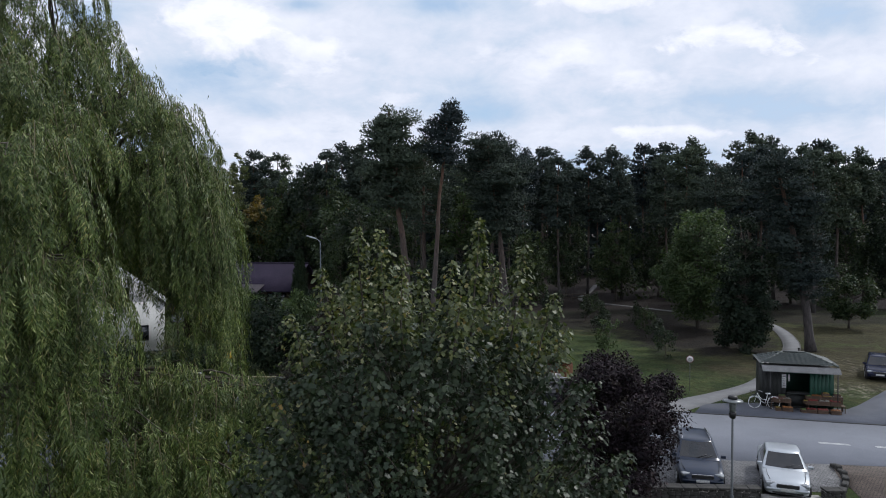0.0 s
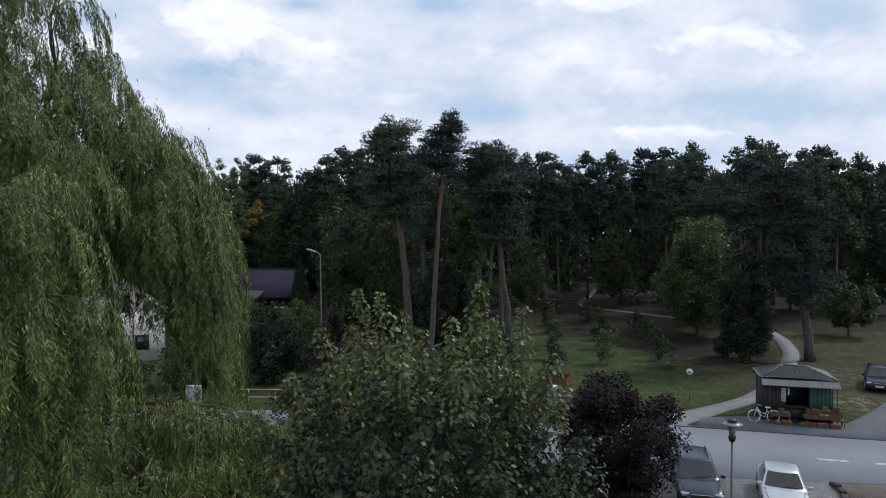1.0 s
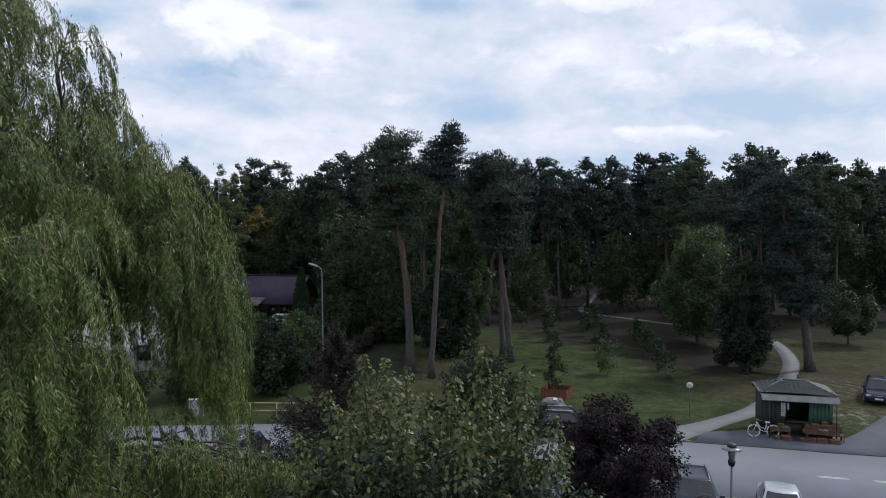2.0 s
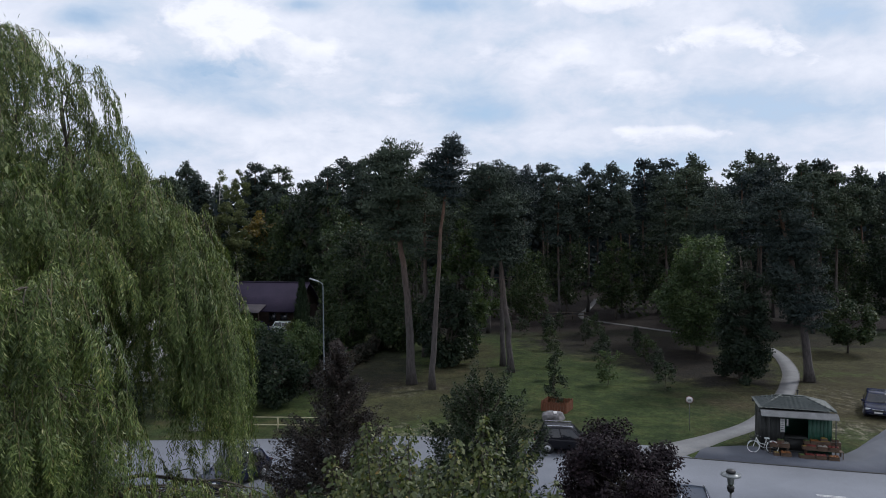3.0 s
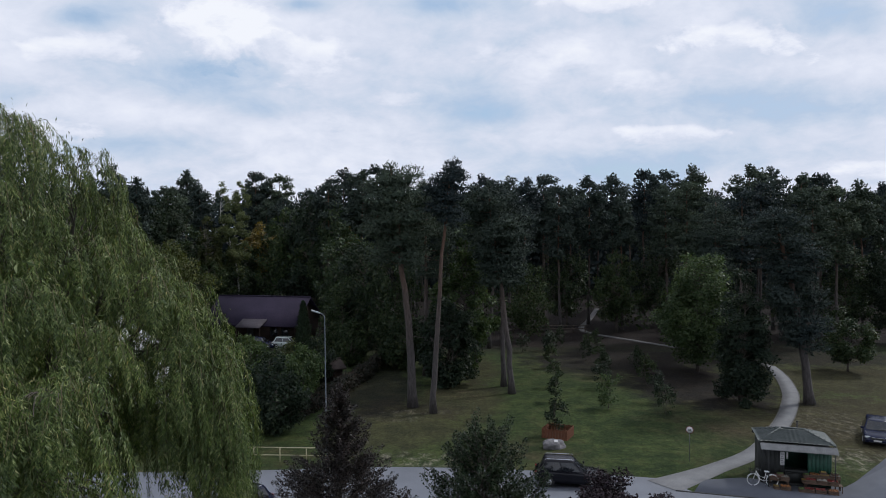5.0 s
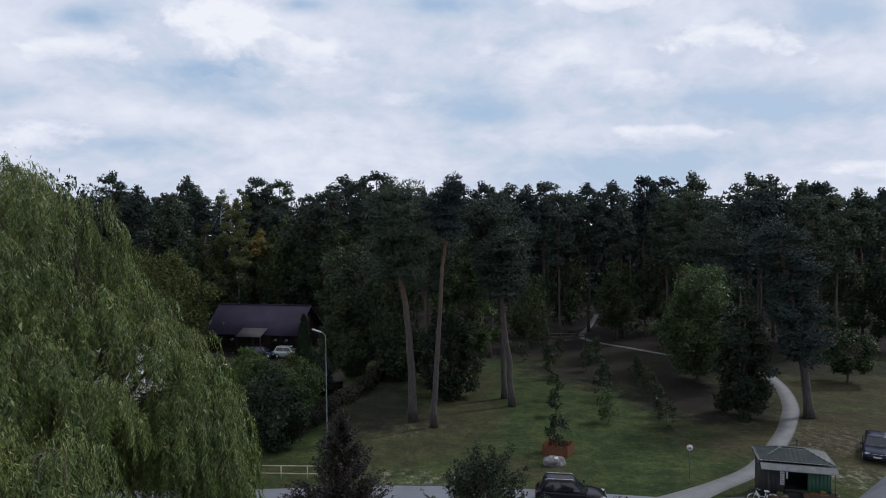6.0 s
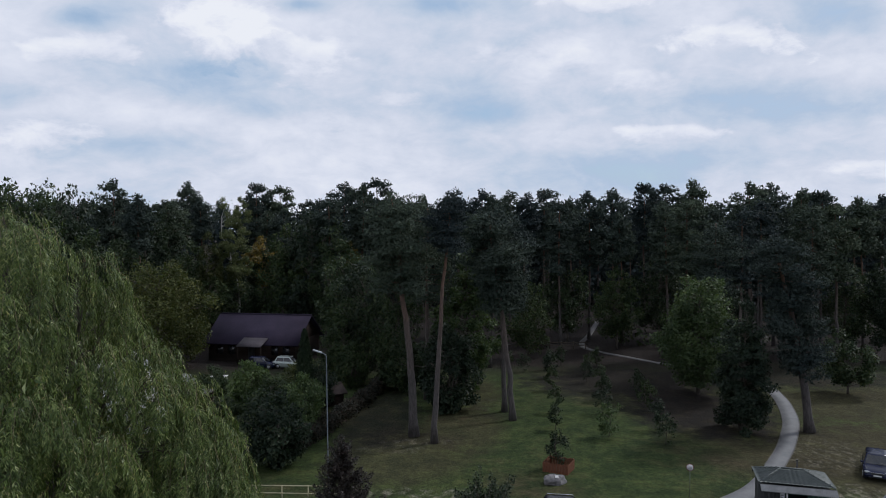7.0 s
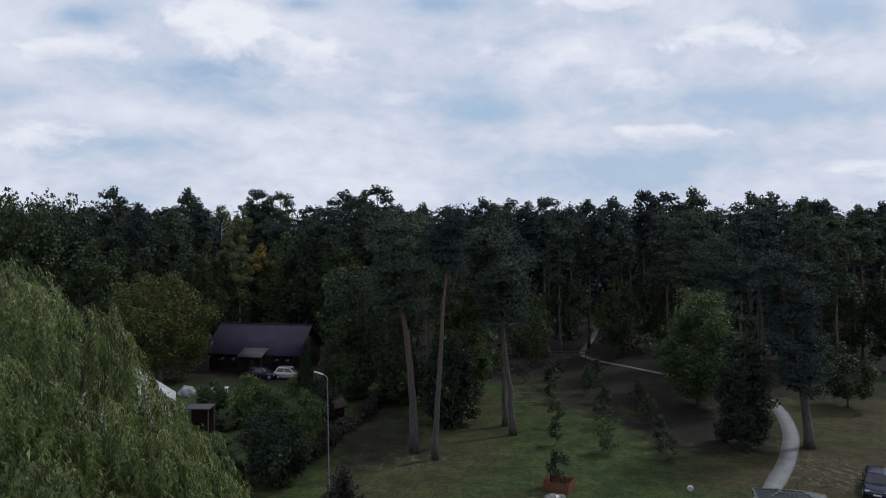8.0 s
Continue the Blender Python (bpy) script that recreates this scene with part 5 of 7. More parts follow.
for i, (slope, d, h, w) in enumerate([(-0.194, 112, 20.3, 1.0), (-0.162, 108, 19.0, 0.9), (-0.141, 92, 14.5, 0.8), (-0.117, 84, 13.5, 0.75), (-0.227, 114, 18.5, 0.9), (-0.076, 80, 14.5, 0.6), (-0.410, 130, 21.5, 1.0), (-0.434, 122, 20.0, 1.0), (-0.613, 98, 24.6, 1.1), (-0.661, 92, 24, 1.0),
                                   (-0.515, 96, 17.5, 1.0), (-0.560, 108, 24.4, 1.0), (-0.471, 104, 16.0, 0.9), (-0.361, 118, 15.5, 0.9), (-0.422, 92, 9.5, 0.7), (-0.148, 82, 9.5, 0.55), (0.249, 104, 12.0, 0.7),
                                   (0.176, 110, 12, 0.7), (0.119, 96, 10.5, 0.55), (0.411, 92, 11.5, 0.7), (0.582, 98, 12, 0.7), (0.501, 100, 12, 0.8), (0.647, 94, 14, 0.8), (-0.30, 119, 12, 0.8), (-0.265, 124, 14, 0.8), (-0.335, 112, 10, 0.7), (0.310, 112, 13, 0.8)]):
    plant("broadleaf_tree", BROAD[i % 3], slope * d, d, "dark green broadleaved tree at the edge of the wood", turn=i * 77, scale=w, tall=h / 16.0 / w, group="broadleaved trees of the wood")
plant("birch_tree", broad_meshes(61, 23.5, 2.9, 8.0, 0.2, 150, 130, 0.22, "birch", "birch_bark", shape=LEAFLET, top=0.55, droop=0.8, fill=0.2, clump=0.21, limb_step=6), -35.6, 117, "tall pale birch with thin airy crown")
plant("yellowing_tree", broad_meshes(62, 17.6, 2.2, 6.0, 0.15, 90, 70, 0.30, "olive", shape=LEAFLET, top=0.55, clump=0.2), -38.6, 114, "yellow-green slender tree before the pines")
plant("autumn_tree", broad_meshes(63, 16.8, 3.6, 7.0, 0.16, 60, 60, 0.42, "autumn", top=0.45), -33.2, 125, "tree with orange-yellow autumn leaves")
plant("autumn_tree", broad_meshes(64, 15.6, 2.2, 8.0, 0.16, 40, 60, 0.42, "autumn", top=0.45), -17.2, 122, "tree with orange-yellow autumn leaves")
plant("thuja", thuja_meshes(65, 8.9, 0.85), -12.9, 62.5, "slim dark columnar thuja in the garden", "tree")


# ---------------- garden shrubs, hedge, saplings ----------------
SHRUBS = [broad_meshes(70, 4.0, 2.0, 0.15, 0.07, 70, 120, 0.18, "broad", stems=4, top=0.6, clump=0.26, fill=0.3, shape=LEAFLET, width=1.0),
          broad_meshes(71, 4.0, 1.8, 0.15, 0.07, 70, 120, 0.18, "fresh", stems=4, top=0.6, clump=0.28, fill=0.3, shape=LEAFLET),
          broad_meshes(72, 4.0, 2.2, 0.15, 0.07, 70, 120, 0.18, "olive", stems=4, top=0.6, clump=0.26, fill=0.3, shape=LEAFLET)]
for i, (x, y, h, w, k) in enumerate([(-13.0, 51.6, 5.6, 1.25, 0), (-12.4, 59.5, 5.4, 0.95, 1), (-19.6, 68.5, 4.9, 1.05, 1), (-16.0, 63.0, 4.4, 1.0, 0), (-13.0, 69.0, 4.4, 1.0, 0), (-10.8, 78.5, 5.0, 1.1, 0), (-15.2, 74.5, 4.2, 1.1, 2),
                                     (-16.6, 51.0, 2.2, 0.8, 0), (-18.6, 50.2, 2.4, 0.9, 0), (-20.8, 60.0, 1.7, 0.7, 2), (-19.0, 58.5, 1.4, 0.6, 1), (-21.5, 66.0, 1.8, 0.8, 0), (-18.2, 54.5, 2.0, 0.75, 1), 
                                     (-24.5, 72.0, 3.6, 0.9, 0), (-13.5, 84.0, 3.4, 1.1, 0), (-10.5, 90.0, 7.5, 1.6, 0), (-5.0, 76.5, 6.5, 1.4, 0), (-22.5, 47.5, 3.0, 1.1, 0), (-26.5, 48.5, 4.0, 1.3, 2)]):
    plant("garden_shrub", SHRUBS[k], x, y, ("dense dark green rounded garden shrub", "green leafy garden shrub", "olive-green leafy garden shrub")[k], "shrub", i * 67, w, "garden shrubs", stem="stem", tall=h / 4.0 / w)


def hedge():
    """Rough brown-green hedge along the garden's edge."""
    rng = np.random.default_rng(14)
    line = smooth_line([(-12.6, 53.5), (-10.8, 59.5), (-8.6, 69), (-6.8, 80.5)], 80)
    n = 11000
    i = rng.integers(0, 80, n)
    u, v = rng.uniform(-1, 1, n), rng.uniform(0, 1, n)
    h = 1.55 + 0.25 * np.sin(i * 0.5) + 0.15 * np.sin(i * 1.7)
    c = np.stack([line[i, 0] + u * 0.62 + rng.normal(0, 0.1, n), line[i, 1] + rng.normal(0, 0.25, n), v ** 0.7 * h * (1 - 0.25 * u * u)], 1)
    p = Pile()
    leaves(p, rng, c, rng.normal(0, 1, (n, 3)), np.stack([u, rng.normal(0, 0.4, n) - 0.4, v], 1), rng.uniform(0.16, 0.34, n), 0.6)
    stems = Pile()
    for k in range(0, 80, 2):
        stems.tube(wander(rng, (line[k, 0], line[k, 1], -0.02), (line[k, 0] + rng.normal(0, 0.2), line[k, 1], 1.3), 4, 0.3), np.linspace(0.03, 0.012, 4), 4, False)
    ob = thing("hedge", pose(0, 0, 0), "rough dark brown-green hedge along the garden edge", "hedge")
    part("foliage", p, M["hedge"], ob)
    part("stems", stems, M["bark"], ob)


hedge()

SAPLINGS = [broad_meshes(80 + i, 3.0, r, 0.45, 0.035, 30, 36, 0.16, k, top=0.62, clump=0.26, shape=OVAL, width=0.7, fill=0.25) for i, (r, k) in enumerate([(0.95, "linden"), (0.85, "fresh"), (0.9, "broad")])]
for i, (x, y, h, k) in enumerate([(13.9, 58.6, 3.2, 1), (18.2, 56.7, 2.7, 0), (9.75, 61.0, 2.5, 2), (18.9, 61.0, 2.9, 2), (10.6, 66.9, 2.8, 2), (15.1, 66.3, 2.7, 0), (16.5, 71.5, 3.0, 2), (19.8, 67.3, 3.2, 2), (11.8, 76.3, 2.8, 2), (9.8, 86.8, 2.5, 0),
                                  (12.5, 83.2, 3.0, 2), (17.1, 76.3, 3.0, 2), (16.4, 80.3, 2.8, 2), (20.5, 73.5, 3.1, 2), (13.4, 88.0, 2.8, 0), (17.6, 84.5, 2.8, 2), (15.2, 90.5, 2.8, 2), (19.6, 89.5, 2.8, 2), (8.3, 90.0, 2.2, 0)]):
    plant("sapling", SAPLINGS[k], x, y, ("young dark green sapling on the lawn", "young light green sapling on the lawn", "young deep green sapling on the lawn")[k], "sapling", i * 50, h / 3.0, "saplings in rows")
plant("sapling", SAPLINGS[2], 8.3, 50.6, "young deep green sapling inside a wooden planter", "sapling", 20, 1.0, "saplings in rows", 0.1)


# ---------------- vehicles ----------------
def car(name, at, paint, label, length=4.45, width=1.76, height=1.44, hatch=False, rails=False, tall=1.0):
    """A parked car, nose along +x, wheels on the ground."""
    ob = thing(name, at, label, "car", "parked cars")
    hl, w, belt = length / 2, width / 2, 0.92 * tall
    # lower body: sections along the length
    s = np.array([0, 0.015, 0.05, 0.12, 0.22, 0.32, 0.45, 0.6, 0.75, 0.87, 0.95, 0.985, 1.0])
    tail = 0.98 if hatch else 0.97
    top = np.array([0.50, 0.62, 0.70, 0.765, 0.82, 0.875, 0.90, 0.92, 0.94, 0.95, tail - 0.03, 0.84, 0.70]) * tall
    wid = np.array([0.62, 0.76, 0.88, 0.95, 0.985, 1.0, 1.0, 1.0, 1.0, 0.98, 0.93, 0.86, 0.74]) * w
    low = np.array([0.36, 0.26, 0.22, 0.20, 0.19, 0.19, 0.19, 0.19, 0.19, 0.21, 0.26, 0.32, 0.40])
    prof = [(0.0, 1.0, 0.022), (0.45, 1.0, 0.016), (0.80, 1.0, -0.010), (0.93, 0.97, -0.02), (0.985, 0.90, 0), (1.0, 0.74, 0), (0.99, 0.5, 0), (1.0, 0.32, 0), (0.96, 0.08, 0), (0.82, 0.0, 0), (0.0, 0.0, 0)]
    v = []
    for i in range(len(s)):
        half = [(f * wid[i], low[i] + (top[i] - low[i]) * g + dz) for f, g, dz in prof]
        full = half + [(-y, z) for y, z in half[-2:0:-1]]
        v += [(hl - length * s[i], y, z) for y, z in full]
    k = len(full)
    i, j = np.meshgrid(np.arange(len(s) - 1), np.arange(k), indexing="ij")
    q = np.stack([i * k + j, (i + 1) * k + j, (i + 1) * k + (j + 1) % k, i * k + (j + 1) % k], -1).reshape(-1, 4)
    body = Pile().add(v, [q, np.array([list(range(k))]), np.array([list(range((len(s) - 1) * k, len(s) * k))[::-1]])])
    part("body", body, paint, ob, smooth=True)
    # cabin: windscreen, sides and rear curve round between belt and roof
    b0, b1 = hl - 0.25 * length, -hl + (0.035 if hatch else 0.14) * length
    t0, t1 = hl - 0.43 * length, -hl + (0.12 if hatch else 0.27) * length
    zt = height - 0.05

    def cabin(sq, vq):
        q = vq ** 0.85
        xf, xr, half = b0 + (t0 - b0) * q, b1 + (t1 - b1) * q, w * (0.93 + (0.70 - 0.93) * vq ** 1.15)
        k, f = int(min(3, math.floor(sq))), sq - min(3, math.floor(sq))
        e = 2 * f - 1
        xa, xb = xf - 0.16 * e * e, xr + 0.12 * e * e
        x, y = ((xa, -half * e), (xf - 0.16 + (xr + 0.12 - xf + 0.16) * f, -half - 0.03 * (1 - e * e)), (xb, half * e), (xr + 0.12 + (xf - 0.16 - xr - 0.12) * f, half + 0.03 * (1 - e * e)))[k]
        return np.array([x, y, belt - 0.07 + (zt - belt + 0.07) * vq])

    def sheet(s0, s1, v0, v1, ns, nv, lift):
        """A pane on the cabin, lifted slightly off it."""
        verts = []
        for sq in np.linspace(s0, s1, ns + 1):
            for vq in np.linspace(v0, v1, nv + 1):
                c0 = cabin(sq, vq)
                n0 = np.cross(cabin(sq + 0.01, vq) - cabin(sq - 0.01, vq), cabin(sq, min(1.0, vq + 0.01)) - cabin(sq, vq - 0.01))
                n0 = unit(n0)
                if n0 @ (c0 - np.array([(t0 + t1) / 2, 0, c0[2]])) < 0:
                    n0 = -n0
                verts.append(c0 + n0 * lift)
        i, j = np.meshgrid(np.arange(ns), np.arange(nv), indexing="ij")
        q = (i * (nv + 1) + j).ravel()
        return Pile().add(verts, np.stack([q, q + nv + 1, q + nv + 2, q + 1], 1))

    shell = Pile()
    ss, vs = np.concatenate([np.linspace(k, k + 0.999, 9) for k in range(4)]), np.linspace(0, 1, 6)
    pts = [cabin(sq, vq) for vq in vs for sq in ss]
    mid = np.array([(t0 + t1) / 2, 0, 0])
    for shrink, up in ((0.94, 0.022), (0.75, 0.045), (0.40, 0.058)):
        pts += [np.array([mid[0] + (p[0] - mid[0]) * shrink, p[1] * shrink, zt + up]) for p in pts[5 * 36:6 * 36]]
    jj = np.arange(36)
    shell.add(pts, [np.concatenate([np.stack([a * 36 + jj, a * 36 + (jj + 1) % 36, (a + 1) * 36 + (jj + 1) % 36, (a + 1) * 36 + jj], 1) for a in range(8)]), np.array([list(range(8 * 36, 9 * 36))])])
    part("cabin", shell, paint, ob, smooth=True)
    part("windscreen", sheet(0.055, 0.945, 0.12, 0.95, 10, 5, 0.010), M["glass"], ob, "dark glossy windscreen", smooth=True)
    part("rear_window", sheet(2.07, 2.93, 0.22 if hatch else 0.12, 0.92, 10, 5, 0.010), M["glass"], ob, "dark glossy rear window", smooth=True)
    for s0, s1 in ((1.05, 1.46), (1.49, 1.93), (3.07, 3.51), (3.54, 3.95)):
        part("side_window", sheet(s0, s1, 0.18, 0.90, 6, 4, 0.008), M["glass"], ob, "dark side window", smooth=True)
    # bonnet and boot seams
    for sy in (1, -1):
        part("bonnet_seam", Pile().tube([(hl - 0.06 * length, sy * w * 0.70, 0.735 * tall), (hl - 0.15 * length, sy * w * 0.78, 0.80 * tall), (b0 + 0.04, sy * w * 0.80, 0.872 * tall)], 0.010, 4), M["trim"], ob)
    part("bumper", block(0.10, width * 0.86, 0.10, 0.04, (hl - 0.03, 0, 0.40), 2), paint, ob, smooth=True)
    for side in (1, -1):
        mir = block(0.10, 0.20, 0.13, 0.035, (b0 - 0.20, side * (w + 0.055), belt + 0.02), 2)
        part("mirror", mir, paint, ob, smooth=True)
        lamp = block(0.22, 0.38, 0.125, 0.045, (0, 0, 0), 2)
        part("headlight", lamp, M["lens"], ob, "clear headlight lens", at=pose(hl - 0.19, side * w * 0.69, 0.565 * tall, 0, 8, -side * 24), smooth=True)
        tl = block(0.10, 0.22, 0.20, 0.03, (-hl + 0.08, side * w * 0.72, 0.66 * tall), 2)
        part("tail_light", tl, M["red_lens"], ob, "red tail light", smooth=True)
        if rails:
            part("roof_rail", Pile().tube([(t0 - 0.1, side * w * 0.62, zt + 0.03), (t0 - 0.2, side * w * 0.62, zt + 0.085), (t1 + 0.2, side * w * 0.62, zt + 0.085), (t1 + 0.1, side * w * 0.62, zt + 0.03)], 0.02, 6), M["chrome"], ob, "bright metal roof rail", smooth=True)
        for wx in (hl - 0.185 * length, -hl + 0.195 * length):
            tyre = Pile().tube([(wx, side * (w - 0.20), 0.315), (wx, side * (w - 0.18), 0.315), (wx, side * (w - 0.02), 0.315), (wx, side * (w + 0.005), 0.315)], [0.27, 0.315, 0.315, 0.28], 20)
            arch = Pile().tube([(wx, side * (w - 0.25), 0.33), (wx, side * (w - 0.012), 0.33)], 0.375, 20)
            part("wheel_arch", arch, M["trim"], ob, "dark wheel arch")
            wh = part("tyre", tyre, M["rubber"], ob, "black rubber tyre", smooth=True)
            rim = Pile().tube([(wx, side * (w - 0.10), 0.315), (wx, side * (w + 0.004), 0.315), (wx, side * (w + 0.014), 0.315)], [0.20, 0.205, 0.06], 16)
            for sp in range(5):
                an = sp * 1.2566
                rim.tube([(wx, side * (w + 0.014), 0.315), (wx + 0.19 * math.cos(an), side * (w + 0.012), 0.315 + 0.19 * math.sin(an))], 0.022, 4)
            part("rim", rim, M["rim"], wh, "silver spoked alloy rim")
    part("grille", block(0.06, width * 0.46, 0.17, 0.03, (hl - 0.02, 0, 0.49 * tall)), M["trim"], ob, "dark radiator grille")
    part("grille_bar", block(0.03, width * 0.46, 0.022, 0.008, (hl - 0.005, 0, 0.645 * tall)), M["chrome"], ob, "chrome grille bar")
    part("air_intake", block(0.04, width * 0.62, 0.09, 0.02, (hl - 0.018, 0, 0.29)), M["trim"], ob, "dark lower air intake")
    part("number_plate", block(0.02, 0.50, 0.11, 0.004, (hl + 0.012, 0, 0.40)), M["plate"], ob, "plain pale number plate")
    part("number_plate", block(0.02, 0.50, 0.11, 0.004, (-hl - 0.008, 0, 0.52)), M["plate"], ob, "plain pale number plate")
    for side in (1, -1):
        wp = Pile().tube([(b0 - 0.08, side * 0.12, belt + 0.01), (b0 - 0.28, side * 0.12 + 0.45, belt + 0.12)], 0.010, 4)
        part("wiper", wp, M["trim"], ob)
    return ob


car("silver_car", pose(14.0, 28.45, 0.016, 0, 0, -111), M["silver_paint"], "silver saloon car parked nose-in on grey pavers", 4.45, 1.74, 1.40)
car("dark_blue_car", pose(10.8, 29.5, 0.016, 0, 0, -103), M["blue_paint"], "dark blue estate car with roof rails on grey pavers", 4.5, 1.82, 1.56, True, True, 1.08)
car("navy_car", pose(31.3, 49.7, 0.0, 0, 0, -120), M["navy_paint"], "dark navy hatchback parked on the dry grass", 4.2, 1.76, 1.50, True)
car("black_car", pose(7.45, 41.0, 0.012, 0, 0, -8), M["black_paint"], "black hatchback with roof rails beside the lawn", 4.2, 1.76, 1.55, True, True)
car("blue_car", pose(-11.0, 35.6, 0.012, 0, 0, -118), M["navy_paint"], "dark blue hatchback on the street under the willow", 4.2, 1.76, 1.50, True, True)
car("dark_car", pose(-23.9, 89.6, 0, 0, 0, -12), M["navy_paint"], "dark blue car parked before the brown house", 4.2, 1.74, 1.45, True)
car("pale_car", pose(-20.2, 89.4, 0, 0, 0, -12), M["pale_paint"], "pale green-white car parked before the brown house", 4.4, 1.76, 1.55, True)


# ---------------- the kiosk and its wares ----------------
KIOSK = pose(18.95, 41.08, 0.03, 0, 0, -16)


def on_kiosk(x, y, z=0.0, turn=0.0):
    return KIOSK @ pose(x, y, z, 0, 0, turn)


def tiled_face(pile, a, b, c, d, rows=6, wave=0.26):
    """Pressed roof sheet between the eave a-b and the ridge d-c: waves across, a step at each course."""
    a, b, c, d = (np.asarray(k, float) for k in (a, b, c, d))
    nrm = unit(np.cross(b - a, d - a))
    width = np.linalg.norm(b - a)
    nu = max(8, int(width / wave * 6))
    vs = []
    for r in range(rows):
        vs += [r / rows, (r + 0.96) / rows]
    u = np.linspace(0, 1, nu)
    verts = []
    for kk, vv in enumerate(vs):
        lift = 0.12 if kk % 2 == 0 else 0.0
        row = (a[None] * (1 - u[:, None]) + b[None] * u[:, None]) * (1 - vv) + (d[None] * (1 - u[:, None]) + c[None] * u[:, None]) * vv
        xw = np.linalg.norm(row - a[None], axis=1)
        along = (row - a[None]) @ ((b - a) / width)
        verts.append(row + nrm * (lift + 0.020 * np.cos(along / wave * 2 * np.pi))[:, None])
    i, j = np.meshgrid(np.arange(len(vs) - 1), np.arange(nu - 1), indexing="ij")
    q = (i * nu + j).ravel()
    pile.add(np.concatenate(verts), np.stack([q, q + 1, q + nu + 1, q + nu], 1))


def kiosk():
    ob = thing("kiosk", KIOSK, "small dark green market kiosk with tiled hip roof and corrugated awning", "kiosk")
    W, D, H = 3.82, 2.3, 2.30
    def board(name, x0, x1, y0, y1, z0, z1, mat, label="", owner=None):
        p = Pile().box(x0, x1, y0, y1, z0, z1)
        return part(name, p, mat, owner or ob, label)
    board("back_wall", 0, W, D - 0.06, D, 0.0, H, M["green_board"])
    board("side_wall", 0, 0.06, 0, D - 0.063, 0.0, H, M["dark_board"], "dark painted side wall")
    board("side_wall", W - 0.06, W, 0, D - 0.063, 0.0, H, M["green_board"])
    board("floor_board", 0.063, W - 0.063, 0.003, D - 0.063, 0.0, 0.08, M["dark_board"], "dark wooden floor")
    # front: boards with narrow gaps
    for i in range(5):
        board("front_panel", 0.066 + i * 0.245, 0.066 + i * 0.245 + 0.238, 0.0, 0.05, 0.083, H - 0.003, M["dark_board"], "dark front board")
    for i in range(6):
        x0 = 2.56 + i * 0.20
        board("front_panel", x0, x0 + 0.197, 0.0, 0.05, 0.083, H - 0.003, M["green_board"], "bright green painted front board")
    board("counter", 1.32, 2.55, -0.12, 0.55, 0.83, 0.89, M["dark_board"], "dark serving counter")
    board("counter_front", 1.32, 2.55, 0.05, 0.09, 0.083, 0.827, M["dark_board"])
    board("lintel", 1.30, 2.555, 0.0, 0.06, 2.08, H - 0.003, M["dark_board"])
    for x in (0.35, W + 0.06):
        part("awning_post", Pile().tube([(x, -0.62, -0.02), (x, -0.60, 2.2)], 0.03, 8), M["trim"], ob, "thin dark awning post", smooth=True)
    # hip roof
    x0, x1, y0, y1, e, rz = -0.16, W + 0.16, -0.28, D + 0.22, 2.52, 3.05
    ra, rb, ym = 1.30, W - 1.30, (y0 + y1) / 2 + 0.1
    for nm, pts in (("front", ((x0, y0, e), (x1, y0, e), (rb, ym, rz), (ra, ym, rz))), ("back", ((x1, y1, e), (x0, y1, e), (ra, ym, rz), (rb, ym, rz))),
                    ("left", ((x0, y1, e), (x0, y0, e), (ra, ym, rz), (ra, ym + 0.01, rz))), ("right", ((x1, y0, e), (x1, y1, e), (rb, ym + 0.01, rz), (rb, ym, rz)))):
        p = Pile()
        tiled_face(p, *pts)
        part("roof_slope", p, M["roof_green"], ob, "grey-green pressed tile roof slope")
    for a, b in (((x0, y0, e), (ra, ym, rz)), ((x1, y0, e), (rb, ym, rz)), ((x0, y1, e), (ra, ym, rz)), ((x1, y1, e), (rb, ym, rz)), ((ra, ym, rz), (rb, ym, rz))):
        part("ridge_cap", Pile().tube([(a[0], a[1], a[2] + 0.05), (b[0], b[1], b[2] + 0.05)], 0.055, 8), M["roof_green"], ob, smooth=True)
    board("ceiling_board", 0.0, W, 0.0, D, H + 0.003, H + 0.05, M["dark_board"])
    for a, b in (((x0, y0 + 0.03), (x1, y0 + 0.03)), ((x0, y1 - 0.03), (x1, y1 - 0.03))):
        board("fascia", a[0], b[0], a[1] - 0.02, a[1] + 0.02, e - 0.2, e - 0.02, M["dark_board"])
    # corrugated awning sheet hanging forward
    n = 240
    u = np.linspace(-0.10, W + 0.22, n)
    wv = 0.020 * np.cos(u / 0.115 * 2 * np.pi)
    top, bot = np.stack([u, -0.30 + wv * 0.7, 2.50 + wv], 1), np.stack([u + 0.03, -0.66 + wv * 0.7, 2.20 + wv], 1)
    p = Pile()
    j = np.arange(n - 1)
    dn = np.array([0, 0.0, -0.012])
    p.add(np.concatenate([top, bot, top + dn, bot + dn]), [np.stack([j, j + n, j + n + 1, j + 1], 1), np.stack([j + 2 * n, j + 2 * n + 1, j + 3 * n + 1, j + 3 * n], 1), np.stack([j + n, j + 3 * n, j + 3 * n + 1, j + n + 1], 1)])
    part("awning", p, M["corrugated"], ob, "pale ribbed corrugated awning sheet")
    board("poster", 1.06, 1.30, -0.012, -0.003, 1.15, 1.95, M["poster"], "white poster sheet")
    for i in range(5):
        board("poster_line", 1.09, 1.26 - 0.03 * (i % 2), -0.016, -0.0125, 1.28 + i * 0.13, 1.31 + i * 0.13, M["trim"])
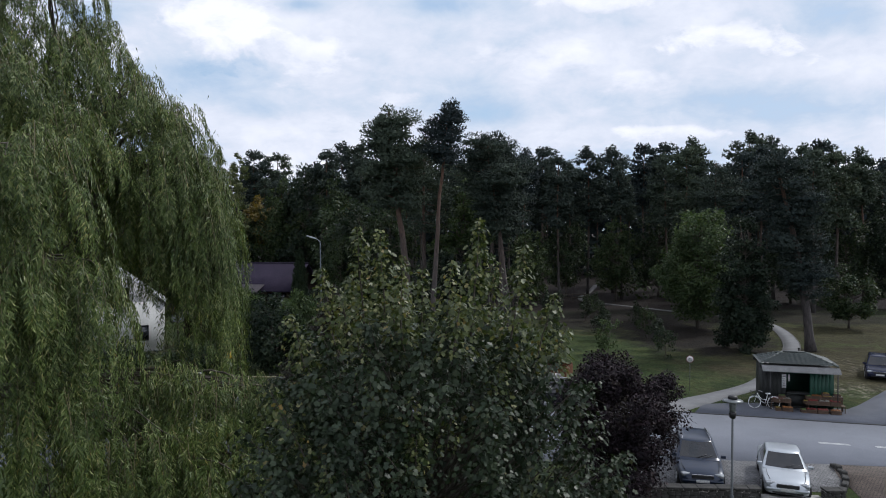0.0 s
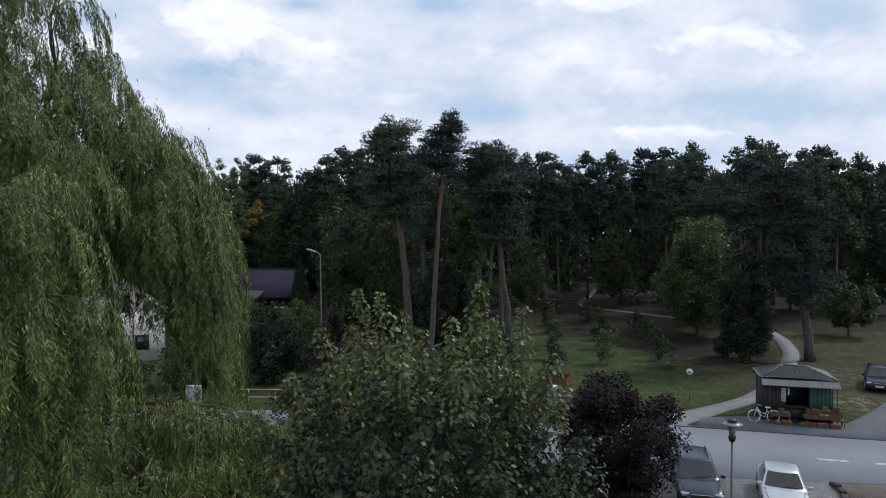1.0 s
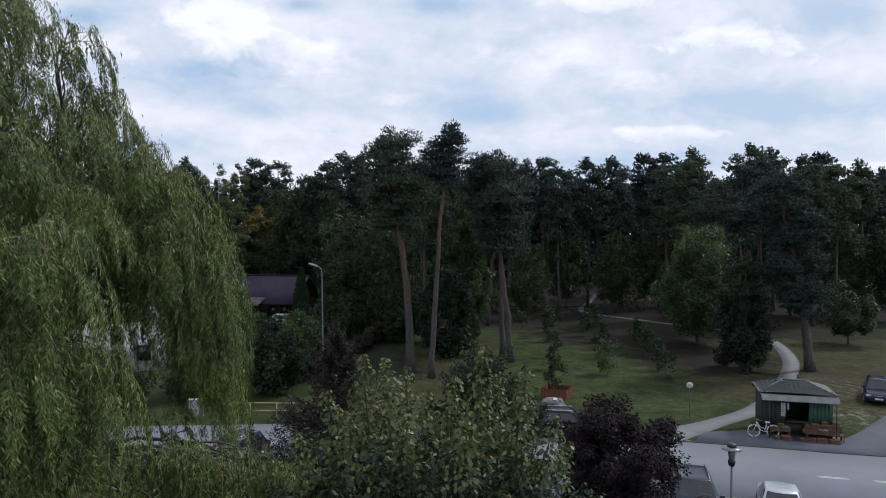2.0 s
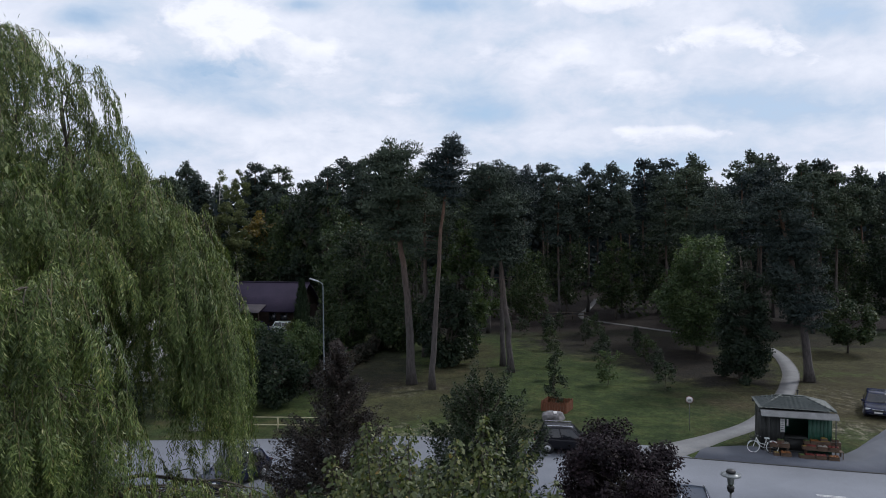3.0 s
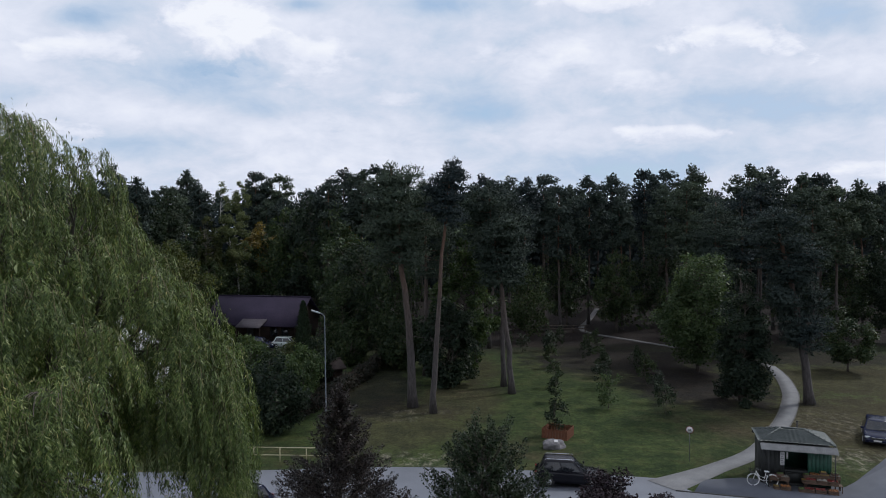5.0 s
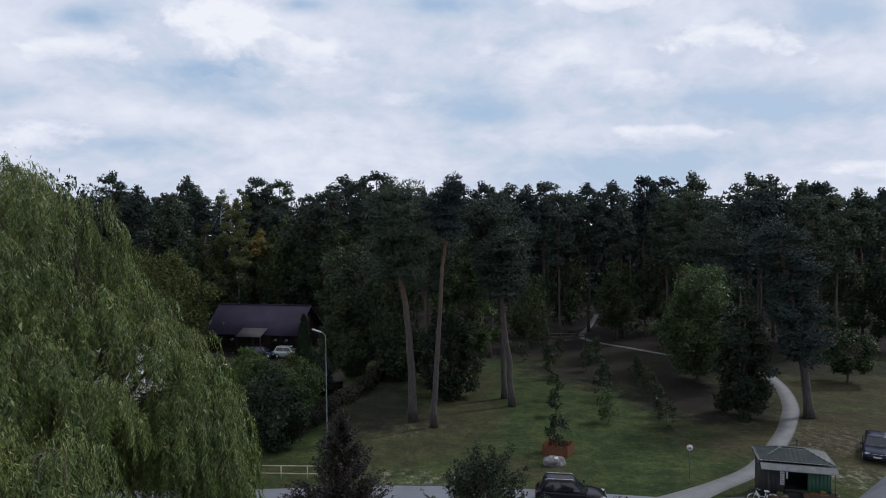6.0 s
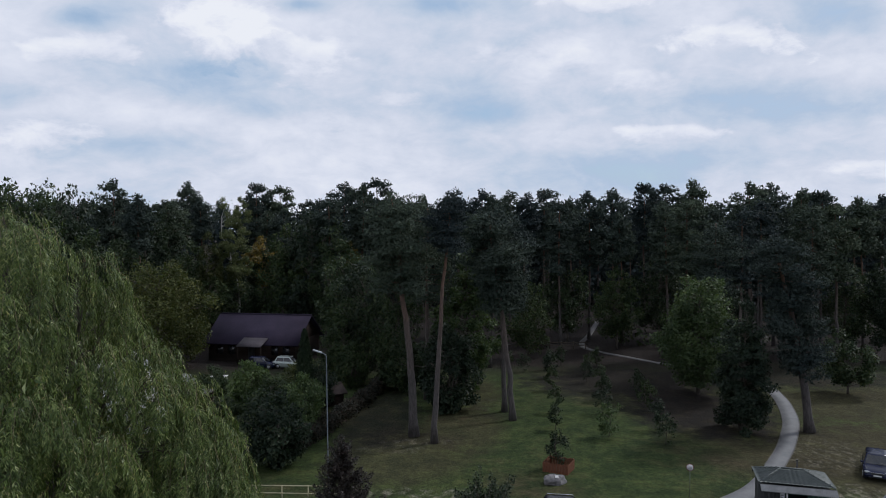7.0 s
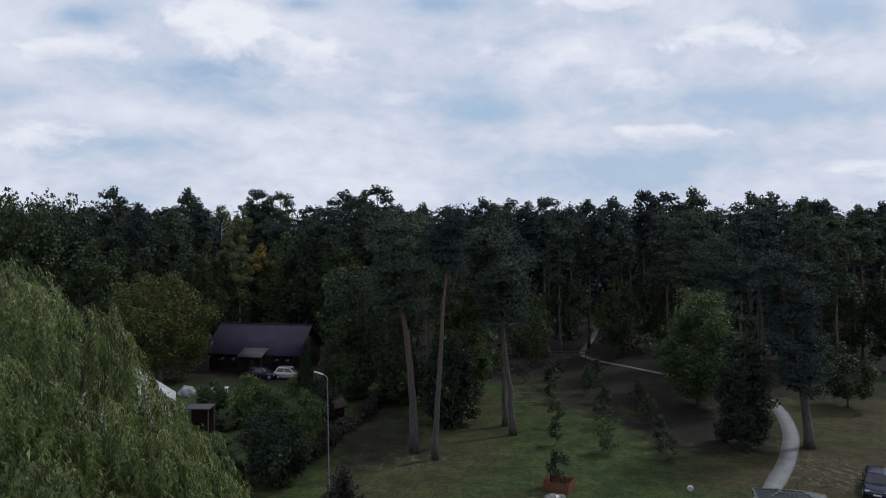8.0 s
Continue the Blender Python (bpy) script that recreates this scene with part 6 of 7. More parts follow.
    board("price_card", 1.40, 1.49, -0.02, -0.003, 1.55, 1.95, M["poster"], "narrow white price card")


kiosk()
part_pole = thing("flue_pipe", pose(22.4, 43.6, 0), "thin dark post behind the kiosk", "post")
part("shaft", Pile().tube([(0, 0, -0.05), (0, 0, 1.5), (0, 0, 3.0)], 0.05, 8), M["trim"], part_pole, smooth=True)
part("cap", Pile().tube([(0, 0, 3.0), (0, 0, 3.06)], 0.08, 8), M["trim"], part_pole, smooth=True)


def fruit_crate(at, fruit, label, sx=0.55, sy=0.38, sz=0.22, size=0.04):
    rng = np.random.default_rng(int(abs(at.translation.x * 97 + at.translation.z * 31 + at.translation.y * 13)) + 3)
    ob = thing("fruit_crate", at, label, "crate", "crates of fruit")
    part("base", block(sx, sy, 0.012, 0), M["crate"], ob)
    for s in (1, -1):
        for k in range(2):
            part("slat", block(sx, 0.012, sz * 0.40, 0, (0, s * (sy / 2 - 0.006), 0.014 + k * sz * 0.5)), M["crate"], ob)
            part("slat", block(0.012, sy - 0.028, sz * 0.40, 0, (s * (sx / 2 - 0.006), 0, 0.014 + k * sz * 0.5)), M["crate"], ob)
    p = Pile()
    for i in range(int(sx * sy / (size * size * 3.2))):
        c = np.array([rng.uniform(-sx / 2 + size, sx / 2 - size), rng.uniform(-sy / 2 + size, sy / 2 - size), sz * rng.uniform(0.78, 1.05)])
        z = np.array([-0.9, -0.4, 0.4, 0.9])
        p.tube(np.stack([np.full(4, c[0]), np.full(4, c[1]), c[2] + z * size], 1), size * np.sqrt(1 - z * z * 0.95), 7)
    tagged(part("fruit", p, M[fruit], ob, smooth=True), kind="stuff")


def stand(at, w, d, h, label):
    ob = thing("market_table", at, label, "table", "market tables")
    part("tabletop", block(w, d, 0.03, 0.004, (0, 0, h - 0.03)), M["crate"], ob)
    for sx in (-1, 1):
        for sy in (-1, 1):
            part("leg", block(0.04, 0.04, h - 0.033, 0, (sx * (w / 2 - 0.03), sy * (d / 2 - 0.03), 0)), M["crate"], ob)


stand(on_kiosk(0.92, -0.42), 1.05, 0.42, 0.42, "low wooden table with fruit before the kiosk")
stand(on_kiosk(3.30, -0.45), 1.95, 0.50, 0.40, "long low wooden table with fruit before the kiosk")
stand(on_kiosk(3.30, -0.14), 1.9, 0.20, 0.62, "narrow raised wooden shelf table behind the crates")
for x, y, z, f, lb in ((0.80, -0.42, 0.42, "fruit_red", "wooden crate of red fruit on a low table"), (1.20, -0.42, 0.42, "fruit_pale", "wooden crate of pale fruit on a low table"), (1.22, -0.86, 0.0, "fruit_orange", "wooden crate of orange fruit on the ground"),
                       (2.62, -0.48, 0.40, "fruit_red", "wooden crate of red fruit on a long table"), (3.20, -0.48, 0.40, "fruit_pale", "wooden crate of pale fruit on a long table"), (3.78, -0.48, 0.40, "fruit_red", "wooden crate of red fruit on a long table"),
                       (2.90, -0.14, 0.62, "fruit_orange", "wooden crate of orange fruit on a raised shelf"), (3.42, -0.14, 0.62, "fruit_yellow", "wooden crate of yellow fruit on a raised shelf"), (3.96, -0.14, 0.62, "fruit_pale", "wooden crate of pale fruit on a raised shelf"),
                       (2.45, -0.92, 0.0, "fruit_red", "wooden crate of red fruit on the ground"), (3.05, -0.92, 0.0, "fruit_red", "wooden crate of red fruit on the ground"), (3.70, -0.92, 0.0, "fruit_orange", "wooden crate of dark fruit on the ground")):
    fruit_crate(on_kiosk(x, y, z), f, lb)
for x, y, z, f in ((0.55, -0.42, 0.42, "fruit_orange"), (2.30, -0.48, 0.40, "fruit_yellow"), (2.05, -0.95, 0.0, "fruit_green"), (0.72, -0.86, 0.0, "fruit_yellow"), (2.45, -0.14, 0.62, "fruit_green")):
    fruit_crate(on_kiosk(x, y, z, 4), f, "small wooden crate of mixed fruit before the kiosk", 0.30, 0.34, 0.18)
for x, z, f in ((3.35, 0.86, "fruit_yellow"), (3.95, 0.86, "fruit_green"), (1.0, 0.66, "fruit_green")):
    fruit_crate(on_kiosk(x, -0.16 if x > 2 else -0.42, z), f, "small crate of fruit stacked on another crate", 0.36, 0.28, 0.14)


def bicycle(at):
    ob = thing("bicycle", at, "white step-through bicycle with front basket on its stand", "bicycle")
    def rod(name, pts, r, mat, owner=None, label=""):
        return part(name, Pile().tube(pts, r, 7), mat, owner or ob, label, smooth=True)
    for x in (-0.53, 0.53):
        a = np.linspace(0, 2 * np.pi, 29)
        tyre = rod("tyre", np.stack([x + 0.335 * np.cos(a), 0 * a, 0.35 + 0.335 * np.sin(a)], 1), 0.021, M["bike_white"], None, "pale tyre")
        rod("rim", np.stack([x + 0.31 * np.cos(a), 0 * a, 0.35 + 0.31 * np.sin(a)], 1), 0.010, M["chrome"], tyre, "metal wheel rim")
        sp = Pile()
        for k in range(12):
            sp.tube([(x, 0, 0.35), (x + 0.31 * math.cos(k * 0.5236), 0, 0.35 + 0.31 * math.sin(k * 0.5236))], 0.003, 3, False)
        sp.tube([(x, -0.05, 0.35), (x, 0.05, 0.35)], 0.025, 8)
        tagged(part("spokes", sp, M["chrome"], tyre), kind="stuff")
        b = np.linspace(0.1, 2.6, 12)
        rod("mudguard", np.stack([x + 0.375 * np.cos(b), 0 * b, 0.35 + 0.375 * np.sin(b)], 1), 0.016, M["bike_white"])
    w = M["bike_white"]
    rod("down_tube", [(-0.36, 0, 0.86), (-0.22, 0, 0.45), (0.05, 0, 0.30)], 0.024, w)
    rod("top_tube", [(-0.35, 0, 0.80), (-0.15, 0, 0.56), (0.14, 0, 0.50)], 0.020, w)
    rod("seat_tube", [(0.05, 0, 0.30), (0.19, 0, 0.82)], 0.020, w)
    rod("chain_stay", [(0.05, 0.05, 0.30), (0.53, 0.06, 0.35)], 0.014, w)
    rod("seat_stay", [(0.16, 0.05, 0.70), (0.53, 0.06, 0.35)], 0.012, w)
    rod("fork", [(-0.37, 0, 0.90), (-0.40, 0.05, 0.70), (-0.53, 0.05, 0.35)], 0.018, w)
    rod("handlebar", [(-0.18, -0.29, 1.03), (-0.34, -0.22, 1.06), (-0.38, 0, 1.0), (-0.34, 0.22, 1.06), (-0.18, 0.29, 1.03)], 0.014, M["chrome"])
    part("saddle", block(0.27, 0.17, 0.07, 0.03, (0.22, 0, 0.84), 2), w, ob, "pale saddle", smooth=True)
    rod("carrier", [(0.25, 0.05, 0.72), (0.75, 0.05, 0.73), (0.75, -0.05, 0.73), (0.25, -0.05, 0.72)], 0.008, M["chrome"])
    a = np.linspace(0, 2 * np.pi, 17)
    rod("chainring", np.stack([0.05 + 0.09 * np.cos(a), 0 * a - 0.03, 0.30 + 0.09 * np.sin(a)], 1), 0.008, M["trim"])
    rod("pedal", [(0.05, -0.06, 0.30), (0.15, -0.08, 0.17), (0.15, -0.18, 0.17)], 0.012, M["trim"])
    rod("kickstand", [(0.10, -0.05, 0.28), (0.14, -0.18, 0.01)], 0.011, M["chrome"])
    bk = Pile()
    for k in range(6):
        z = 0.80 + k * 0.04
        g = 0.12 + 0.02 * k / 5
        bk.tube([(-0.58 - g, -g - 0.03, z), (-0.58 + g, -g - 0.03, z), (-0.58 + g, g + 0.03, z), (-0.58 - g, g + 0.03, z), (-0.58 - g, -g - 0.03, z)], 0.006, 4)
    for k in range(10):
        u = -1 + 2 * (k % 5) / 4
        s = -1 if k < 5 else 1
        bk.tube([(-0.58 + u * 0.12, s * 0.15, 0.80), (-0.58 + u * 0.14, s * 0.17, 1.0)], 0.005, 4)
    bk.box(-0.70, -0.46, -0.15, 0.15, 0.79, 0.80)
    part("basket", bk, M["trim"], ob, "dark wire basket")


bicycle(on_kiosk(0.02, -0.62, 0.0, 6))

# ---------------- lamps, signs, railings ----------------
lamp = thing("street_lamp", pose(-7.75, 43.9, 0), "tall grey steel street lamp with a short arm", "street lamp")
part("pole", Pile().tube([(0.12, 0, -0.1), (0.10, 0, 1.2), (0.09, 0, 1.25), (0.0, 0, 9.6), (-0.03, 0, 9.75), (-0.14, 0, 9.86)], [0.065, 0.065, 0.044, 0.034, 0.03, 0.027], 10), M["steel"], lamp, smooth=True)
part("arm", Pile().tube([(-0.13, 0, 9.85), (-0.34, 0, 9.96)], 0.03, 8), M["steel"], lamp, smooth=True)
part("lamp_head", block(0.62, 0.24, 0.10, 0.04, (0, 0, 0), 2), M["lens"], lamp, "pale flat lamp head", at=pose(-0.58, 0, 9.97, 0, 17, 0), smooth=True)

lamp = thing("park_lamp", pose(10.1, 24.1, 0.12), "slim grey park lamp with a flat disc cap", "street lamp")
part("pole", Pile().tube([(0, 0, -0.16), (0, 0, 1.0), (0, 0, 1.03), (0, 0, 3.75)], [0.07, 0.07, 0.045, 0.036], 12), M["post_grey"], lamp, smooth=True)
part("collar", Pile().tube([(0, 0, 3.73), (0, 0, 3.78), (0, 0, 3.90), (0, 0, 3.98)], [0.07, 0.11, 0.13, 0.10], 14), M["trim"], lamp, "black collar", smooth=True)
part("glass_cover", Pile().tube([(0, 0, 3.985), (0, 0, 4.30)], [0.10, 0.14], 14), M["cover_white"], lamp, "frosted lamp glass", smooth=True)
part("disc_cap", Pile().tube([(0, 0, 4.30), (0, 0, 4.33), (0, 0, 4.37), (0, 0, 4.42)], [0.25, 0.345, 0.335, 0.13], 24), M["cover_white"], lamp, "pale flat disc cap", smooth=True)
part("finial", Pile().tube([(0, 0, 4.42), (0, 0, 4.45), (0, 0, 4.53)], [0.15, 0.17, 0.14], 14), M["trim"], lamp, "black top cap", smooth=True)

sign = thing("road_sign", pose(16.05, 45.0, 0, 0, 0, -18), "round white prohibition sign with a dull red rim", "road sign")
part("pole", Pile().tube([(0, 0.04, -0.05), (0, 0.04, 2.3)], 0.017, 8), M["post_grey"], sign, smooth=True)
part("rim", Pile().tube([(0, 0.0, 2.08), (0, 0.012, 2.08)], 0.245, 28), M["sign_red"], sign, "dull red rim")
part("face", Pile().tube([(0, -0.006, 2.08), (0, -0.001, 2.08)], 0.205, 28), M["sign_white"], sign, "white sign face")
for z in (2.02, 2.10):
    part("symbol_bar", block(0.20, 0.006, 0.04, 0, (0, -0.011, z)), M["post_grey"], sign, "plain dark bar")

sign = thing("warning_sign", pose(-13.8, 44.7, 0, 0, 0, 10), "yellow triangular warning sign on a steel pole", "road sign")
part("pole", Pile().tube([(0, 0.04, -0.05), (0, 0.04, 2.75)], 0.03, 8), M["steel"], sign, smooth=True)
for nm, k, y, m in (("rim", 0.44, 0.0, "sign_red"), ("face", 0.36, -0.006, "sign_yellow")):
    c = 2.36
    p = Pile()
    tri = [(k * math.sin(a), 0, c + k * math.cos(a)) for a in (0, 2.094, 4.189)]
    p.add([(x, y - 0.004, z) for x, _, z in tri] + [(x, y + 0.004 if nm == "rim" else y, z) for x, _, z in tri], [np.array([(0, 2, 1), (3, 4, 5)]), np.array([(0, 1, 4, 3), (1, 2, 5, 4), (2, 0, 3, 5)])])
    part(nm, p, M[m], sign, "yellow face" if nm == "face" else "thin red rim")
part("symbol_bar", block(0.05, 0.005, 0.26, 0, (0, -0.0135, 2.20)), M["trim"], sign, "plain dark bar")
part("small_plate", block(0.30, 0.012, 0.30, 0, (0, -0.004, 1.62)), M["sign_white"], sign, "small white plate under the sign")

box_ = thing("utility_cabinet", pose(-16.3, 45.2, 0, 0, 0, 8), "pale grey utility cabinet beside the street", "cabinet")
part("plinth", block(1.0, 0.36, 0.14, 0.005), M["concrete"], box_)
part("body", block(0.96, 0.32, 0.95, 0.01, (0, 0, 0.14)), M["roof_pale"], box_)
part("top", block(1.02, 0.38, 0.05, 0.01, (0, 0, 1.09)), M["roof_pale"], box_)
for s in (-1, 1):
    part("door", block(0.44, 0.015, 0.82, 0.003, (s * 0.235, -0.168, 0.20)), M["roof_pale"], box_, "flat cabinet door")

rail = thing("street_railing", pose(-13.1, 45.0, 0, 0, 0, -2.5), "low pale yellow two-rail street railing", "railing")
for i in range(4):
    part("post", Pile().tube([(0.45 + i * 1.75, 0, -0.05), (0.45 + i * 1.75, 0, 0.98)], 0.035, 8), M["rail_pale"], rail, smooth=True)
for z in (0.95, 0.45):
    part("rail", Pile().tube([(-0.25 if z > 0.9 else 0.45, 0, z), (3, 0, z), (6.0, 0, z)], 0.032, 8), M["rail_pale"], rail, smooth=True)

fence = thing("wooden_rail_fence", pose(8.5, 103.4, 0, 0, 0, 1), "dark weathered wooden rail fence at the wood's edge", "fence")
for i in range(8):
    part("post", Pile().tube([(i * 1.8, 0, -0.1), (i * 1.8, 0, 1.15)], 0.08, 7), M["rail_wood"], fence, smooth=True)
for z in (1.02, 0.58):
    part("rail", Pile().tube([(-0.3, -0.09, z), (6.2, -0.09, z + 0.03), (13.0, -0.09, z)], 0.06, 7), M["rail_wood"], fence, smooth=True)

# ---------------- planter and boulder ----------------
pl = thing("planter", pose(8.3, 50.6, 0, 0, 0, -27), "orange-brown slatted wooden planter round a sapling", "planter", kind="")
PW, PD, PH = 1.9, 1.7, 0.70
for side in range(4):
    n = 9
    for i in range(n):
        u = -0.5 + (i + 0.5) / n
        x, y, tw = ((u * PW, -PD / 2, 0), (PW / 2, u * PD, 90), (u * PW, PD / 2, 0), (-PW / 2, u * PD, 90))[side]
        wdt = (PW if side % 2 == 0 else PD) / n - 0.025
        part("slat", block(wdt, 0.03, PH - 0.02 + 0.05 * (i % 2), 0.004), M["planter_wood"], pl, at=pose(x, y, 0.0, 0, 0, tw))
for sx in (-1, 1):
    for sy in (-1, 1):
        part("corner_post", block(0.09, 0.09, PH + 0.06, 0.006, (sx * (PW / 2 - 0.065), sy * (PD / 2 - 0.065), 0)), M["planter_wood"], pl)
for sy in (-1, 1):
    part("rail", block(PW - 0.2, 0.03, 0.08, 0.003, (0, sy * (PD / 2 - 0.034), 0.5)), M["planter_wood"], pl)
    part("rail", block(0.03, PD - 0.2, 0.08, 0.003, (sy * (PW / 2 - 0.034), 0, 0.5)), M["planter_wood"], pl)
part("soil", block(PW - 0.24, PD - 0.24, 0.10, 0.02), M["soil"], pl, "dark soil")


def boulder(at, sx, sy, sz):
    bm = bmesh.new()
    bmesh.ops.create_icosphere(bm, subdivisions=4, radius=1)
    for v in bm.verts:
        k = 1 + 0.38 * noise.noise(v.co * 1.5 + Vector((3, 1, 2))) + 0.10 * noise.noise(v.co * 4.0)
        v.co = Vector((v.co.x * sx * k, v.co.y * sy * k, max(-0.25, v.co.z * k) * sz))
    ob = thing("boulder", at, "pale grey memorial boulder with a small white plaque", "boulder")
    part("rock", bm, M["boulder"], ob, smooth=False)
    part("plaque", block(0.26, 0.02, 0.18, 0.003), M["sign_white"], ob, "small white plaque", at=pose(0.02, -0.44, 0.42, -42, 0, 0))


boulder(pose(7.55, 47.9, 0.10, 0, 0, 15), 0.72, 0.52, 0.58)


# ---------------- low stone wall by the bays ----------------
def stone_wall(x0, y0, x1, y1, h, label):
    """Low wall of rough stones in courses under a flat coping."""
    rng = np.random.default_rng(int(x0 * 10))
    length = math.hypot(x1 - x0, y1 - y0)
    ob = thing("stone_wall", pose(x0, y0, 0, 0, 0, math.degrees(math.atan2(y1 - y0, x1 - x0))), label, "wall", kind="structure")
    part("core", Pile().box(0.04, length - 0.04, 0.05, 0.30, -0.1, h - 0.09), M["concrete"], ob, "mortar core")
    z = 0.0
    while z < h - 0.12:
        ch = min(rng.uniform(0.13, 0.2), h - 0.10 - z)
        x = 0.0
        while x < length - 0.05:
            w = min(rng.uniform(0.18, 0.40), length - x)
            bm = block(w - 0.02, 0.36 + rng.uniform(0, 0.05), ch - 0.015, 0.022, (0, 0, 0))
            for v in bm.verts:
                v.co += Vector(rng.normal(0, 0.008, 3))
            part("stone", bm, M["stone"], ob, at=pose(x + w / 2, 0.175, z))
            x += w
        z += ch
    x = 0.0
    while x < length - 0.05:
        w = min(rng.uniform(0.5, 0.8), length - x)
        part("coping_stone", block(w - 0.015, 0.46, 0.085, 0.015, (0, 0, 0)), M["stone"], ob, at=pose(x + w / 2, 0.175, h - 0.088))
        x += w


stone_wall(4.5, 26.85, 12.25, 26.5, 0.50, "low rough fieldstone wall with flat coping")
stone_wall(14.6, 26.3, 15.4, 26.3, 0.50, "short end of a low rough fieldstone wall")
kb = thing("kerb", pose(0, 0, 0), "curved edge of rough dark stones beside the drive", "kerb", kind="structure")
kl = smooth_line([(17.2, 30.5), (17.1, 29.6), (16.75, 28.7), (16.2, 27.8), (15.6, 27.1)], 16)
for i in range(15):
    a, b = kl[i], kl[i + 1]
    part("kerb_block", block(float(np.linalg.norm(b - a)) - 0.02, 0.26, 0.15 + 0.05 * (i % 3), 0.04), M["stone"], kb, at=pose(float(a[0] + b[0]) / 2, float(a[1] + b[1]) / 2, 0.0, 0, 0, math.degrees(math.atan2(b[1] - a[1], b[0] - a[0]))))
slab("gateway", [(12.3, 26.3), (14.55, 26.1), (14.58, 26.75), (12.3, 26.9)], 0.14, 0.25, M["concrete"], "pale concrete step between wall ends", "step")


# ---------------- houses beyond the garden ----------------
def gable_house(name, at, W, D, eave, ridge, wall, roof, label, over=0.5, across=True):
    """House with a gabled roof; ridge along x if across, else along y."""
    ob = thing(name, at, label, "house")
    w2, d2 = W / 2, D / 2
    t = 0.25
    part("front_wall", Pile().box(-w2, w2, -d2, -d2 + t, 0, eave), wall, ob)
    part("back_wall", Pile().box(-w2, w2, d2 - t, d2, 0, eave), wall, ob)
    part("side_wall", Pile().box(-w2, -w2 + t, -d2 + t, d2 - t, 0, eave), wall, ob)
    part("side_wall", Pile().box(w2 - t, w2, -d2 + t, d2 - t, 0, eave), wall, ob)
    run, rise = (d2 if across else w2), ridge - eave
    k = rise / run
    th = 0.14
    for s in (-1, 1):
        if across:
            v = [(-w2 - over, s * (d2 + over), eave - k * over), (w2 + over, s * (d2 + over), eave - k * over), (w2 + over, 0, ridge), (-w2 - over, 0, ridge)]
            g = [(s * (w2 - 0.01), -d2, eave), (s * (w2 - 0.01), d2, eave), (s * (w2 - 0.01), 0, ridge - 0.03)]
            n = (s * -t, 0, 0)
        else:
            v = [(s * (w2 + over), -d2 - over, eave - k * over), (s * (w2 + over), d2 + over, eave - k * over), (0, d2 + over, ridge), (0, -d2 - over, ridge)]
            g = [(-w2, s * (d2 - 0.01), eave), (w2, s * (d2 - 0.01), eave), (0, s * (d2 - 0.01), ridge - 0.03)]
            n = (0, s * -t, 0)
        p = Pile().add([(x, y, z + th) for x, y, z in v] + [(x, y, z + 0.005) for x, y, z in v], [(0, 1, 2, 3), (7, 6, 5, 4), (0, 4, 5, 1), (1, 5, 6, 2), (2, 6, 7, 3), (3, 7, 4, 0)])
        part("roof_slope", p, roof, ob)
        p = Pile().add(g + [(x + n[0], y + n[1], z) for x, y, z in g], [np.array([(0, 1, 2), (5, 4, 3)]), np.array([(0, 3, 4, 1), (1, 4, 5, 2), (2, 5, 3, 0)])])
        part("gable", p, wall, ob)
    a, b = ((-w2 - over, 0, ridge + th), (w2 + over, 0, ridge + th)) if across else ((0, -d2 - over, ridge + th), (0, d2 + over, ridge + th))
    part("ridge_cap", Pile().tube([a, b], 0.10, 6), roof, ob)
    return ob


def window(ob, x, y, z, w, h, mat_frame):
    wn = part("window", Pile().box(x - w / 2, x + w / 2, y - 0.03, y - 0.004, z, z + h), M["pane_dark"], ob, "dark window pane")
    for a in ((x - w / 2 - 0.07, x - w / 2, z - 0.07, z + h + 0.07), (x + w / 2, x + w / 2 + 0.07, z - 0.07, z + h + 0.07), (x - w / 2, x + w / 2, z - 0.07, z), (x - w / 2, x + w / 2, z + h, z + h + 0.07), (x - 0.025, x + 0.025, z, z + h)):
        part("window_bar", Pile().box(a[0], a[1], y - 0.06, y - 0.0305, a[2], a[3]), mat_frame, wn)


h = gable_house("brown_house", pose(-25.6, 98.2, 0, 0, 0, -10), 12.6, 9.2, 2.75, 5.85, M["log_wall"], M["roof_brown"], "low dark brown wooden house with purple-brown gabled roof", 0.6)
p = Pile()
v = [(-1.2, -6.7, 2.35), (2.3, -6.7, 2.35), (2.3, -4.3, 3.18), (-1.2, -4.3, 3.18)]
p.add([(x, y, z + 0.1) for x, y, z in v] + [(x, y, z) for x, y, z in v], [(0, 1, 2, 3), (7, 6, 5, 4), (0, 4, 5, 1), (1, 5, 6, 2), (2, 6, 7, 3), (3, 7, 4, 0)])
part("porch_roof", p, M["roof_canopy"], h, "grey-brown porch canopy")
for x in (-1.1, 2.2):
    part("porch_post", Pile().box(x - 0.06, x + 0.06, -6.55, -6.43, 0, 2.40), M["log_wall"], h)
for x in (-4.6, -2.9, 3.4, 5.0):
    window(h, x, -4.6, 1.0, 1.0, 1.2, M["log_wall"])
part("door", Pile().box(-0.5, 0.45, -4.66, -4.603, 0.05, 2.1), M["dark_board"], h, "dark front door")

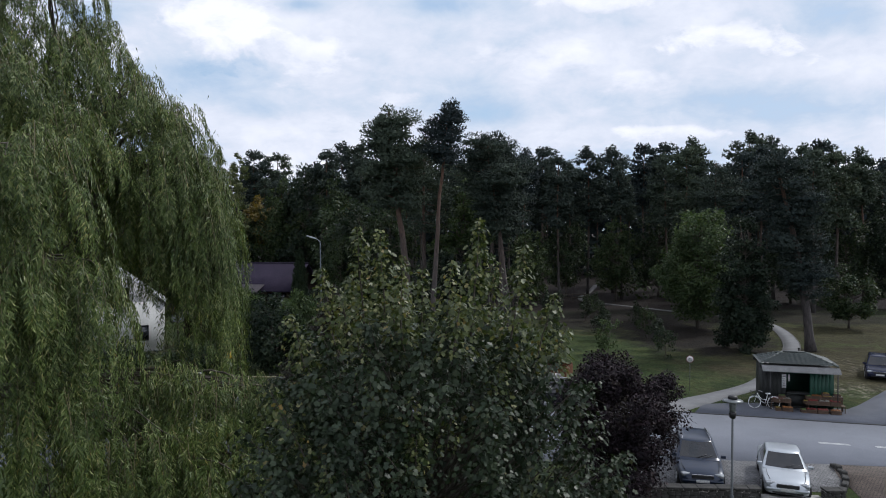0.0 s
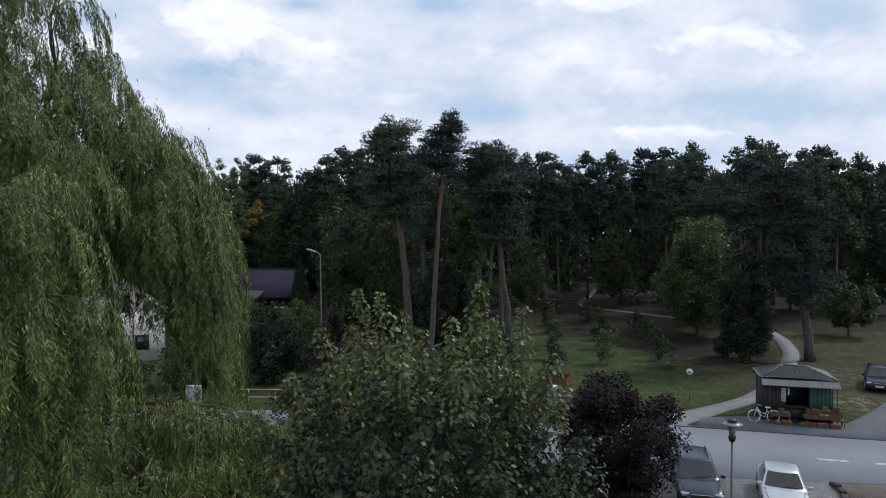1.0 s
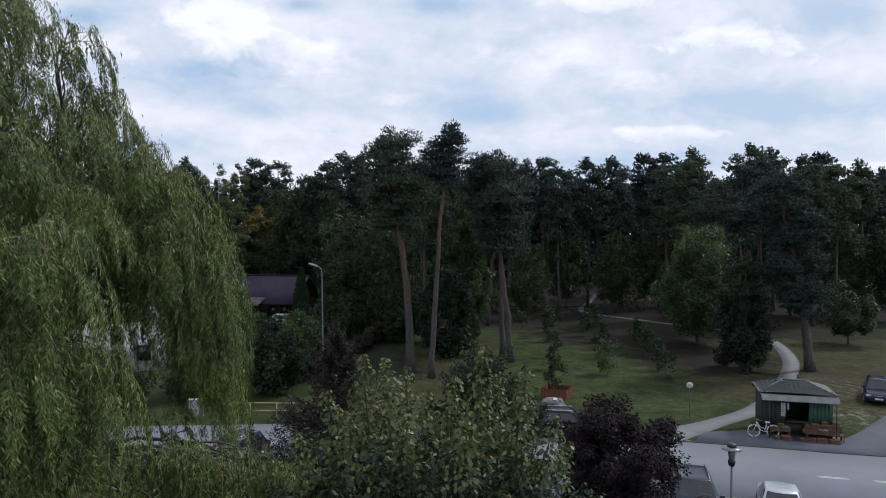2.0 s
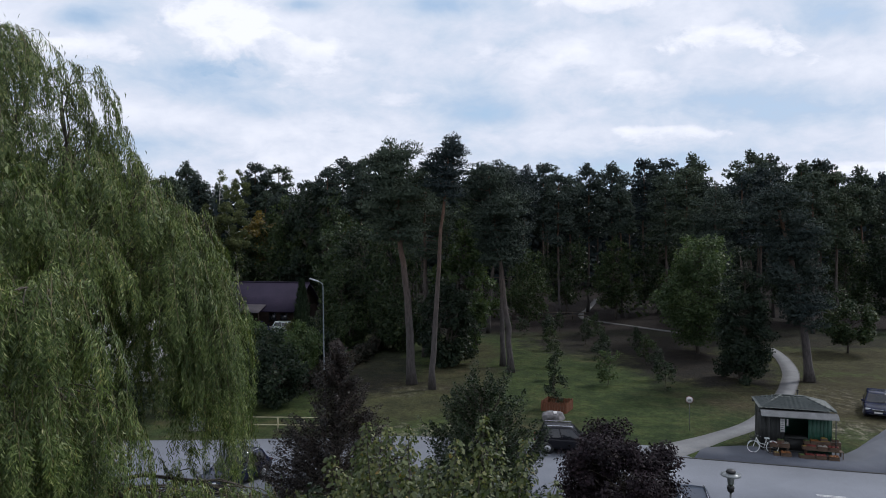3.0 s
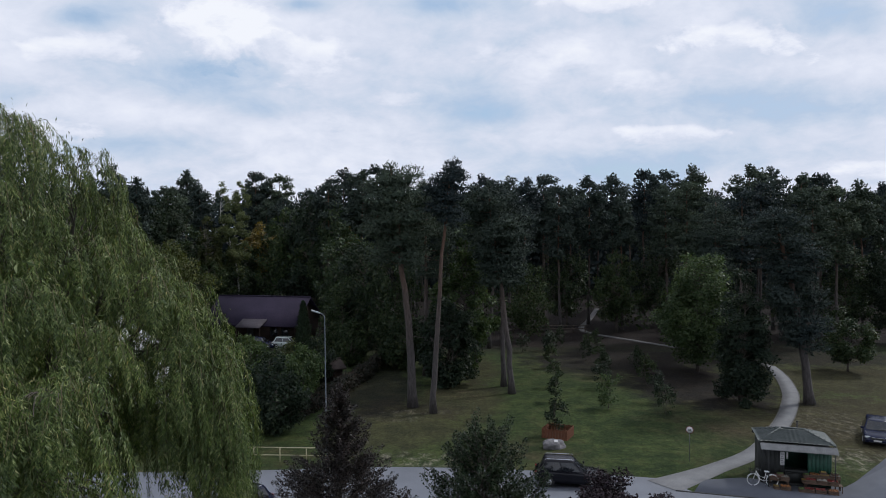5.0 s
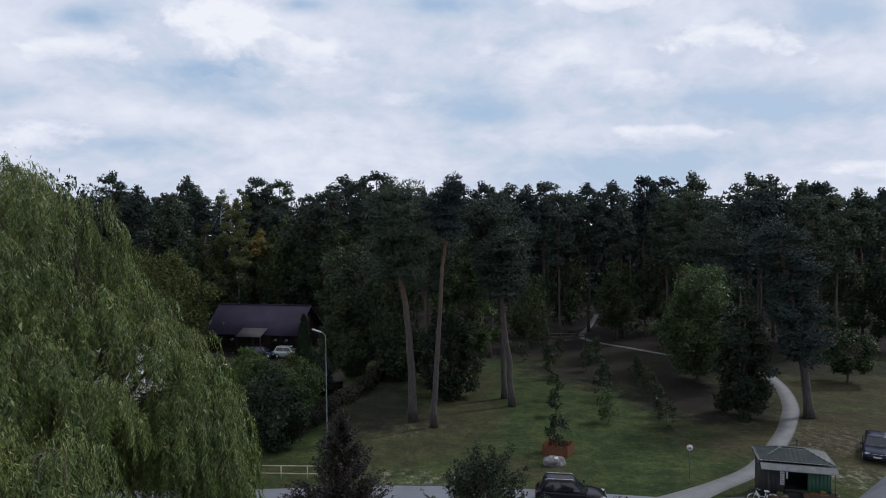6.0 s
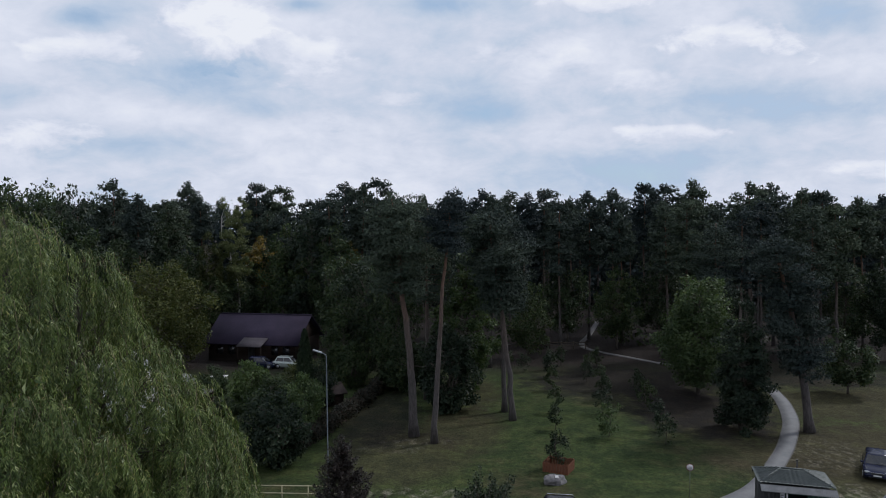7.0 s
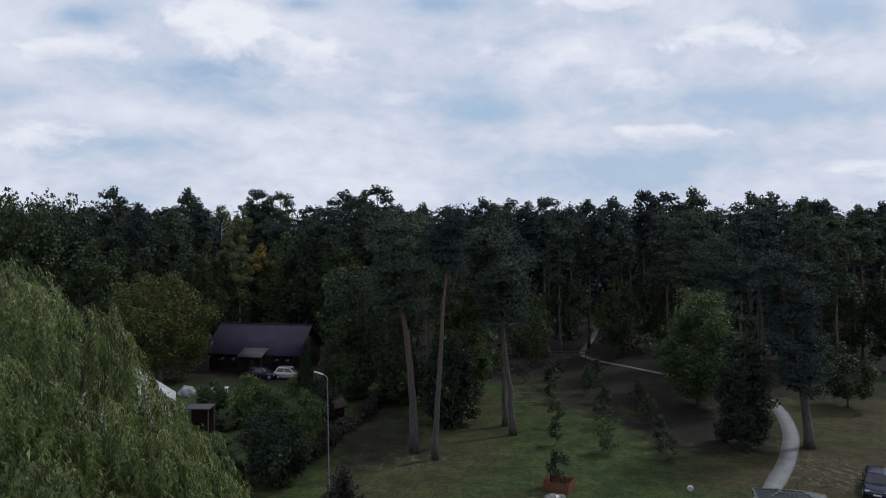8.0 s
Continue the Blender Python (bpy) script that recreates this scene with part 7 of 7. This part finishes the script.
h = gable_house("white_house", pose(-28.7, 60.7, 0, 0, 0, 21), 8.0, 3.0, 4.3, 7.3, M["render_white"], M["roof_pale"], "small white rendered house with pale grey gabled roof", 0.35, False)
window(h, 0.8, -1.5, 4.3, 0.8, 1.2, M["trim"])
window(h, 2.2, -1.5, 1.0, 1.0, 1.2, M["trim"])
window(h, -2.2, -1.5, 1.0, 1.0, 1.2, M["trim"])

sh = thing("carport", pose(-22.9, 63.4, 0), "small flat-roofed open shelter beside the white house", "carport")
part("roof", block(2.4, 1.9, 0.12, 0.01, (0, 0, 2.85)), M["roof_canopy"], sh)
for x in (-1.05, 1.05):
    for y in (-0.8, 0.8):
        part("post", block(0.10, 0.10, 2.85, 0.005, (x, y, 0)), M["rail_wood"], sh)
part("back_wall", block(2.0, 0.06, 2.83, 0, (0, 0.8, 0)), M["log_wall"], sh)

h = gable_house("garden_shed", pose(-11.9, 70.5, 0, 0, 0, 35), 2.0, 2.2, 1.3, 1.9, M["log_wall"], M["brown_tiles"], "small dark wooden shed with brown roof behind the hedge", 0.3)


def tarp_pile(at, sx, sy, sz):
    bm = bmesh.new()
    bmesh.ops.create_icosphere(bm, subdivisions=4, radius=1)
    for v in bm.verts:
        k = 1 + 0.30 * noise.noise(v.co * 2.2 + Vector((7, 1, 2))) + 0.14 * noise.noise(v.co * 6.0)
        v.co = Vector((v.co.x * sx * k, v.co.y * sy * k, max(0.0, v.co.z * k + 0.15) * sz))
    ob = thing("covered_woodpile", at, "pile covered with a pale creased tarpaulin", "tarpaulin")
    part("cover", bm, M["tarp"], ob, smooth=True)


tarp_pile(pose(-30.2, 80.0, 0.0), 1.0, 0.8, 1.0)
tb = thing("garden_table", pose(-26.7, 81.0, 0), "white garden table on the grass", "table")
part("tabletop", block(1.9, 0.9, 0.05, 0.01, (0, 0, 0.70)), M["sign_white"], tb)
for sx in (-0.8, 0.8):
    for sy in (-0.35, 0.35):
        part("leg", block(0.06, 0.06, 0.70, 0, (sx, sy, 0)), M["sign_white"], tb)
